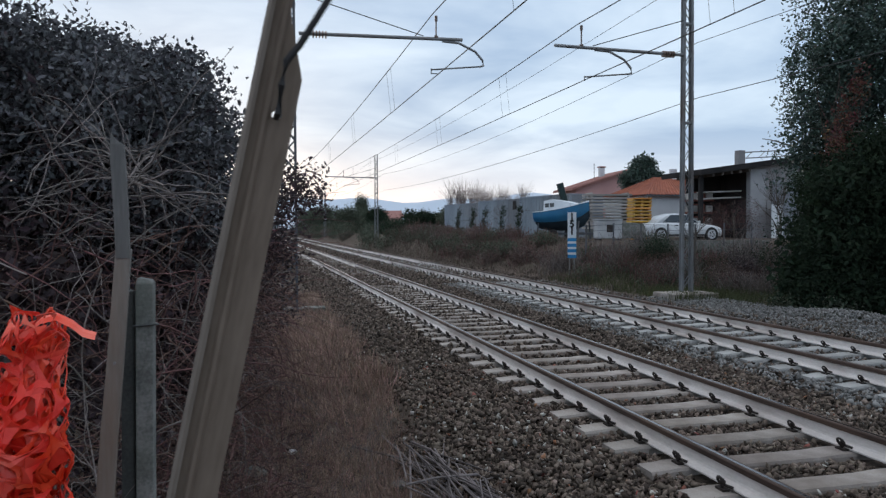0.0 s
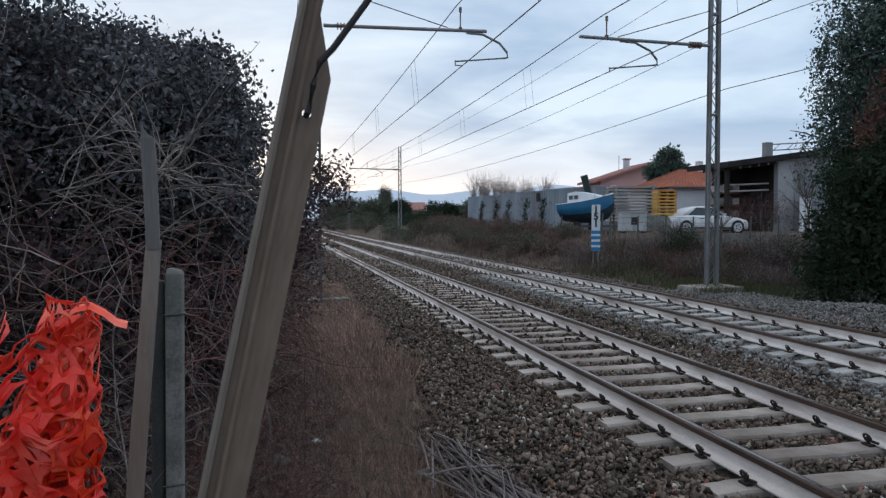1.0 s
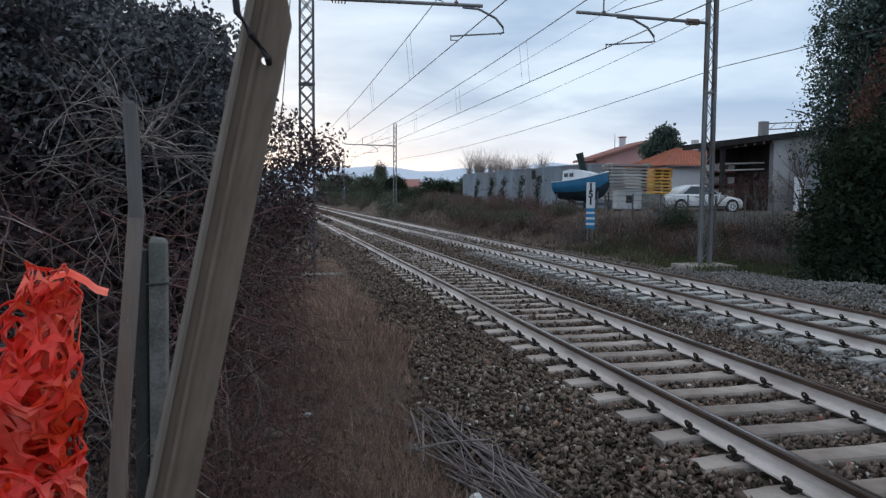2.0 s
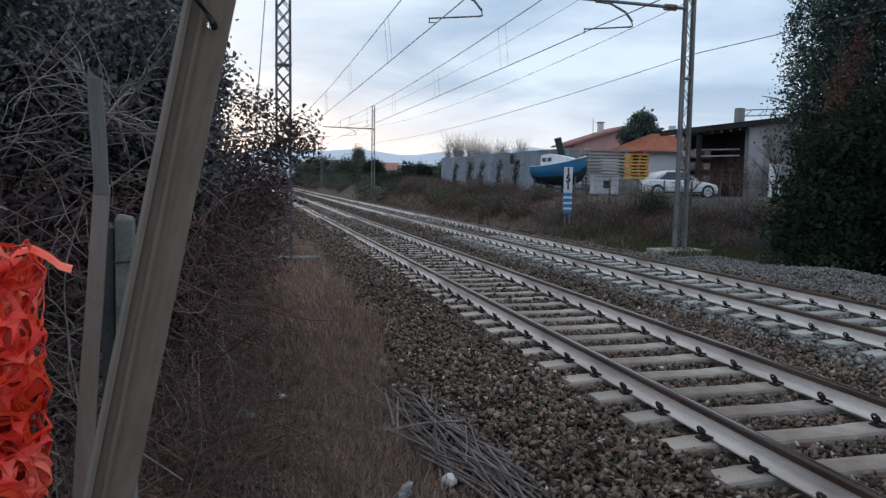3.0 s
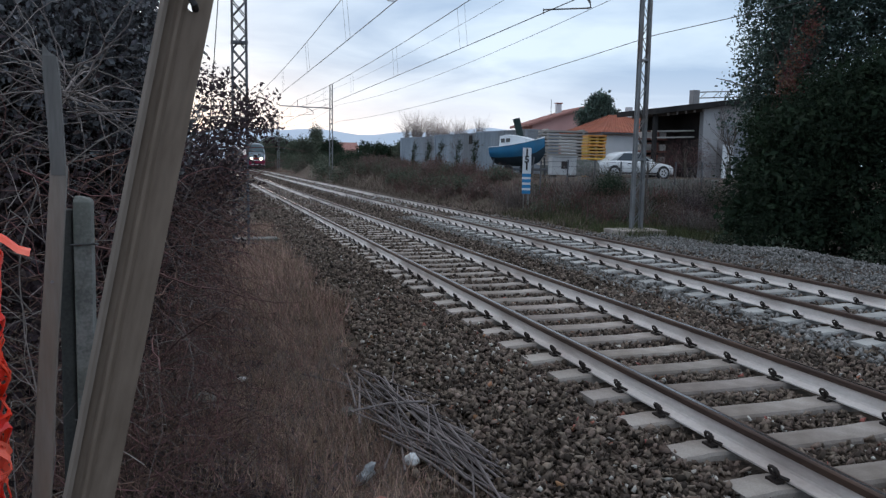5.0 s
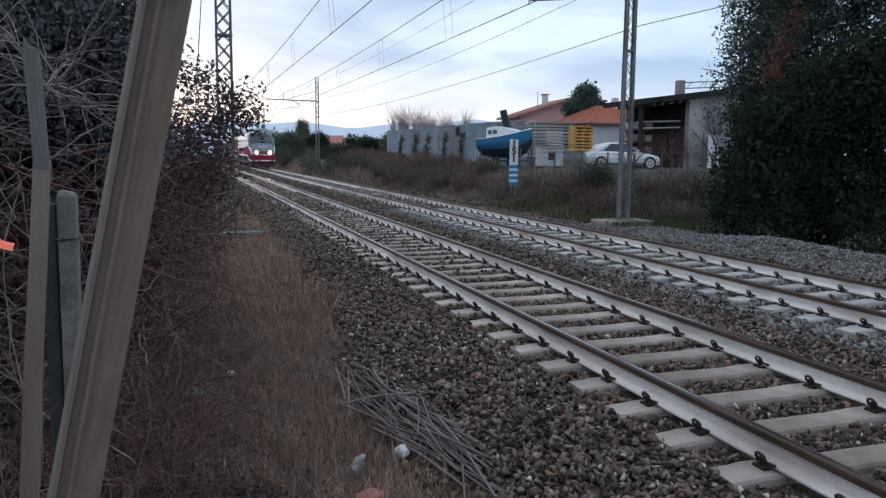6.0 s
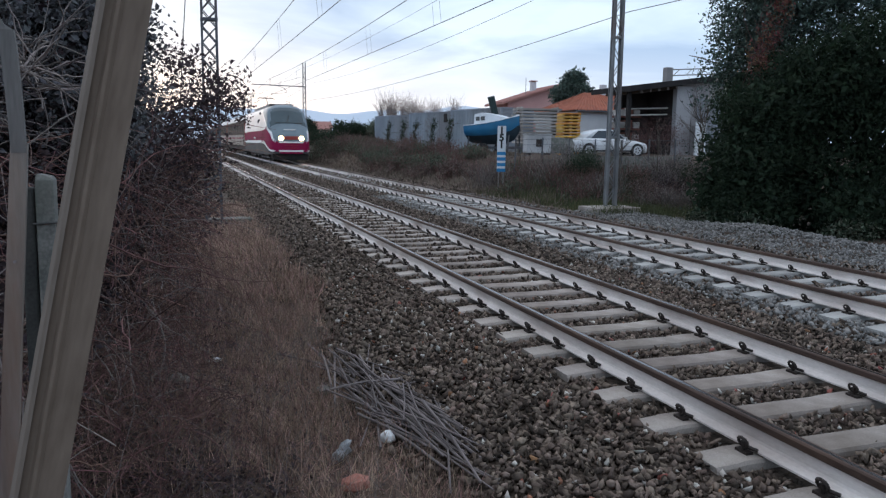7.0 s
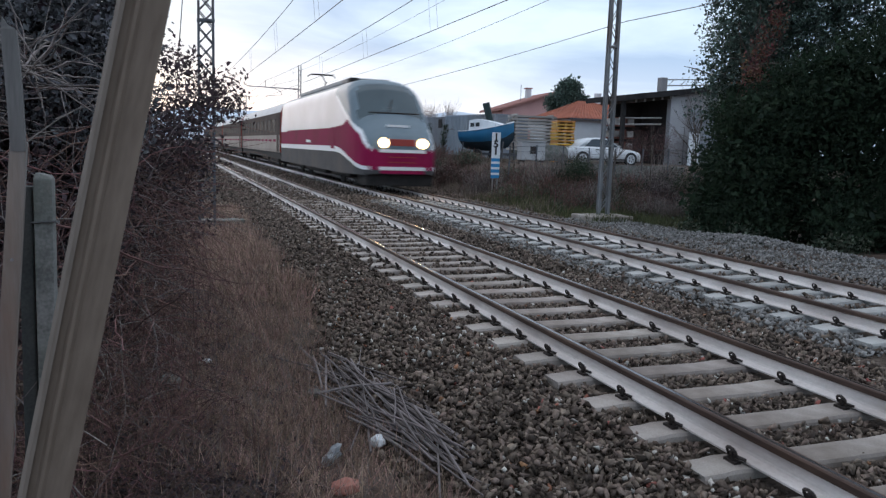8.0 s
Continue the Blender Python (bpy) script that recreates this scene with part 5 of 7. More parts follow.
    part("inner_stake", g, M_STAKE, t, "stake inside the net")


orange_net()


# ---- cut canes and litter ----
def cane_pile():
    r = random.Random(9)
    t = thing("cane_pile", "heap of dry grey cut canes lying beside the ballast", "canes", pose(-2.5, 4.2, -0.33))
    for i in range(95):
        n = r.uniform(-0.22, 0.25)
        along = r.uniform(-0.9, 2.2)
        L = r.uniform(0.5, 1.5)
        # the bundle runs along the track and fans out
        d = Vector((0.12 + r.gauss(0, 0.20), -1, 0)).normalized()
        c = Vector((n - 0.08 * along, along * 0.75, 0.02 + 0.09 * math.exp(-(n / 0.15) ** 2) * r.random()))
        a, b = c - d * L / 2, c + d * L / 2
        for p in (a, b):
            p.z = max(p.z + r.uniform(-0.02, 0.03), float(ground_z(p.x - 2.5, p.y + 4.2)) + 0.33 + 0.02)
        m = (a + b) / 2 + Vector((r.gauss(0, 0.015), 0, r.uniform(0, 0.02)))
        rad = r.uniform(0.005, 0.011)
        g = Geo()
        g.tube([a, (a + m) / 2, m, (b + m) / 2, b], [rad, rad, rad * 0.95, rad * 0.9, rad * 0.75], 6)
        part("cane", g, M_CANE, t)
    g = Geo()
    g.tube([(-0.50, 0.72, 0.05), (-0.2, 0.70, 0.10), (0.12, 0.72, 0.09)], 0.009, 6)
    part("cane", g, M_CANE, t)
    g = Geo()
    g.tube([(0.1, 0.62, 0.07), (0.4, 0.78, 0.06)], 0.006, 6)
    part("cane", g, M_CANE, t)


cane_pile()
M_PAPER = mat("white_litter", (0.55, 0.57, 0.58), (0.78, 0.79, 0.80), 25, 0.6, 0, 0.3)
M_PLASTIC = mat("clear_grey_plastic", (0.26, 0.28, 0.29), (0.48, 0.50, 0.51), 18, 0.3, 0, 0.3)
M_BRICK = mat("pale_red_brick", (0.32, 0.13, 0.10), (0.46, 0.22, 0.17), 20, 0.9, 0, 0.5)


def crumpled(name, label, category, m, size, material, seed, sub=2, crush=0.3):
    bm = bmesh.new()
    bmesh.ops.create_icosphere(bm, subdivisions=sub, radius=0.5)
    r = random.Random(seed)
    for v in bm.verts:
        k = 1 - crush * abs(noise.noise(v.co * 4 + Vector((seed, 0, 0)))) * 2 + r.uniform(-0.05, 0.05)
        v.co = Vector((v.co.x * size[0], v.co.y * size[1], v.co.z * size[2])) * k
    me = bpy.data.meshes.new(name)
    bm.to_mesh(me)
    bm.free()
    me.materials.append(material)
    ob = new(name, me)
    ob.matrix_basis = m
    return tagged(ob, label, category)


def rest(x, y, dz=0.0):
    return float(ground_z(x, y)) + dz


crumpled("crumpled_paper", "crumpled white paper in the dead grass", "litter", pose(-2.74, 3.98, rest(-2.74, 3.98, 0.07), 10, 20, 30), (0.13, 0.11, 0.10), M_PAPER, 3)
crumpled("plastic_bag", "dirty grey plastic bag scrap in the grass", "litter", pose(-3.09, 3.8, rest(-3.09, 3.8, 0.09), 25, 30, 10), (0.10, 0.10, 0.22), M_PLASTIC, 6, 2, 0.5)
crumpled("brick_piece", "broken pale red brick in the grass", "brick", pose(-3.1, 3.36, rest(-3.1, 3.36, 0.05), 0, 5, 20), (0.21, 0.14, 0.12), M_BRICK, 8, 1, 0.15)
crumpled("grey_stone", "flat grey stone in the dead grass", "stone", pose(-4.05, 5.6, rest(-4.05, 5.6, 0.05)), (0.22, 0.3, 0.12), M_CONCRETE, 12)
crumpled("white_scrap", "small pale scrap in the grass", "litter", pose(-3.74, 6.27, rest(-3.74, 6.27, 0.04)), (0.16, 0.06, 0.05), M_PAPER, 13)
crumpled("grey_stone", "flat grey stone in the dead grass", "stone", pose(-2.95, 5.2, rest(-2.95, 5.2, 0.03)), (0.14, 0.2, 0.07), M_CONCRETE, 14)
g = Geo()
g.box(-0.5, 0.5, -0.25, 0.25, -0.2, 0.09)
tagged(part("concrete_block", Geo().box(-0.75, 0.55, -0.55, 0.4, -0.4, 0.15), M_SLEEPER, bevel=0.03, m=pose(6.7, 16.75, rest(6.7, 16.75, 0.0), 0, 0, 3)), "pale concrete pad under the lattice mast", "concrete pad")
tagged(part("concrete_slab", g, M_CONCRETE, bevel=0.03, m=pose(-2.88, 17.4, -0.26, 0, 0, 4)), "pale concrete slab at the mast's foot", "slab")


# ---- far side of the line ----
M_SIGN_BLUE = mat("sign_blue", (0.02, 0.19, 0.42), (0.03, 0.24, 0.50), 6, 0.45, 0, 0)
M_SIGN_WHITE = mat("sign_white", (0.62, 0.66, 0.70), (0.74, 0.77, 0.80), 6, 0.5, 0, 0)
M_INK = mat("sign_black", (0.01, 0.01, 0.012), (0.02, 0.02, 0.022), 6, 0.5, 0, 0)


def kilometre_sign():
    """A tall narrow board: black figures on white over blue and white stripes."""
    x, y = 6.82, 24.3
    t = thing("kilometre_sign", "tall narrow blue and white striped distance board with black figures", "railway sign", pose(x, y, 0.60, 0, 0, -22))
    part("board", Geo().box(-0.15, 0.15, 0, 0.04, 0.0, 1.60), M_SIGN_WHITE, t, "white sheet board", bevel=0.006)
    for i in range(4):
        part("stripe", Geo().box(-0.151, 0.151, -0.006, 0.0, i * 0.195, i * 0.195 + 0.115), M_SIGN_BLUE, t, "blue stripe")
    for i, c in enumerate("151"):
        cu = bpy.data.curves.new("figure", "FONT")
        cu.body, cu.size, cu.extrude, cu.align_x, cu.offset = c, 0.33, 0.003, "CENTER", 0.014
        me = bpy.data.meshes.new_from_object(bpy.data.objects.new("figure_text", cu))
        me.materials.clear()
        me.materials.append(M_INK)
        part("figure", me, None, t, "black figure", m=pose(0, -0.006, 1.34 - i * 0.255, 90, 0, 0))
    for s in (-0.08, 0.08):
        part("sign_post", Geo().tube([(s, 0.06, -1.2), (s, 0.06, 1.4)], 0.025, 8), M_GALV, t)


kilometre_sign()


def branching(rng, base, h, levels=3, spread=0.45, r0=0.12, n_first=7, upright=0.5):
    """A trunk and limbs as joined arrays."""
    out = []
    trunk = wander(np.array([base]), np.array([[0.02, 0.02, 1.0]]), np.array([h]), rng, 10, 0.12)
    out.append(stems(trunk, rng, np.array([r0]), r0 * 0.25, 8))
    parents, r, L = trunk, r0 * 0.45, h * 0.45
    for lv in range(levels):
        m = n_first if lv == 0 else 4
        starts, ways = [], []
        for p in parents:
            for _ in range(m):
                i = rng.integers(max(1, int(len(p) * 0.3)), len(p) - 1)
                d = p[i + 1] - p[i]
                d = d / np.linalg.norm(d) + rng.normal(0, spread, 3) + np.array([0, 0, upright * 0.4])
                starts.append(p[i])
                ways.append(d)
        parents = wander(np.array(starts), np.array(ways), rng.uniform(0.6, 1.1, len(starts)) * L, rng, 7, 0.35)
        out.append(stems(parents, rng, np.full(len(starts), r), r * 0.3, 5))
        r, L = r * 0.5, L * 0.6
    return join(out)


def leafy_tree(name, label, base, h, blobs, n, size, material, seed, category="tree", inner=0.6, shell=0.5, r0=0.14, clump=1, core=4, core_size=1.9):
    r = np.random.default_rng(seed)
    t = thing(name, label, category, pose(0, 0, 0))
    heap("trunk", *branching(r, np.array(base, float), h, 2, 0.6, r0), M_BARK, "bark-covered trunk and limbs", "", "", t)
    v = leaves(n, blobs, size, r, shell, clump)
    heap("crown", *v, material, "", "", "stuff", t)
    if inner:
        small = [(c, tuple(inner * k for k in e)) for c, e in blobs]
        heap("inner_crown", *leaves(n // core, small, size * core_size, r, 0.6), material, "", "", "stuff", t)
    return t


def right_trees():
    big = [((9.7, 15.0, 4.6), (1.7, 1.6, 1.9)), ((8.95, 14.6, 5.6), (1.1, 1.1, 1.2)), ((10.9, 14.6, 5.4), (1.9, 1.7, 2.1)), ((8.6, 14.6, 4.1), (0.85, 0.9, 0.9)), ((9.8, 14.8, 6.8), (1.5, 1.4, 1.3)), ((12.6, 13.2, 4.6), (2.0, 1.8, 2.2)), ((11.6, 13.8, 6.6), (1.8, 1.6, 1.5)), ((14.0, 12.0, 5.0), (2.0, 2.0, 2.6)), ((9.3, 15.2, 3.1), (1.2, 1.2, 1.0))]
    big = [((c[0] + 0.3, c[1], c[2]), e) for c, e in big]
    leafy_tree("evergreen_oak", "tall dark evergreen oak with small glossy leaves", (9.6, 15.2, -0.4), 5.5, big, 82000, 0.095, M_LEAF_GREEN, 41, inner=0.5, shell=0.75, clump=16, core=12, core_size=1.3)
    r = np.random.default_rng(43)
    t = thing("withered_climber", "patch of withered red-brown leaves in the evergreen", "climber", pose(0, 0, 0))
    red = [((8.45, 13.35, 4.0), (0.30, 0.25, 0.6)), ((8.7, 13.3, 4.7), (0.24, 0.22, 0.5)), ((8.2, 13.3, 3.45), (0.45, 0.25, 0.35))]
    heap("leaf_patch", *leaves(900, red, 0.075, r, 0.95, 5), M_LEAF_RED, "", "", "stuff", t)
    a = np.array([8.45, 13.6, 3.0]) + r.normal(0, 0.12, (14, 3))
    heap("vine", *stems(wander(a, np.array([[0.1, -0.1, 1.0]] * 14), r.uniform(1.0, 2.0, 14), r, 9, 0.3), r, np.full(14, 0.012), 0.004), M_TWIG_RED, "", "", "stuff", t)
    low = [((7.75, 13.5, 0.4), (0.85, 0.8, 0.85)), ((9.0, 14.2, 1.6), (1.2, 1.0, 2.0)), ((8.3, 13.3, 1.2), (1.25, 1.3, 1.75)), ((9.8, 12.6, 1.4), (1.5, 1.5, 2.2)), ((11.4, 11.4, 1.5), (1.7, 1.8, 2.5)), ((12.9, 10.0, 1.7), (1.8, 1.8, 2.8)), ((10.2, 13.6, 2.5), (1.2, 1.2, 1.2)), ((8.0, 12.9, 0.2), (0.9, 0.8, 0.65)), ((9.4, 11.5, 0.25), (1.0, 0.7, 0.7)), ((10.6, 10.4, 0.2), (1.0, 0.8, 0.6)), ((8.35, 12.9, 2.45), (1.0, 1.0, 0.85)), ((9.2, 12.5, 3.05), (1.15, 1.1, 0.95)), ((10.2, 12.0, 3.4), (1.3, 1.2, 1.1)), ((11.5, 11.2, 3.8), (1.7, 1.5, 1.6)), ((13.0, 10.0, 4.2), (1.8, 1.7, 2.0))]
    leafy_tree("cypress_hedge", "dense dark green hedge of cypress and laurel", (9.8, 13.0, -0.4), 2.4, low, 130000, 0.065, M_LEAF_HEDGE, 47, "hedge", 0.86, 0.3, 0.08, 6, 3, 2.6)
    fringe = [((7.6, 12.6, -0.1), (0.55, 0.6, 0.35)), ((8.9, 11.2, -0.1), (0.6, 0.5, 0.35)), ((10.0, 9.9, -0.1), (0.7, 0.5, 0.4)), ((7.2, 13.6, -0.1), (0.4, 0.6, 0.4)), ((11.2, 8.9, -0.1), (0.7, 0.5, 0.4))]
    t = thing("hedge_fringe", "low ragged weeds at the hedge's foot", "weeds", pose(0, 0, 0))
    heap("weed_leaves", *leaves(5200, fringe, 0.075, r, 0.8), M_LEAF_OLIVE, "", "", "stuff", t)


right_trees()


def scrub_bush(name, label, blobs, n, size, material, seed, twigs=60, twig_mat=None):
    r = np.random.default_rng(seed)
    t = thing(name, label, "bush", pose(0, 0, 0), "bushes on the bank")
    heap("leaf_mass", *leaves(n, blobs, size, r, 0.7), material, "", "", "stuff", t)
    c, e = np.array([b[0] for b in blobs]), np.array([b[1] for b in blobs])
    i = r.integers(0, len(blobs), twigs)
    a = c[i] + r.normal(0, 0.4, (twigs, 3)) * e[i]
    a[:, 2] = ground_z(a[:, 0], a[:, 1]) - 0.05
    w = np.stack([r.normal(0, 0.3, twigs), r.normal(0, 0.3, twigs), np.ones(twigs)], 1)
    L = e[i][:, 2] * r.uniform(1.2, 2.1, twigs)
    heap("twig_mass", *stems(wander(a, w, L, r, 7, 0.45), r, np.full(twigs, 0.012), 0.004), twig_mat or M_TWIG_RED, "", "", "stuff", t)
    return t


def bank_bushes():
    r = np.random.default_rng(61)
    for i in range(46):
        y = 21.5 + 48 * (i / 46) ** 1.25 + r.uniform(-0.6, 0.6)
        x = r.uniform(6.3, 9.2) + 0.02 * (y - 20)
        e = r.uniform(0.25, 0.5) + 0.009 * (y - 20)
        z = float(ground_z(x, y))
        blobs = [((x + r.normal(0, e * 0.5), y + r.normal(0, e), z + e * 0.35), (e * 1.1, e * 1.4, e * r.uniform(0.6, 1.0))) for _ in range(3)]
        kind = i % 5
        m, lab = (M_LEAF_OLIVE, "low olive green scrub on the bank") if kind in (1, 3, 4) else (M_LEAF_BROWN, "low brown winter scrub on the bank")
        scrub_bush("bank_bush", lab, blobs, 1500, 0.048 + 0.0009 * y, m, 200 + i, 110)
    # round the mast and in front of the parked car
    spots = [((8.6, 20.5), 0.6, M_LEAF_OLIVE), ((9.8, 21.5), 0.65, M_LEAF_OLIVE), ((8.0, 23.2), 0.75, M_LEAF_BROWN), ((7.6, 25.5), 0.8, M_LEAF_BROWN), ((11.2, 20.5), 0.7, M_LEAF_BROWN), ((12.6, 20.0), 0.8, M_LEAF_BROWN), ((9.4, 18.6), 0.5, M_LEAF_BROWN), ((10.6, 18.4), 0.55, M_LEAF_BROWN), ((12.4, 18.2), 0.7, M_LEAF_OLIVE), ((8.9, 24.6), 0.75, M_LEAF_OLIVE), ((13.8, 21.8), 0.85, M_LEAF_HEDGE), ((10.1, 25.0), 0.95, M_LEAF_HEDGE), ((10.9, 25.2), 0.9, M_LEAF_OLIVE), ((9.2, 26.0), 0.8, M_LEAF_BROWN), ((12.2, 22.0), 0.9, M_LEAF_HEDGE), ((13.0, 23.0), 0.9, M_LEAF_BROWN)]
    for i, ((x, y), e, m) in enumerate(spots):
        z = float(ground_z(x, y))
        blobs = [((x + r.normal(0, 0.4), y + r.normal(0, 0.4), z + e * 0.25), (e * 0.8, e * 0.8, e * r.uniform(0.5, 0.85))) for _ in range(3)]
        scrub_bush("scrub", "tangled dull scrub below the parked car", blobs, 2400, 0.045, m, 300 + i, 150, M_TWIG)
    for i, (x, y, e, h, m) in enumerate(((8.7, 22.6, 0.6, 0.95, M_LEAF_HEDGE), (9.3, 23.0, 0.6, 1.0, M_LEAF_HEDGE), (9.8, 23.8, 0.55, 0.9, M_LEAF_OLIVE), (10.5, 19.6, 0.6, 0.95, M_LEAF_PURPLE), (11.3, 20.0, 0.6, 1.2, M_LEAF_HEDGE), (9.9, 19.1, 0.45, 0.7, M_LEAF_BROWN), (11.9, 19.6, 0.6, 1.1, M_LEAF_PURPLE))):
        z = float(ground_z(x, y))
        blobs = [((x + r.normal(0, 0.25), y + r.normal(0, 0.25), z + h * k), (e * (1.1 - 0.4 * k), e, h * 0.4)) for k in (0.2, 0.5, 0.8)]
        scrub_bush("dark_shrub", "dark twiggy shrub on the bank by the mast", blobs, 2600, 0.05, m, 320 + i, 170, M_TWIG_RED)
    # dull undergrowth between the mast and the yard
    for i in range(22):
        x, y = r.uniform(8.6, 16.5), r.uniform(19.0, 30.0)
        if i < 8:
            x, y = r.uniform(7.8, 10.6), r.uniform(18.6, 22.5)
        z, e = float(ground_z(x, y)), r.uniform(0.4, 0.75)
        blobs = [((x + r.normal(0, 0.5), y + r.normal(0, 0.5), z + e * 0.2), (e, e, e * r.uniform(0.4, 0.75))) for _ in range(3)]
        scrub_bush("undergrowth", "dull green undergrowth near the mast" if i < 8 else "dark leafless undergrowth below the yard", blobs, 1300, 0.065, M_LEAF_OLIVE if i < 8 else (M_LEAF_HEDGE, M_LEAF_BROWN)[i % 2], 350 + i, 150, M_TWIG_RED)
    # bare saplings
    for i, (x, y, h) in enumerate(((10.9, 19.0, 3.3), (11.8, 19.6, 3.0), (12.3, 18.8, 2.7), (10.2, 19.8, 2.4), (13.1, 20.8, 3.0), (9.1, 20.2, 1.9))):
        q = np.random.default_rng(400 + i)
        ob = heap("bare_sapling", *branching(q, np.array([x, y, float(ground_z(x, y)) - 0.1]), h, 2, 0.4, 0.03, 8), M_BARK, "bare leafless sapling among the scrub", "sapling", " ")
        ob["kind"] = ""
        ob["group"] = "bare saplings"


bank_bushes()


# ---- the yard above the bank ----
YARD = 1.05
M_CAR = mat("white_car_paint", (0.58, 0.60, 0.62), (0.66, 0.68, 0.70), 2, 0.25, 0, 0, dirt_sheen=(0.45, 0.44, 0.42), dirt_sheen_amount=0.3)
M_CAR_GLASS = mat("car_glass", (0.02, 0.025, 0.03), (0.035, 0.04, 0.045), 1, 0.06, 0, 0, spec=0.8)
M_TYRE = mat("tyre_rubber", (0.015, 0.015, 0.016), (0.03, 0.03, 0.031), 8, 0.85, 0, 0.2)
M_RIM = mat("alloy_rim", (0.45, 0.46, 0.48), (0.55, 0.56, 0.58), 5, 0.35, 0.7, 0)
M_BOAT_BLUE = mat("boat_blue", (0.018, 0.13, 0.27), (0.03, 0.18, 0.34), 2, 0.4, 0, 0, dirt_sheen=(0.05, 0.12, 0.18))
M_BOAT_DARK = mat("boat_antifouling", (0.015, 0.03, 0.045), (0.03, 0.05, 0.065), 3, 0.8, 0, 0.1)
M_BOAT_WHITE = mat("boat_white", (0.62, 0.66, 0.70), (0.74, 0.77, 0.80), 2, 0.45, 0, 0)
M_PANEL = mat("grey_corrugated_steel", (0.21, 0.25, 0.295), (0.33, 0.375, 0.425), 0.8, 0.6, 0.2, 0.1, dirt_sheen=(0.17, 0.16, 0.16), dirt_sheen_amount=0.6, pick=0.18, spread=0.04, stretch=(1, 1, 0.4))
M_TANK = mat("pale_tank_paint", (0.36, 0.37, 0.38), (0.50, 0.51, 0.52), 2.0, 0.7, 0, 0.1, dirt_sheen=(0.22, 0.20, 0.19), dirt_sheen_amount=0.6)
M_PLANK = mat("weathered_planks", (0.28, 0.26, 0.24), (0.48, 0.45, 0.42), 4, 0.9, 0, 0.2, pick=0.3, spread=0.05, stretch=(0.2, 1, 1))
M_PALLET = mat("yellow_formwork", (0.44, 0.22, 0.03), (0.62, 0.34, 0.06), 5, 0.75, 0, 0.1, pick=0.25, dirt_sheen=(0.25, 0.15, 0.06))
M_PINK = mat("pink_render", (0.50, 0.28, 0.26), (0.60, 0.36, 0.34), 0.5, 0.9, 0, 0.1, dirt_sheen=(0.38, 0.22, 0.2))
M_TILE = mat("terracotta_tiles", (0.28, 0.09, 0.055), (0.42, 0.15, 0.09), 1.5, 0.9, 0, 0.4, fine=9, dirt_sheen=(0.2, 0.1, 0.07))
M_TILE_PINK = mat("faded_tiles", (0.30, 0.14, 0.12), (0.40, 0.21, 0.18), 1.5, 0.9, 0, 0.4, fine=9)
M_WHITEWASH = mat("whitewashed_wall", (0.50, 0.51, 0.53), (0.64, 0.65, 0.67), 0.6, 0.9, 0, 0.1, dirt_sheen=(0.35, 0.34, 0.33))
M_SHED_WALL = mat("grey_shed_wall", (0.20, 0.19, 0.195), (0.32, 0.31, 0.31), 0.7, 0.9, 0, 0.2, dirt_sheen=(0.13, 0.12, 0.12), dirt_sheen_amount=0.6)
M_PIER = mat("grey_pier_render", (0.27, 0.27, 0.28), (0.40, 0.40, 0.41), 0.9, 0.9, 0, 0.2, dirt_sheen=(0.16, 0.15, 0.15), dirt_sheen_amount=0.7)
M_SHED_ROOF = mat("dark_shed_roof", (0.02, 0.019, 0.02), (0.04, 0.038, 0.038), 1.5, 0.9, 0, 0.2, spec=0.1)
# for dark fittings, and for the shade painted inside the shed's bay
M_DARK = mat("dark_fittings_and_shade", (0.02, 0.018, 0.018), (0.05, 0.042, 0.04), 1.0, 0.9, 0, 0)
M_RUSTY = mat("rusty_red_stuff", (0.12, 0.045, 0.035), (0.22, 0.09, 0.07), 2.0, 0.9, 0, 0.2)


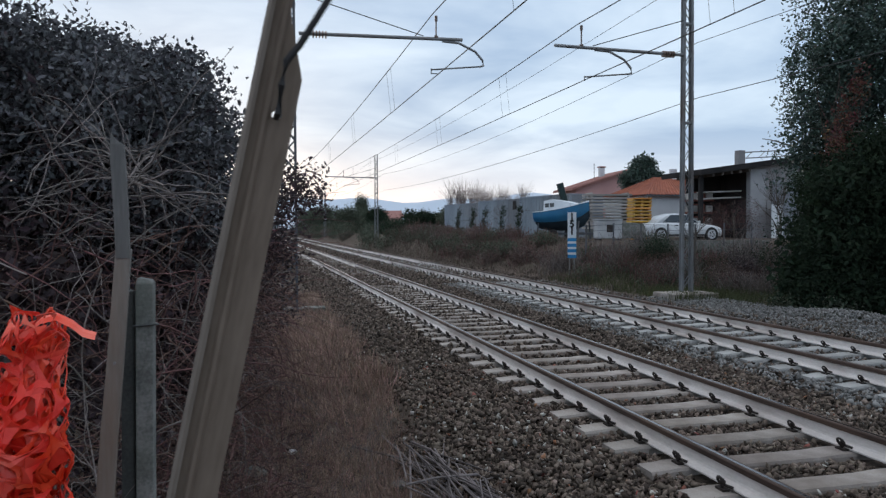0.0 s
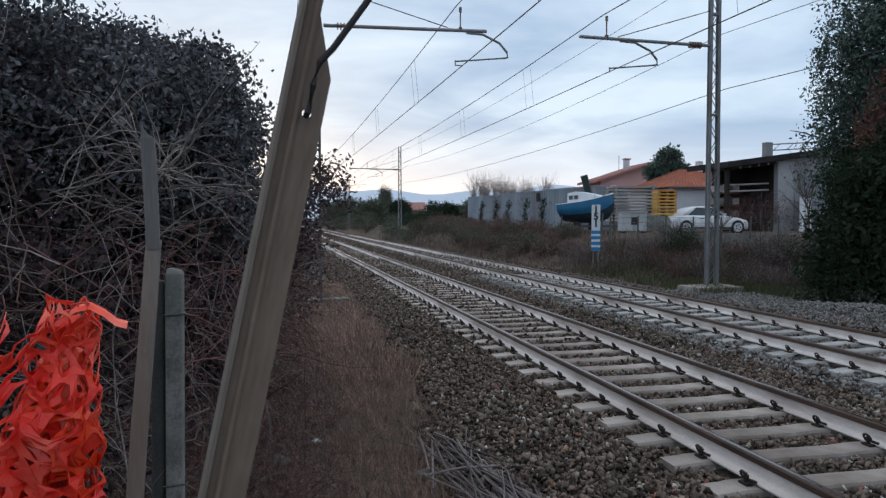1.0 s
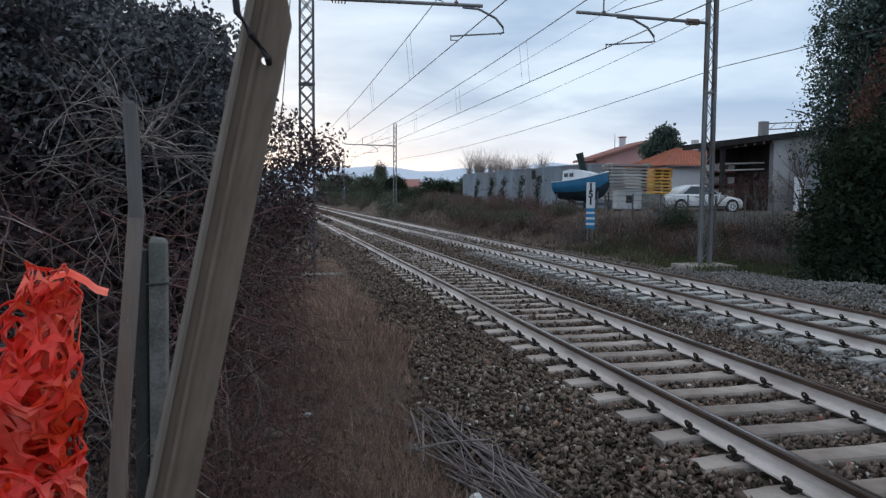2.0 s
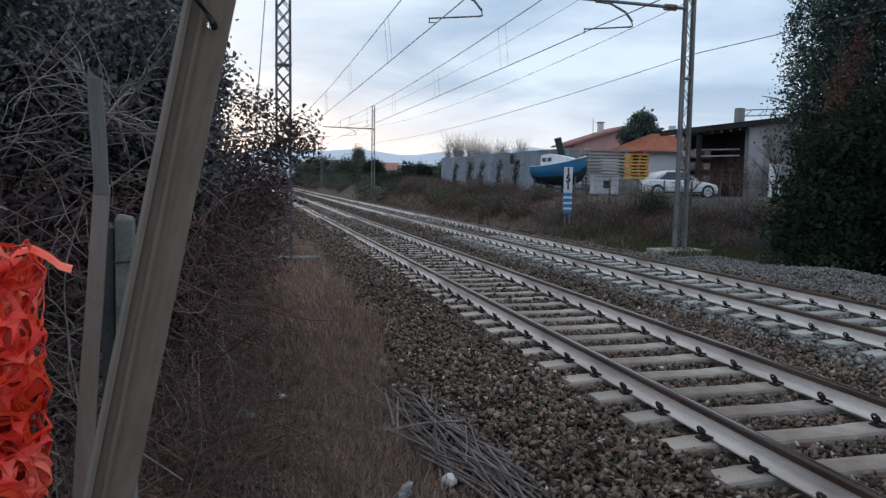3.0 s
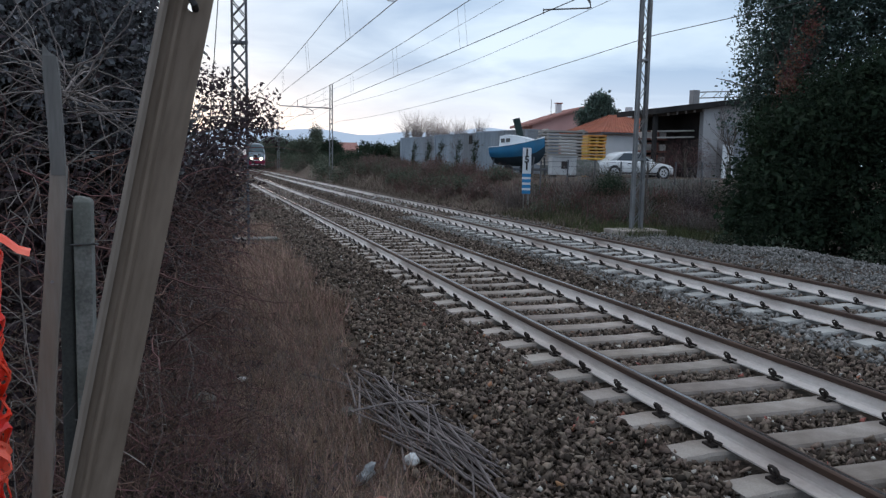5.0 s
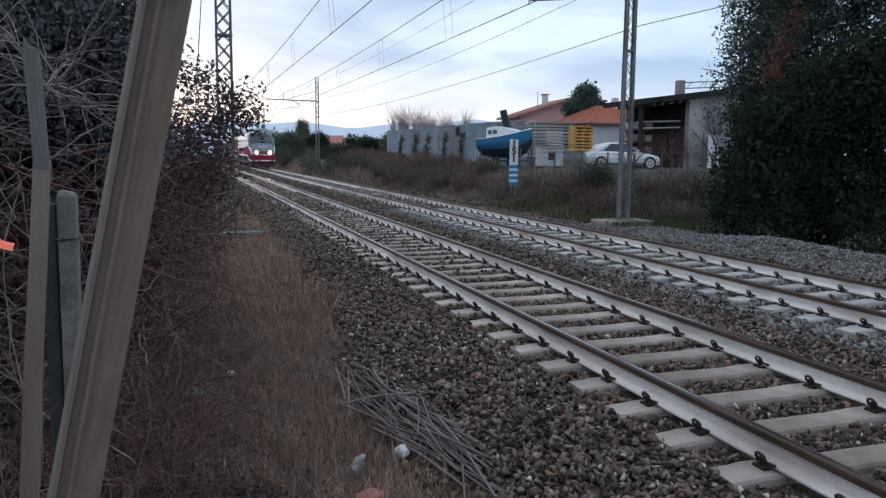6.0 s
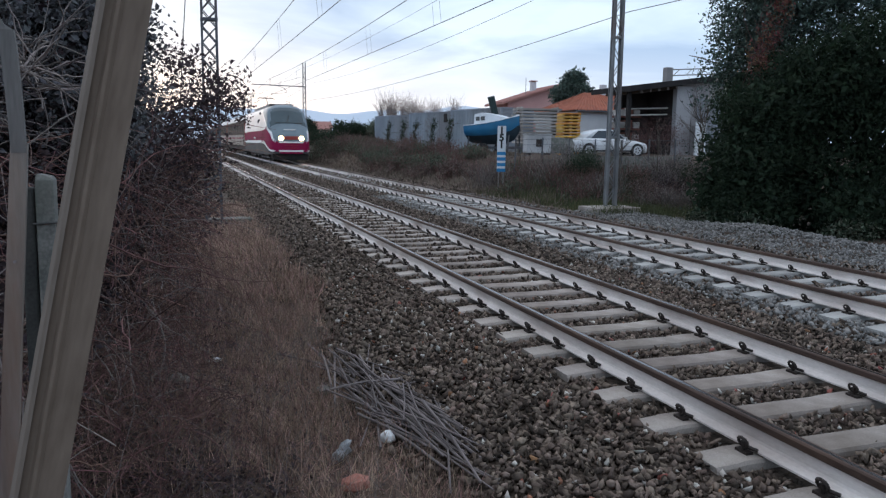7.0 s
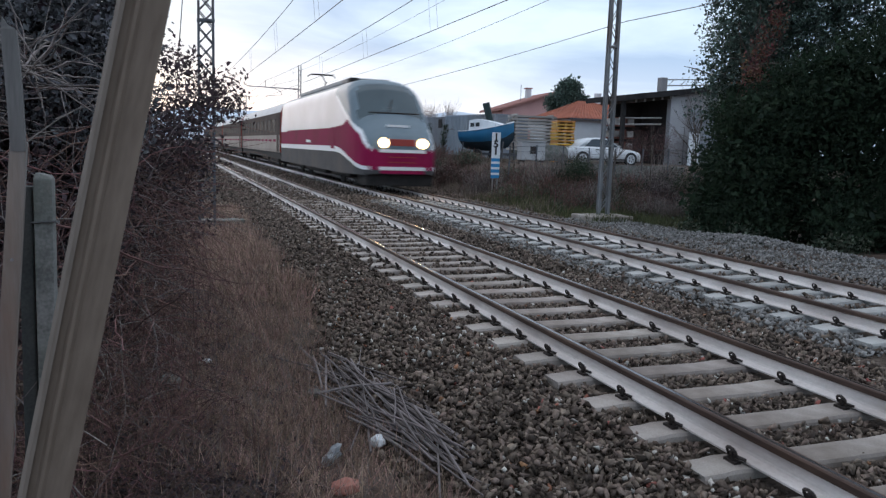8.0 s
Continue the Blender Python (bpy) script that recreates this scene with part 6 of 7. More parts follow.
def parked_car():
    t = thing("parked_car", "white two-door car parked in the yard", "car", pose(16.5, 33.6, 0.98, 0, 0, -2) @ Matrix.Scale(1.14, 4))
    xs = [-1.80, -1.74, -1.5, -1.05, -0.6, -0.1, 0.4, 0.75, 1.2, 1.6, 1.76, 1.80]
    belt = [0.62, 0.70, 0.78, 0.80, 0.80, 0.79, 0.78, 0.76, 0.70, 0.62, 0.55, 0.48]
    half = [0.60, 0.70, 0.78, 0.80, 0.80, 0.80, 0.80, 0.80, 0.78, 0.72, 0.64, 0.55]
    rings = []
    for x, b, h in zip(xs, belt, half):
        rings.append([(x, -h * 0.92, 0.20), (x, -h, 0.35), (x, -h, b - 0.10), (x, -h * 0.90, b), (x, h * 0.90, b), (x, h, b - 0.10), (x, h, 0.35), (x, h * 0.92, 0.20)])
    part("body", Geo().loft(rings), M_CAR, t, smooth=True)
    roof = [(-1.35, 0.80, 0.66), (-0.85, 1.10, 0.58), (-0.35, 1.20, 0.55), (0.15, 1.16, 0.56), (0.75, 0.78, 0.66)]
    g = Geo()
    g.loft([[(x, -w * 1.02 - 0.04 * (1.2 - z), 0.76), (x, -w, z - 0.03), (x, -w * 0.8, z), (x, w * 0.8, z), (x, w, z - 0.03), (x, w * 1.02 + 0.04 * (1.2 - z), 0.76)] for x, z, w in roof])
    part("cabin", g, M_CAR, t, smooth=True)
    for s in (-1, 1):
        g = Geo()
        g.add([(-1.05, s * 0.675, 0.80), (0.60, s * 0.675, 0.80), (0.14, s * 0.605, 1.13), (-0.66, s * 0.605, 1.13)], [(0, 1, 2, 3)])
        part("side_window", g, M_CAR_GLASS, t)
    for xa in (-1.18, 1.18):
        for s in (-1, 1):
            g = Geo()
            g.tube([(xa, s * 0.66, 0.30), (xa, s * 0.815, 0.30)], 0.30, 22)
            w = part("wheel", g, M_TYRE, t)
            g = Geo()
            g.tube([(xa, s * 0.80, 0.30), (xa, s * 0.825, 0.30)], 0.195, 18)
            part("rim", g, M_RIM, w)
            for k in range(5):
                c, q = math.cos(k * 1.2566), math.sin(k * 1.2566)
                g = Geo()
                g.tube([(xa + 0.10 * c, s * 0.829, 0.30 + 0.10 * q), (xa + 0.10 * c, s * 0.834, 0.30 + 0.10 * q)], 0.036, 8)
                part("rim_opening", g, M_TYRE, w)
    part("door_handle", Geo().box(-0.55, -0.40, -0.815, -0.80, 0.66, 0.69), M_INK, t)
    part("mirror", Geo().box(0.48, 0.60, -0.92, -0.78, 0.78, 0.88), M_CAR, t, bevel=0.02)
    part("sill_strip", Geo().box(-0.85, 0.85, -0.815, -0.80, 0.24, 0.30), M_INK, t)


def boat():
    t = thing("motor_boat", "small blue and white boat laid up on a stand", "boat", pose(11.72, 36.3, 1.52, 0, -3, -50))
    st = [(-1.45, 0.86, 0.15, 1.05), (-0.9, 0.94, 0.05, 1.05), (-0.1, 0.93, 0.0, 1.10), (0.6, 0.76, 0.02, 1.20), (1.05, 0.44, 0.2, 1.32), (1.35, 0.03, 0.6, 1.42)]
    for nm, lo, hi, m in (("bottom", 0.0, 0.42, M_BOAT_DARK), ("topside", 0.42, 1.0, M_BOAT_BLUE)):
        g = Geo()
        for s in (-1, 1):
            rings = []
            for x, w, kz, dz in st:
                row = []
                for k in range(5):
                    u = lo + (hi - lo) * k / 4
                    row.append((x, s * w * min(1, u * 1.6) ** 0.6 if u > 0 else 0, kz + (dz - kz) * u))
                rings.append(row)
            g.loft(rings, cap=False, closed=False)
        part(nm, g, m, t, smooth=True)
    g = Geo()
    g.loft([[(x, -w * 0.98, dz), (x, 0, dz + 0.05), (x, w * 0.98, dz), (x, 0, dz - 0.02)] for x, w, kz, dz in st])
    part("deck", g, M_BOAT_WHITE, t)
    g = Geo()
    g.add([(-1.45, s * 0.86 * min(1, u * 1.6) ** 0.6 if u > 0 else 0, 0.15 + 0.90 * u) for s in (-1, 1) for u in (0, 0.25, 0.5, 0.75, 1.0)], [(0, 1, 6, 5), (1, 2, 7, 6), (2, 3, 8, 7), (3, 4, 9, 8)])
    part("transom", g, M_BOAT_BLUE, t)
    g = Geo()
    g.loft([[(x, -w, 1.05), (x, -w * 0.85, z), (x, w * 0.85, z), (x, w, 1.05)] for x, w, z in ((-0.95, 0.62, 1.58), (-0.5, 0.66, 1.64), (0.15, 0.6, 1.5), (0.95, 0.44, 1.26))])
    c = part("cabin", g, M_BOAT_WHITE, t)
    for x in (-0.72, -0.42):
        part("cabin_window", Geo().box(x - 0.10, x + 0.10, -0.66, -0.56, 1.24, 1.44), M_CAR_GLASS, c)
    part("rubbing_strake", Geo().tube([(x, -w - 0.01, dz - 0.02) for x, w, kz, dz in st], 0.022, 6), M_BOAT_WHITE, t)
    g = Geo()
    g.tube([(0.6, -0.6, 1.18), (0.6, -0.6, 1.5), (1.3, -0.03, 1.68), (0.6, 0.6, 1.5), (0.6, 0.6, 1.18)], 0.014, 5)
    part("bow_rail", g, M_GALV, t)
    s = thing("boat_stand", "dark steel boat trailer under the hull", "trailer", pose(11.72, 36.3, YARD, 0, 0, -50))
    for x in (-1.3, 1.0):
        part("cross_beam", Geo().box(x - 0.05, x + 0.05, -0.8, 0.8, 0.28, 0.38), M_MAST_DARK, s)
        for q in (-1, 1):
            part("support", Geo().tube([(x, q * 0.7, 0.36), (x, q * 0.6, 0.95)], 0.04, 6), M_MAST_DARK, s)
            part("leg", Geo().tube([(x, q * 0.7, 0.28), (x, q * 0.75, 0.0)], 0.05, 6), M_MAST_DARK, s)
    part("drawbar", Geo().box(-1.5, 2.0, -0.06, 0.06, 0.25, 0.36), M_MAST_DARK, s)
    for q in (-1, 1):
        part("trailer_wheel", Geo().tube([(-0.3, q * 0.85, 0.27), (-0.3, q * 1.0, 0.27)], 0.27, 16), M_TYRE, s)


def containers():
    """Corrugated steel boxes in a row that runs slantwise away from the line."""
    a, b = Vector((11.75, 62.0, 0)), Vector((15.1, 43.0, 0))
    d = (b - a).normalized()
    yaw = math.degrees(math.atan2(d.y, d.x))
    for i in range(3):
        t = thing("storage_container", "weathered grey corrugated steel storage container", "container", pose(*(a + d * (i * 6.35)).xy, YARD, 0, 0, yaw), "storage containers")
        Lc, H, D = 6.2, 2.55 + 0.08 * i, 2.4
        for wall, y in (("front_wall", 0.0), ("back_wall", D)):
            pts, x = [], 0.0
            while x < Lc - 0.1:
                pts += [(x, 0), (x + 0.14, 0), (x + 0.18, 0.045), (x + 0.32, 0.045), (x + 0.36, 0)]
                x += 0.36
            pts = [(min(px, Lc), py) for px, py in pts]
            g = Geo()
            g.loft([[(px, y - py, z) for px, py in pts] for z in (0.1, H - 0.06)], cap=False, closed=False)
            part(wall, g, M_PANEL, t)
        for x in (0.0, Lc):
            part("end_wall", Geo().box(x - 0.03, x + 0.03, 0, D, 0.1, H - 0.06), M_PANEL, t)
        part("roof", Geo().box(-0.05, Lc + 0.05, -0.06, D + 0.06, H - 0.06, H + 0.02), M_PANEL, t)
        part("base_rail", Geo().box(0, Lc, -0.04, D, 0.0, 0.12), M_PANEL, t)
        for x in (0.03, Lc - 0.03):
            part("corner_post", Geo().box(x - 0.08, x + 0.08, -0.07, 0.05, 0.0, H), M_PANEL, t)
        if i == 1:
            part("vent", Geo().box(5.4, 5.8, -0.10, -0.05, 1.9, 2.5), M_DARK, t, "small dark window opening")


def stacks():
    t = thing("plank_stack", "stack of weathered grey scaffold planks with spacers", "planks", pose(13.75, 38.0, YARD, 0, 0, -8))
    for i in range(11):
        z = 0.55 + i * 0.18
        for k in range(3):
            part("plank", Geo().box(random.uniform(-0.15, 0.0), 2.45 + random.uniform(-0.15, 0.15), k * 0.36, k * 0.36 + 0.32, z, z + 0.10), M_PLANK, t)
        for x in (0.15, 2.2):
            part("spacer", Geo().box(x, x + 0.08, 0.0, 1.05, z + 0.10, z + 0.18), M_PLANK, t)
    for x in (0.1, 1.2, 2.25):
        part("bearer", Geo().box(x, x + 0.15, 0, 1.05, 0.0, 0.55), M_CONCRETE, t)
    t = thing("pallet_stack", "tall stack of yellow formwork frames and pallets", "pallets", pose(14.28, 34.0, YARD, 0, 0, -10))
    for i in range(13):
        z = i * 0.163
        x = random.uniform(-0.03, 0.03)
        part("board", Geo().box(x, 0.95 + x, 0, 1.0, z + 0.06, z + 0.14), M_PALLET, t)
        for q in (0.0, 0.41, 0.82):
            part("block", Geo().box(q + x, q + 0.13 + x, 0.06, 0.94, z, z + 0.06), M_PALLET, t)
    t = thing("storage_tank", "pale grey box-shaped tank with a dark hatch beside the planks", "tank", pose(11.45, 32.0, YARD, 0, 0, -12))
    part("casing", Geo().box(0.0, 1.15, 0, 0.9, 0.10, 0.95), M_TANK, t, bevel=0.05)
    part("side_casing", Geo().loft([[(x, 0.05, 0.10), (x, 0.0, 0.45 * k), (x, 0.12, 0.82 * k), (x, 0.8, 0.84 * k), (x, 0.9, 0.10)] for x, k in ((1.16, 1.0), (1.7, 1.02), (2.15, 0.96), (2.25, 0.8))]), M_CONCRETE, t, "greyer weathered half")
    part("lid", Geo().box(-0.03, 1.18, -0.03, 0.93, 0.95, 1.0), M_TANK, t, bevel=0.015)
    part("hatch", Geo().box(0.42, 0.74, -0.02, 0.0, 0.40, 0.74), M_DARK, t, "small dark hatch")
    for x in (0.05, 0.98, 2.0):
        part("foot", Geo().box(x, x + 0.15, 0.05, 0.85, 0.0, 0.10), M_DARK, t)
    t = thing("leaning_pole", "thick dark green pole leaning behind the boat", "pole", pose(12.75, 37.6, YARD, 0, -16, 0))
    part("shaft", Geo().tube([(0, 0, 0), (0, 0, 3.1)], [0.16, 0.19], 10), M_MAST_GREEN, t)
    t = thing("leaning_board", "white board leaning against the shed", "board", pose(23.65, 35.4, YARD, -4, 3, 0))
    part("sheet", Geo().box(-0.35, 0.35, 0, 0.05, 0, 1.85), M_CAR, t)
    t = thing("low_wall", "low pale concrete block wall below the parked car", "wall", pose(12.6, 29.0, 0.28, 0, 0, -10))
    for k in range(2):
        for i in range(8):
            part("block", Geo().box(i * 0.62 + 0.2 * k, i * 0.62 + 0.6 + 0.2 * k, 0, 0.3, k * 0.36 + 0.1, k * 0.36 + 0.45), M_CONCRETE, t, bevel=0.012)


M_MAST_GREEN = mat("dark_green_canvas", (0.012, 0.028, 0.028), (0.03, 0.05, 0.05), 3, 0.8, 0, 0.2)


def roof_tiles(g, quad, nu, nv, lift=0.05):
    """Rows of humped tile strips over a four-cornered slope (eave a, b; ridge d, c)."""
    a, b, c, d = [Vector(p) for p in quad]
    nrm = (b - a).cross(d - a).normalized()
    if nrm.z < 0:
        nrm = -nrm
    for i in range(nu):
        u0, u1 = i / nu, (i + 0.72) / nu
        rows = []
        for j in range(nv + 1):
            v = j / nv
            p, q = a.lerp(b, u0).lerp(d.lerp(c, u0), v), a.lerp(b, u1).lerp(d.lerp(c, u1), v)
            rows.append([p, p.lerp(q, 0.3) + nrm * lift, p.lerp(q, 0.7) + nrm * lift, q])
        g.loft(rows, cap=False, closed=False)


def gable_house():
    t = thing("pink_house", "two-storey pink rendered house with a faded tiled gable roof", "house", pose(33.0, 70.5, YARD, 0, 0, -7))
    W, D, H, R = 5.4, 6.0, 4.75, 6.35
    g = Geo()
    g.loft([[(-W, y, 0), (W, y, 0), (W, y, H), (0, y, R - 0.15), (-W, y, H)] for y in (0, D)])
    part("wall", g, M_PINK, t)
    for s in (-1, 1):
        g = Geo()
        g.loft([[(s * (W + 0.6), y, H - 0.38), (s * (W + 0.6), y, H - 0.20), (0, y, R + 0.14), (0, y, R - 0.02)] for y in (-0.6, D + 0.6)])
        r_ = part("roof", g, M_TILE_PINK, t)
        g = Geo()
        roof_tiles(g, [(s * (W + 0.6), -0.6, H - 0.19), (s * (W + 0.6), D + 0.6, H - 0.19), (0, D + 0.6, R + 0.15), (0, -0.6, R + 0.15)], 34, 3)
        tagged(part("tile_field", g, M_TILE_PINK, r_), kind="stuff")
    c = part("chimney", Geo().box(-1.9, -1.4, 3.0, 3.6, R - 1.2, R + 0.55), M_WHITEWASH, t)
    part("chimney_cap", Geo().box(-2.0, -1.3, 2.9, 3.7, R + 0.6, R + 0.7), M_TILE_PINK, c)
    for x, z in ((1.2, 3.1), (-2.6, 2.6), (2.9, 1.0)):
        w = part("window", Geo().box(x - 0.6, x + 0.6, -0.06, 0.02, z, z + 1.3), M_WHITEWASH, t, "white shuttered window")
        part("shutter", Geo().box(x - 0.5, x + 0.5, -0.09, -0.06, z + 0.08, z + 1.2), M_WHITEWASH, w)
    part("aerial", Geo().tube([(-3.2, 1.0, H + 0.5), (-3.2, 1.0, H + 2.4)], 0.03, 5), M_MAST_DARK, t)


def low_house():
    t = thing("low_house", "low whitewashed house with an orange-red tiled hip roof", "house", pose(22.7, 48.0, YARD))
    part("wall", Geo().box(0.3, 9.0, 0.3, 7.0, 0, 2.95), M_WHITEWASH, t)
    e, r1, r2, zr = 2.92, (2.6, 3.6), (6.8, 3.6), 4.35
    quads = [[(0, 0, e), (9.4, 0, e), (*r2, zr), (*r1, zr)], [(9.4, 0, e), (9.4, 7.3, e), (*r2, zr), (*r2, zr)], [(9.4, 7.3, e), (0, 7.3, e), (*r1, zr), (*r2, zr)], [(0, 7.3, e), (0, 0, e), (*r1, zr), (*r1, zr)]]
    g = Geo()
    for q in quads:
        g.add(q, [(0, 1, 2, 3)])
    g.add([(0, 0, e - 0.05), (9.4, 0, e - 0.05), (9.4, 7.3, e - 0.05), (0, 7.3, e - 0.05)], [(0, 1, 2, 3)])
    r_ = part("roof", g, M_TILE, t)
    g = Geo()
    for q, n in zip(quads, (34, 26, 34, 26)):
        roof_tiles(g, q, n, 3, 0.06)
    tagged(part("tile_field", g, M_TILE, r_), kind="stuff")
    part("gutter", Geo().box(-0.05, 9.45, -0.06, 0.0, e - 0.10, e), M_MAST_DARK, t)
    part("door", Geo().box(4.0, 5.0, 0.26, 0.31, 0, 2.1), M_RUSTY, t)
    part("flue", Geo().box(3.9, 4.3, 3.2, 3.6, 3.8, 5.0), M_WHITEWASH, t)


def work_shed():
    t = thing("work_shed", "grey concrete shed with a dark flat roof and open bay", "shed", pose(18.6, 36.0, YARD + 0.0))
    roof = lambda x: 3.62 + 0.135 * x
    g = Geo()
    g.loft([[(x, -0.5, roof(x) - 0.30), (x, -0.5, roof(x)), (x, 3.6, roof(x)), (x, 3.6, roof(x) - 0.30)] for x in (0.45, 4.0, 9.0, 14.0)])
    part("roof", g, M_SHED_ROOF, t)
    g = Geo()
    g.loft([[(x, 0.0, 0.0), (x, 0.25, 0.0), (x, 0.25, roof(x) - 0.31), (x, 0.0, roof(x) - 0.31)] for x in (4.1, 14.0)])
    part("front_wall", g, M_SHED_WALL, t)
    # back wall, inner wall and thin pillar are painted dark as the bay's shade
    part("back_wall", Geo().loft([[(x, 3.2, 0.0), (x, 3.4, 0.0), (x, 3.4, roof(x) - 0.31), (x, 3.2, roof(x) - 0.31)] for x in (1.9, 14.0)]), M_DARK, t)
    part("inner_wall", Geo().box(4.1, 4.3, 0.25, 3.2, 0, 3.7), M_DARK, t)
    part("corner_pillar", Geo().box(0.7, 0.9, 0.0, 0.2, 0, 3.4), M_SHED_ROOF, t)
    part("corner_pillar", Geo().box(3.75, 4.72, -0.06, 0.3, 0, 3.8), M_PIER, t, "paler whitewashed pier")
    for k in range(5):
        x = 1.2 + 0.55 * k
        part("rafter", Geo().box(x, x + 0.12, -0.4, 3.2, roof(x) - 0.46, roof(x) - 0.31), M_BARK, t)
    for z in (2.15, 2.5):
        part("hung_pole", Geo().tube([(0.9, 0.6, z), (3.7, 0.7, z + 0.12)], 0.05, 6), M_PLANK, t)
    sh = part("roller_shutter", Geo().box(5.1, 7.9, -0.05, 0.0, 0, 3.2), M_SHED_WALL, t, "grey roller shutter")
    for i in range(16):
        part("slat", Geo().box(5.1, 7.9, -0.075, -0.05, 0.02 + i * 0.2, 0.19 + i * 0.2), M_PANEL, sh)
    part("door", Geo().box(4.78, 5.08, -0.05, 0.0, 0, 2.1), M_SHED_WALL, t)
    for i in range(3):
        part("shelf", Geo().box(1.5, 3.0, 2.2, 3.1, 0.7 + i * 0.7, 0.8 + i * 0.7), M_RUSTY, t)
        for k in range(3):
            part("crate", Geo().box(1.55 + k * 0.48, 1.95 + k * 0.48, 2.2, 3.0, 0.8 + i * 0.7, 1.15 + i * 0.7 + 0.1 * (k % 2)), M_RUSTY if k % 2 else M_PLANK, t)
    p = thing("roof_pillar", "concrete pillar stub with a steel truss on the shed's roof", "pillar", pose(22.7, 37.4, YARD + 3.88))
    part("shaft", Geo().box(-0.2, 0.2, -0.2, 0.2, -0.1, 1.05), M_SHED_WALL, p)
    for z in (0.62, 0.95):
        part("truss_chord", Geo().tube([(0.2, 0, z), (5.5, 0, z + 0.35)], 0.035, 6), M_MAST, p)
    for i in range(6):
        part("truss_web", Geo().tube([(0.4 + i * 0.85, 0, 0.65 + 0.055 * i), (0.8 + i * 0.85, 0, 1.0 + 0.055 * i)], 0.02, 5), M_MAST, p)
    b = thing("red_bush", "reddish bare bush in front of the shed's open bay", "bush", pose(0, 0, 0))
    r = np.random.default_rng(77)
    heap("twig_mass", *leaves(5200, [((20.3, 35.0, 2.1), (1.3, 0.7, 1.1)), ((21.6, 35.0, 2.0), (1.0, 0.6, 1.2)), ((19.4, 34.9, 1.8), (0.9, 0.7, 0.8))], 0.06, r, 0.8, 4), M_LEAF_WINE, "", "", "stuff", b)


def yard_fence():
    t = thing("yard_fence", "thin rusty wire fence with slim posts along the yard's edge", "fence", pose(0, 0, 0))
    xs = [(8.2 + 0.95 * i, 26.2 - 0.35 * i) for i in range(8)]
    for x, y in xs:
        part("post", Geo().tube([(x, y, float(ground_z(x, y)) - 0.2), (x + random.uniform(-0.05, 0.05), y, float(ground_z(x, y)) + 1.45)], 0.03, 6), M_MAST_DARK, t)
    for h in (0.4, 0.8, 1.2, 1.4):
        part("strand", Geo().tube([(x, y, float(ground_z(x, y)) + h) for x, y in xs], 0.006, 4), M_MAST_DARK, t)


parked_car()
boat()
containers()
stacks()
gable_house()
low_house()
work_shed()
yard_fence()


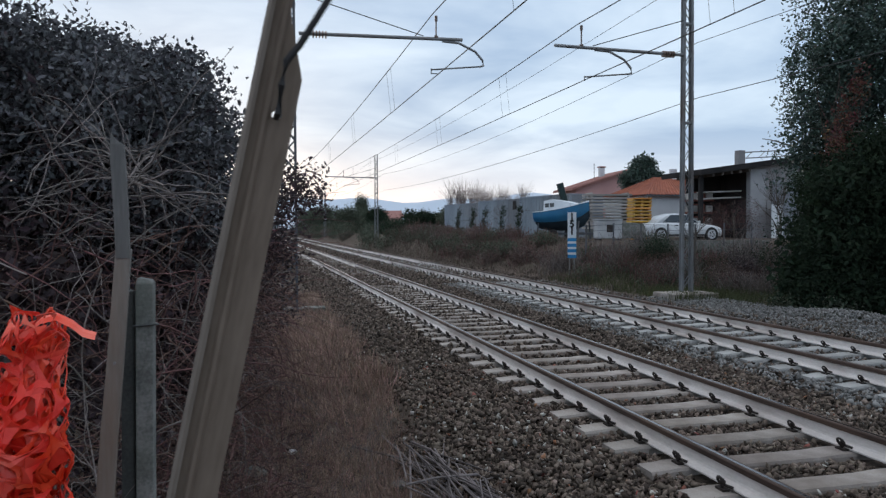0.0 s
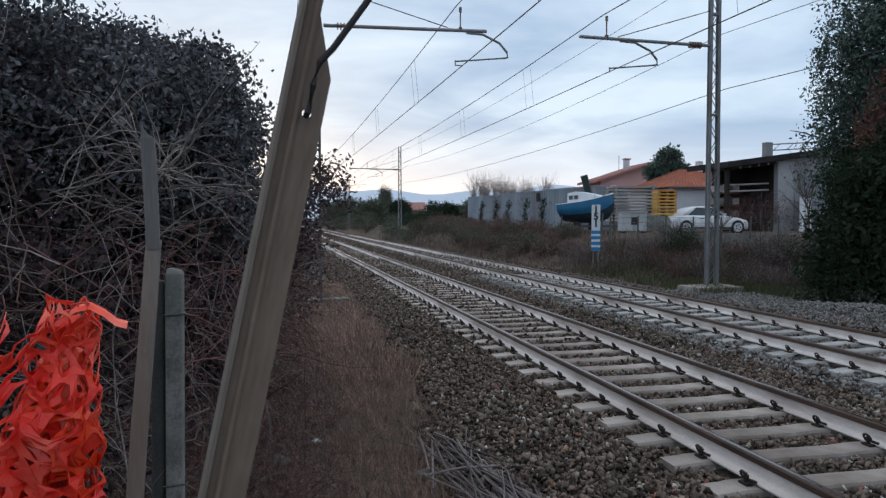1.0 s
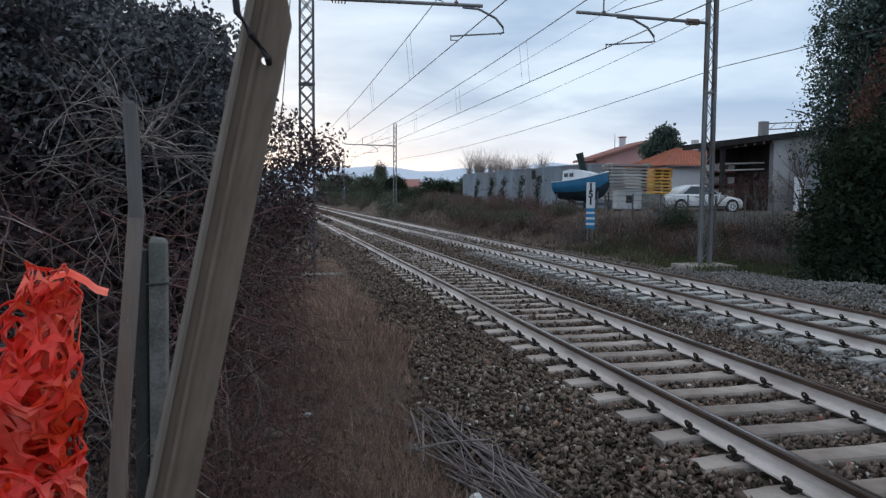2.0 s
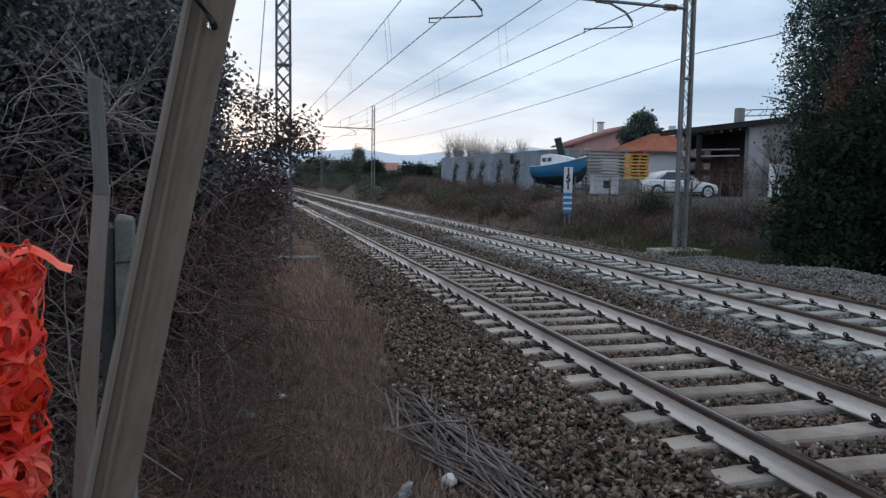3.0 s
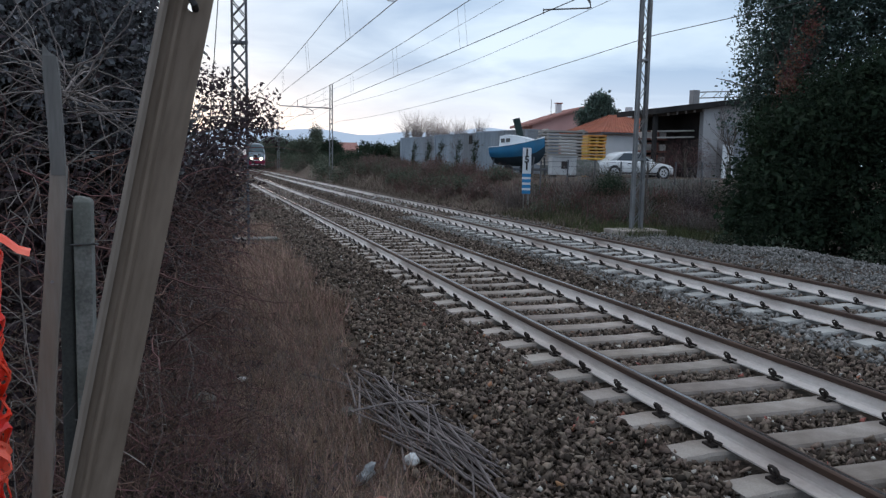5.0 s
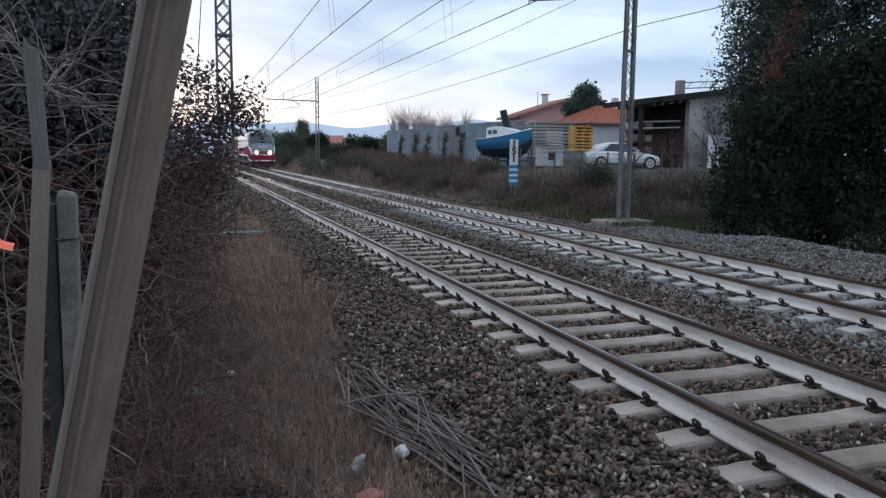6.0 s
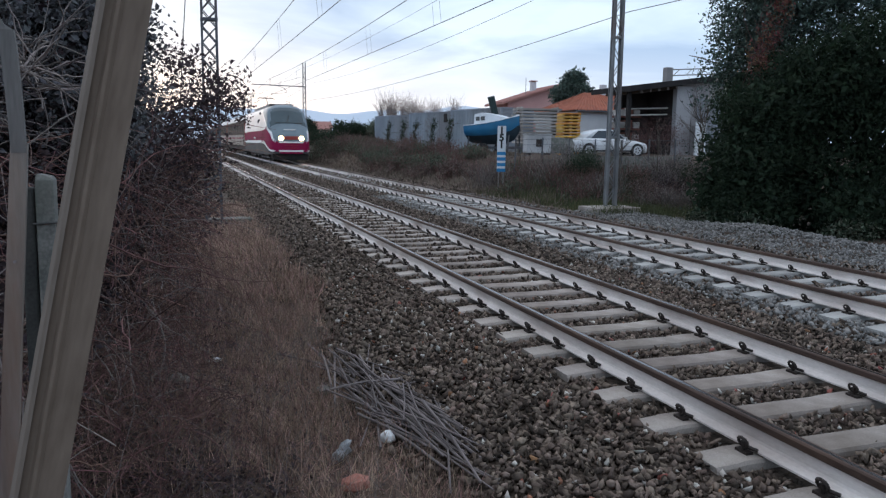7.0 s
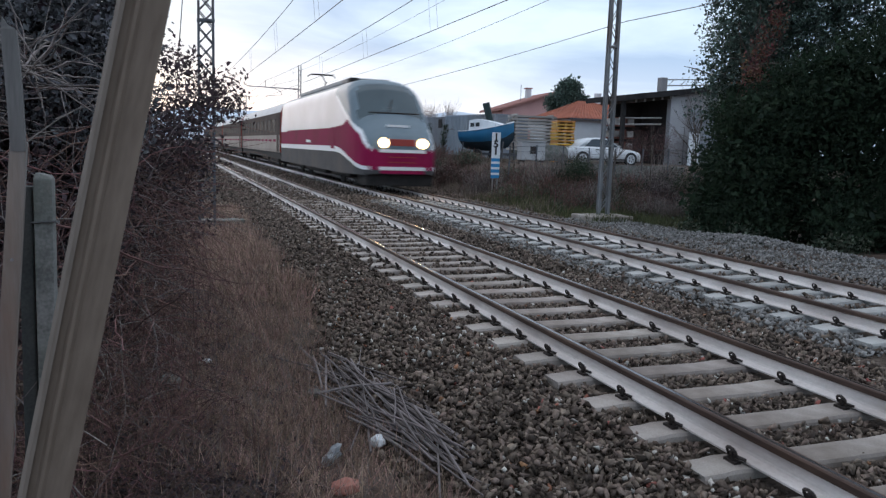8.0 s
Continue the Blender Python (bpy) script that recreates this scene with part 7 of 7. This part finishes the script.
# ---- trees and hills behind ----
def far_trees():
    r = np.random.default_rng(91)
    pine = [((29.0, 60, 6.3), (1.5, 1.4, 1.1)), ((28.0, 60, 5.7), (1.2, 1.2, 0.9)), ((30.2, 60.2, 5.6), (1.2, 1.2, 0.9)), ((29.0, 60, 7.2), (0.95, 0.95, 0.7))]
    leafy_tree("umbrella_pine", "round dark pine behind the low house", (29.0, 60, YARD), 4.6, pine, 9000, 0.2, M_LEAF_GREEN, 93, shell=0.6)
    for i, (x, y, h, w) in enumerate(((17.2, 150, 6.9, 1.9), (14.5, 118, 3.9, 2.4), (22.0, 100, 3.4, 2.2), (19.2, 104, 3.2, 2.0), (31.0, 130, 3.4, 2.6), (27.0, 125, 3.2, 2.4), (12.4, 135, 4.6, 2.6))):
        blobs = [((x + r.normal(0, w * 0.4), y + r.normal(0, 1), YARD + h * (0.45 + 0.3 * r.random())), (w * 0.7, w * 0.7, h * 0.38)) for _ in range(5)]
        leafy_tree("far_tree", "dark evergreen tree far along the line", (x, y, YARD), h * 0.7, blobs, 5200, 0.21, M_LEAF_HEDGE if i % 2 else M_LEAF_OLIVE, 500 + i)
    # a closed belt of dull trees at the end of the line
    for i in range(15):
        u = i / 14
        x, y = 8.4 + 11.5 * u + r.uniform(-0.5, 0.5), 205 - 75 * u + r.uniform(-6, 6)
        h = (5.6 + 2.0 * math.sin(2.6 * u + 0.4) + r.uniform(-0.7, 0.7)) * (1 - 0.45 * u)
        blobs = [((x + r.normal(0, 1.1), y + r.normal(0, 1.5), h * (0.15 + 0.17 * k)), (1.9, 2.0, h * 0.24)) for k in range(5)]
        leafy_tree("belt_tree", "dull olive tree in the belt beyond the line", (x, y, 0.2), h * 0.75, blobs, 2800, 0.25, M_LEAF_OLIVE, 540 + i)
    # hedgerow between the line and the far trees
    for i in range(44):
        y = 62 + i * 3.4
        x = (6.6, 7.6, 9.2)[i % 3] + 0.03 * (y - 60) + r.uniform(-0.6, 1.6)
        z = float(ground_z(x, y))
        e = r.uniform(0.9, 1.5)
        blobs = [((x + r.normal(0, 0.7), y + r.normal(0, 1.2), z + e * 0.5), (e, e * 1.3, e * r.uniform(0.6, 0.95))) for _ in range(3)]
        scrub_bush("hedgerow_bush", "dull olive hedgerow bush far along the line", blobs, 1700, 0.13, (M_LEAF_OLIVE, M_LEAF_HEDGE, M_LEAF_HEDGE)[i % 3], 600 + i, 30)
    for i in range(18):
        y = 95 + i * 8.2
        x = 6.7 + 0.006 * (y - 95) + r.uniform(-0.2, 0.7)
        z, e = float(ground_z(x, y)), r.uniform(0.7, 1.2)
        blobs = [((x + r.normal(0, 0.4), y + r.normal(0, 2.0), z + e * 0.4), (e * 0.8, e * 2.0, e * r.uniform(0.6, 0.9))) for _ in range(3)]
        scrub_bush("verge_bush", "low dull scrub on the verge far along the line", blobs, 1300, 0.15, (M_LEAF_OLIVE, M_LEAF_BROWN)[i % 3 == 0], 660 + i, 20)
    # bare pollarded poplars
    for i in range(15):
        x, y = 24.4 + i * 0.80 + r.uniform(-0.3, 0.3), 110 + r.uniform(-3, 3)
        h = r.uniform(7.2, 8.4)
        q = np.random.default_rng(700 + i)
        v, f = branching(q, np.array([x, y, YARD]), h * 0.62, 0, 0.4, 0.16)
        n = 80
        a = np.array([x, y, YARD]) + np.stack([q.normal(0, 0.10, n), q.normal(0, 0.10, n), q.uniform(h * 0.4, h * 0.62, n)], 1)
        w = np.stack([q.normal(0, 0.36, n), q.normal(0, 0.36, n), np.ones(n)], 1)
        s = stems(wander(a, w, q.uniform(0.25, 0.46, n) * h, q, 6, 0.3), q, np.full(n, 0.015), 0.005)
        v, f = join([(v, f), s])
        ob = heap("bare_poplar", v, f, M_BARE, "bare pale pollarded poplar in a row", "tree", " ")
        ob["kind"], ob["group"] = "", "row of bare poplars"
    # dark saplings before the containers
    for i, (x, y) in enumerate(((10.9, 55), (10.7, 50.5), (11.0, 48.6), (11.4, 46.0), (11.5, 43.2))):
        z = float(ground_z(x, y))
        leafy_tree("slim_cypress", "slim dark leaning sapling before the containers", (x, y, z), 1.8, [((x + 0.05, y, z + 0.9), (0.16, 0.16, 0.75)), ((x + 0.15, y, z + 1.7), (0.15, 0.15, 0.4))], 420, 0.10, M_LEAF_HEDGE, 800 + i, "sapling", 0, 0.9, 0.03)


def far_house():
    t = thing("far_house", "small far red-roofed house among trees", "house", pose(24.0, 165, YARD))
    part("wall", Geo().box(-4, 4, 0, 7, 0, 3.0), M_PINK, t)
    g = Geo()
    g.loft([[(x, -0.4, 2.9), (x, 3.5, 4.6), (x, 7.4, 2.9)] for x in (-4.4, 4.4)])
    part("roof", g, M_TILE_PINK, t)


# the distance haze is put into the hills' pale blue-grey base colour
M_HILL = mat("hills_in_painted_haze", (0.55, 0.63, 0.72), (0.61, 0.68, 0.77), 0.01, 1.0, 0, 0, fine=0.05)


def hills():
    xs = np.linspace(-900, 2200, 90)
    for nm, y, k, seed in (("far_hills", 1500.0, 1.0, 0.0), ("near_hills", 1100.0, 0.55, 4.0)):
        h = k * (52 + 16 * np.sin(xs * 0.004 + seed) + 9 * np.sin(xs * 0.011 + 1 + seed) + 3.5 * np.sin(xs * 0.037 + seed) + 0.012 * (xs - 200))
        rows = [np.stack([xs, np.full_like(xs, y + d), np.maximum(h * q, 0) - 4], 1) for d, q in ((-160, 0.0), (-90, 0.55), (-30, 0.9), (0, 1.0), (40, 0.9), (160, 0))]
        v = np.concatenate(rows)
        n = len(xs)
        i, j = np.meshgrid(np.arange(n - 1), np.arange(len(rows) - 1))
        a = (j * n + i).ravel()
        heap(nm, v, np.stack([a, a + 1, a + 1 + n, a + n], 1), M_HILL, "hills on the horizon, haze painted in as pale blue-grey", "hills", "structure")


far_trees()
far_house()
hills()

track(T1, 0, M_SLEEPER, "railway track with limewashed rails on concrete sleepers", -7.4, 210, 72, ME_TOP)
track(T2, RISE, M_SLEEPER_PALE, "railway track with limewashed rails on pale concrete sleepers", -7.7, 210, 76, ME_TOP_DULL)

motions()
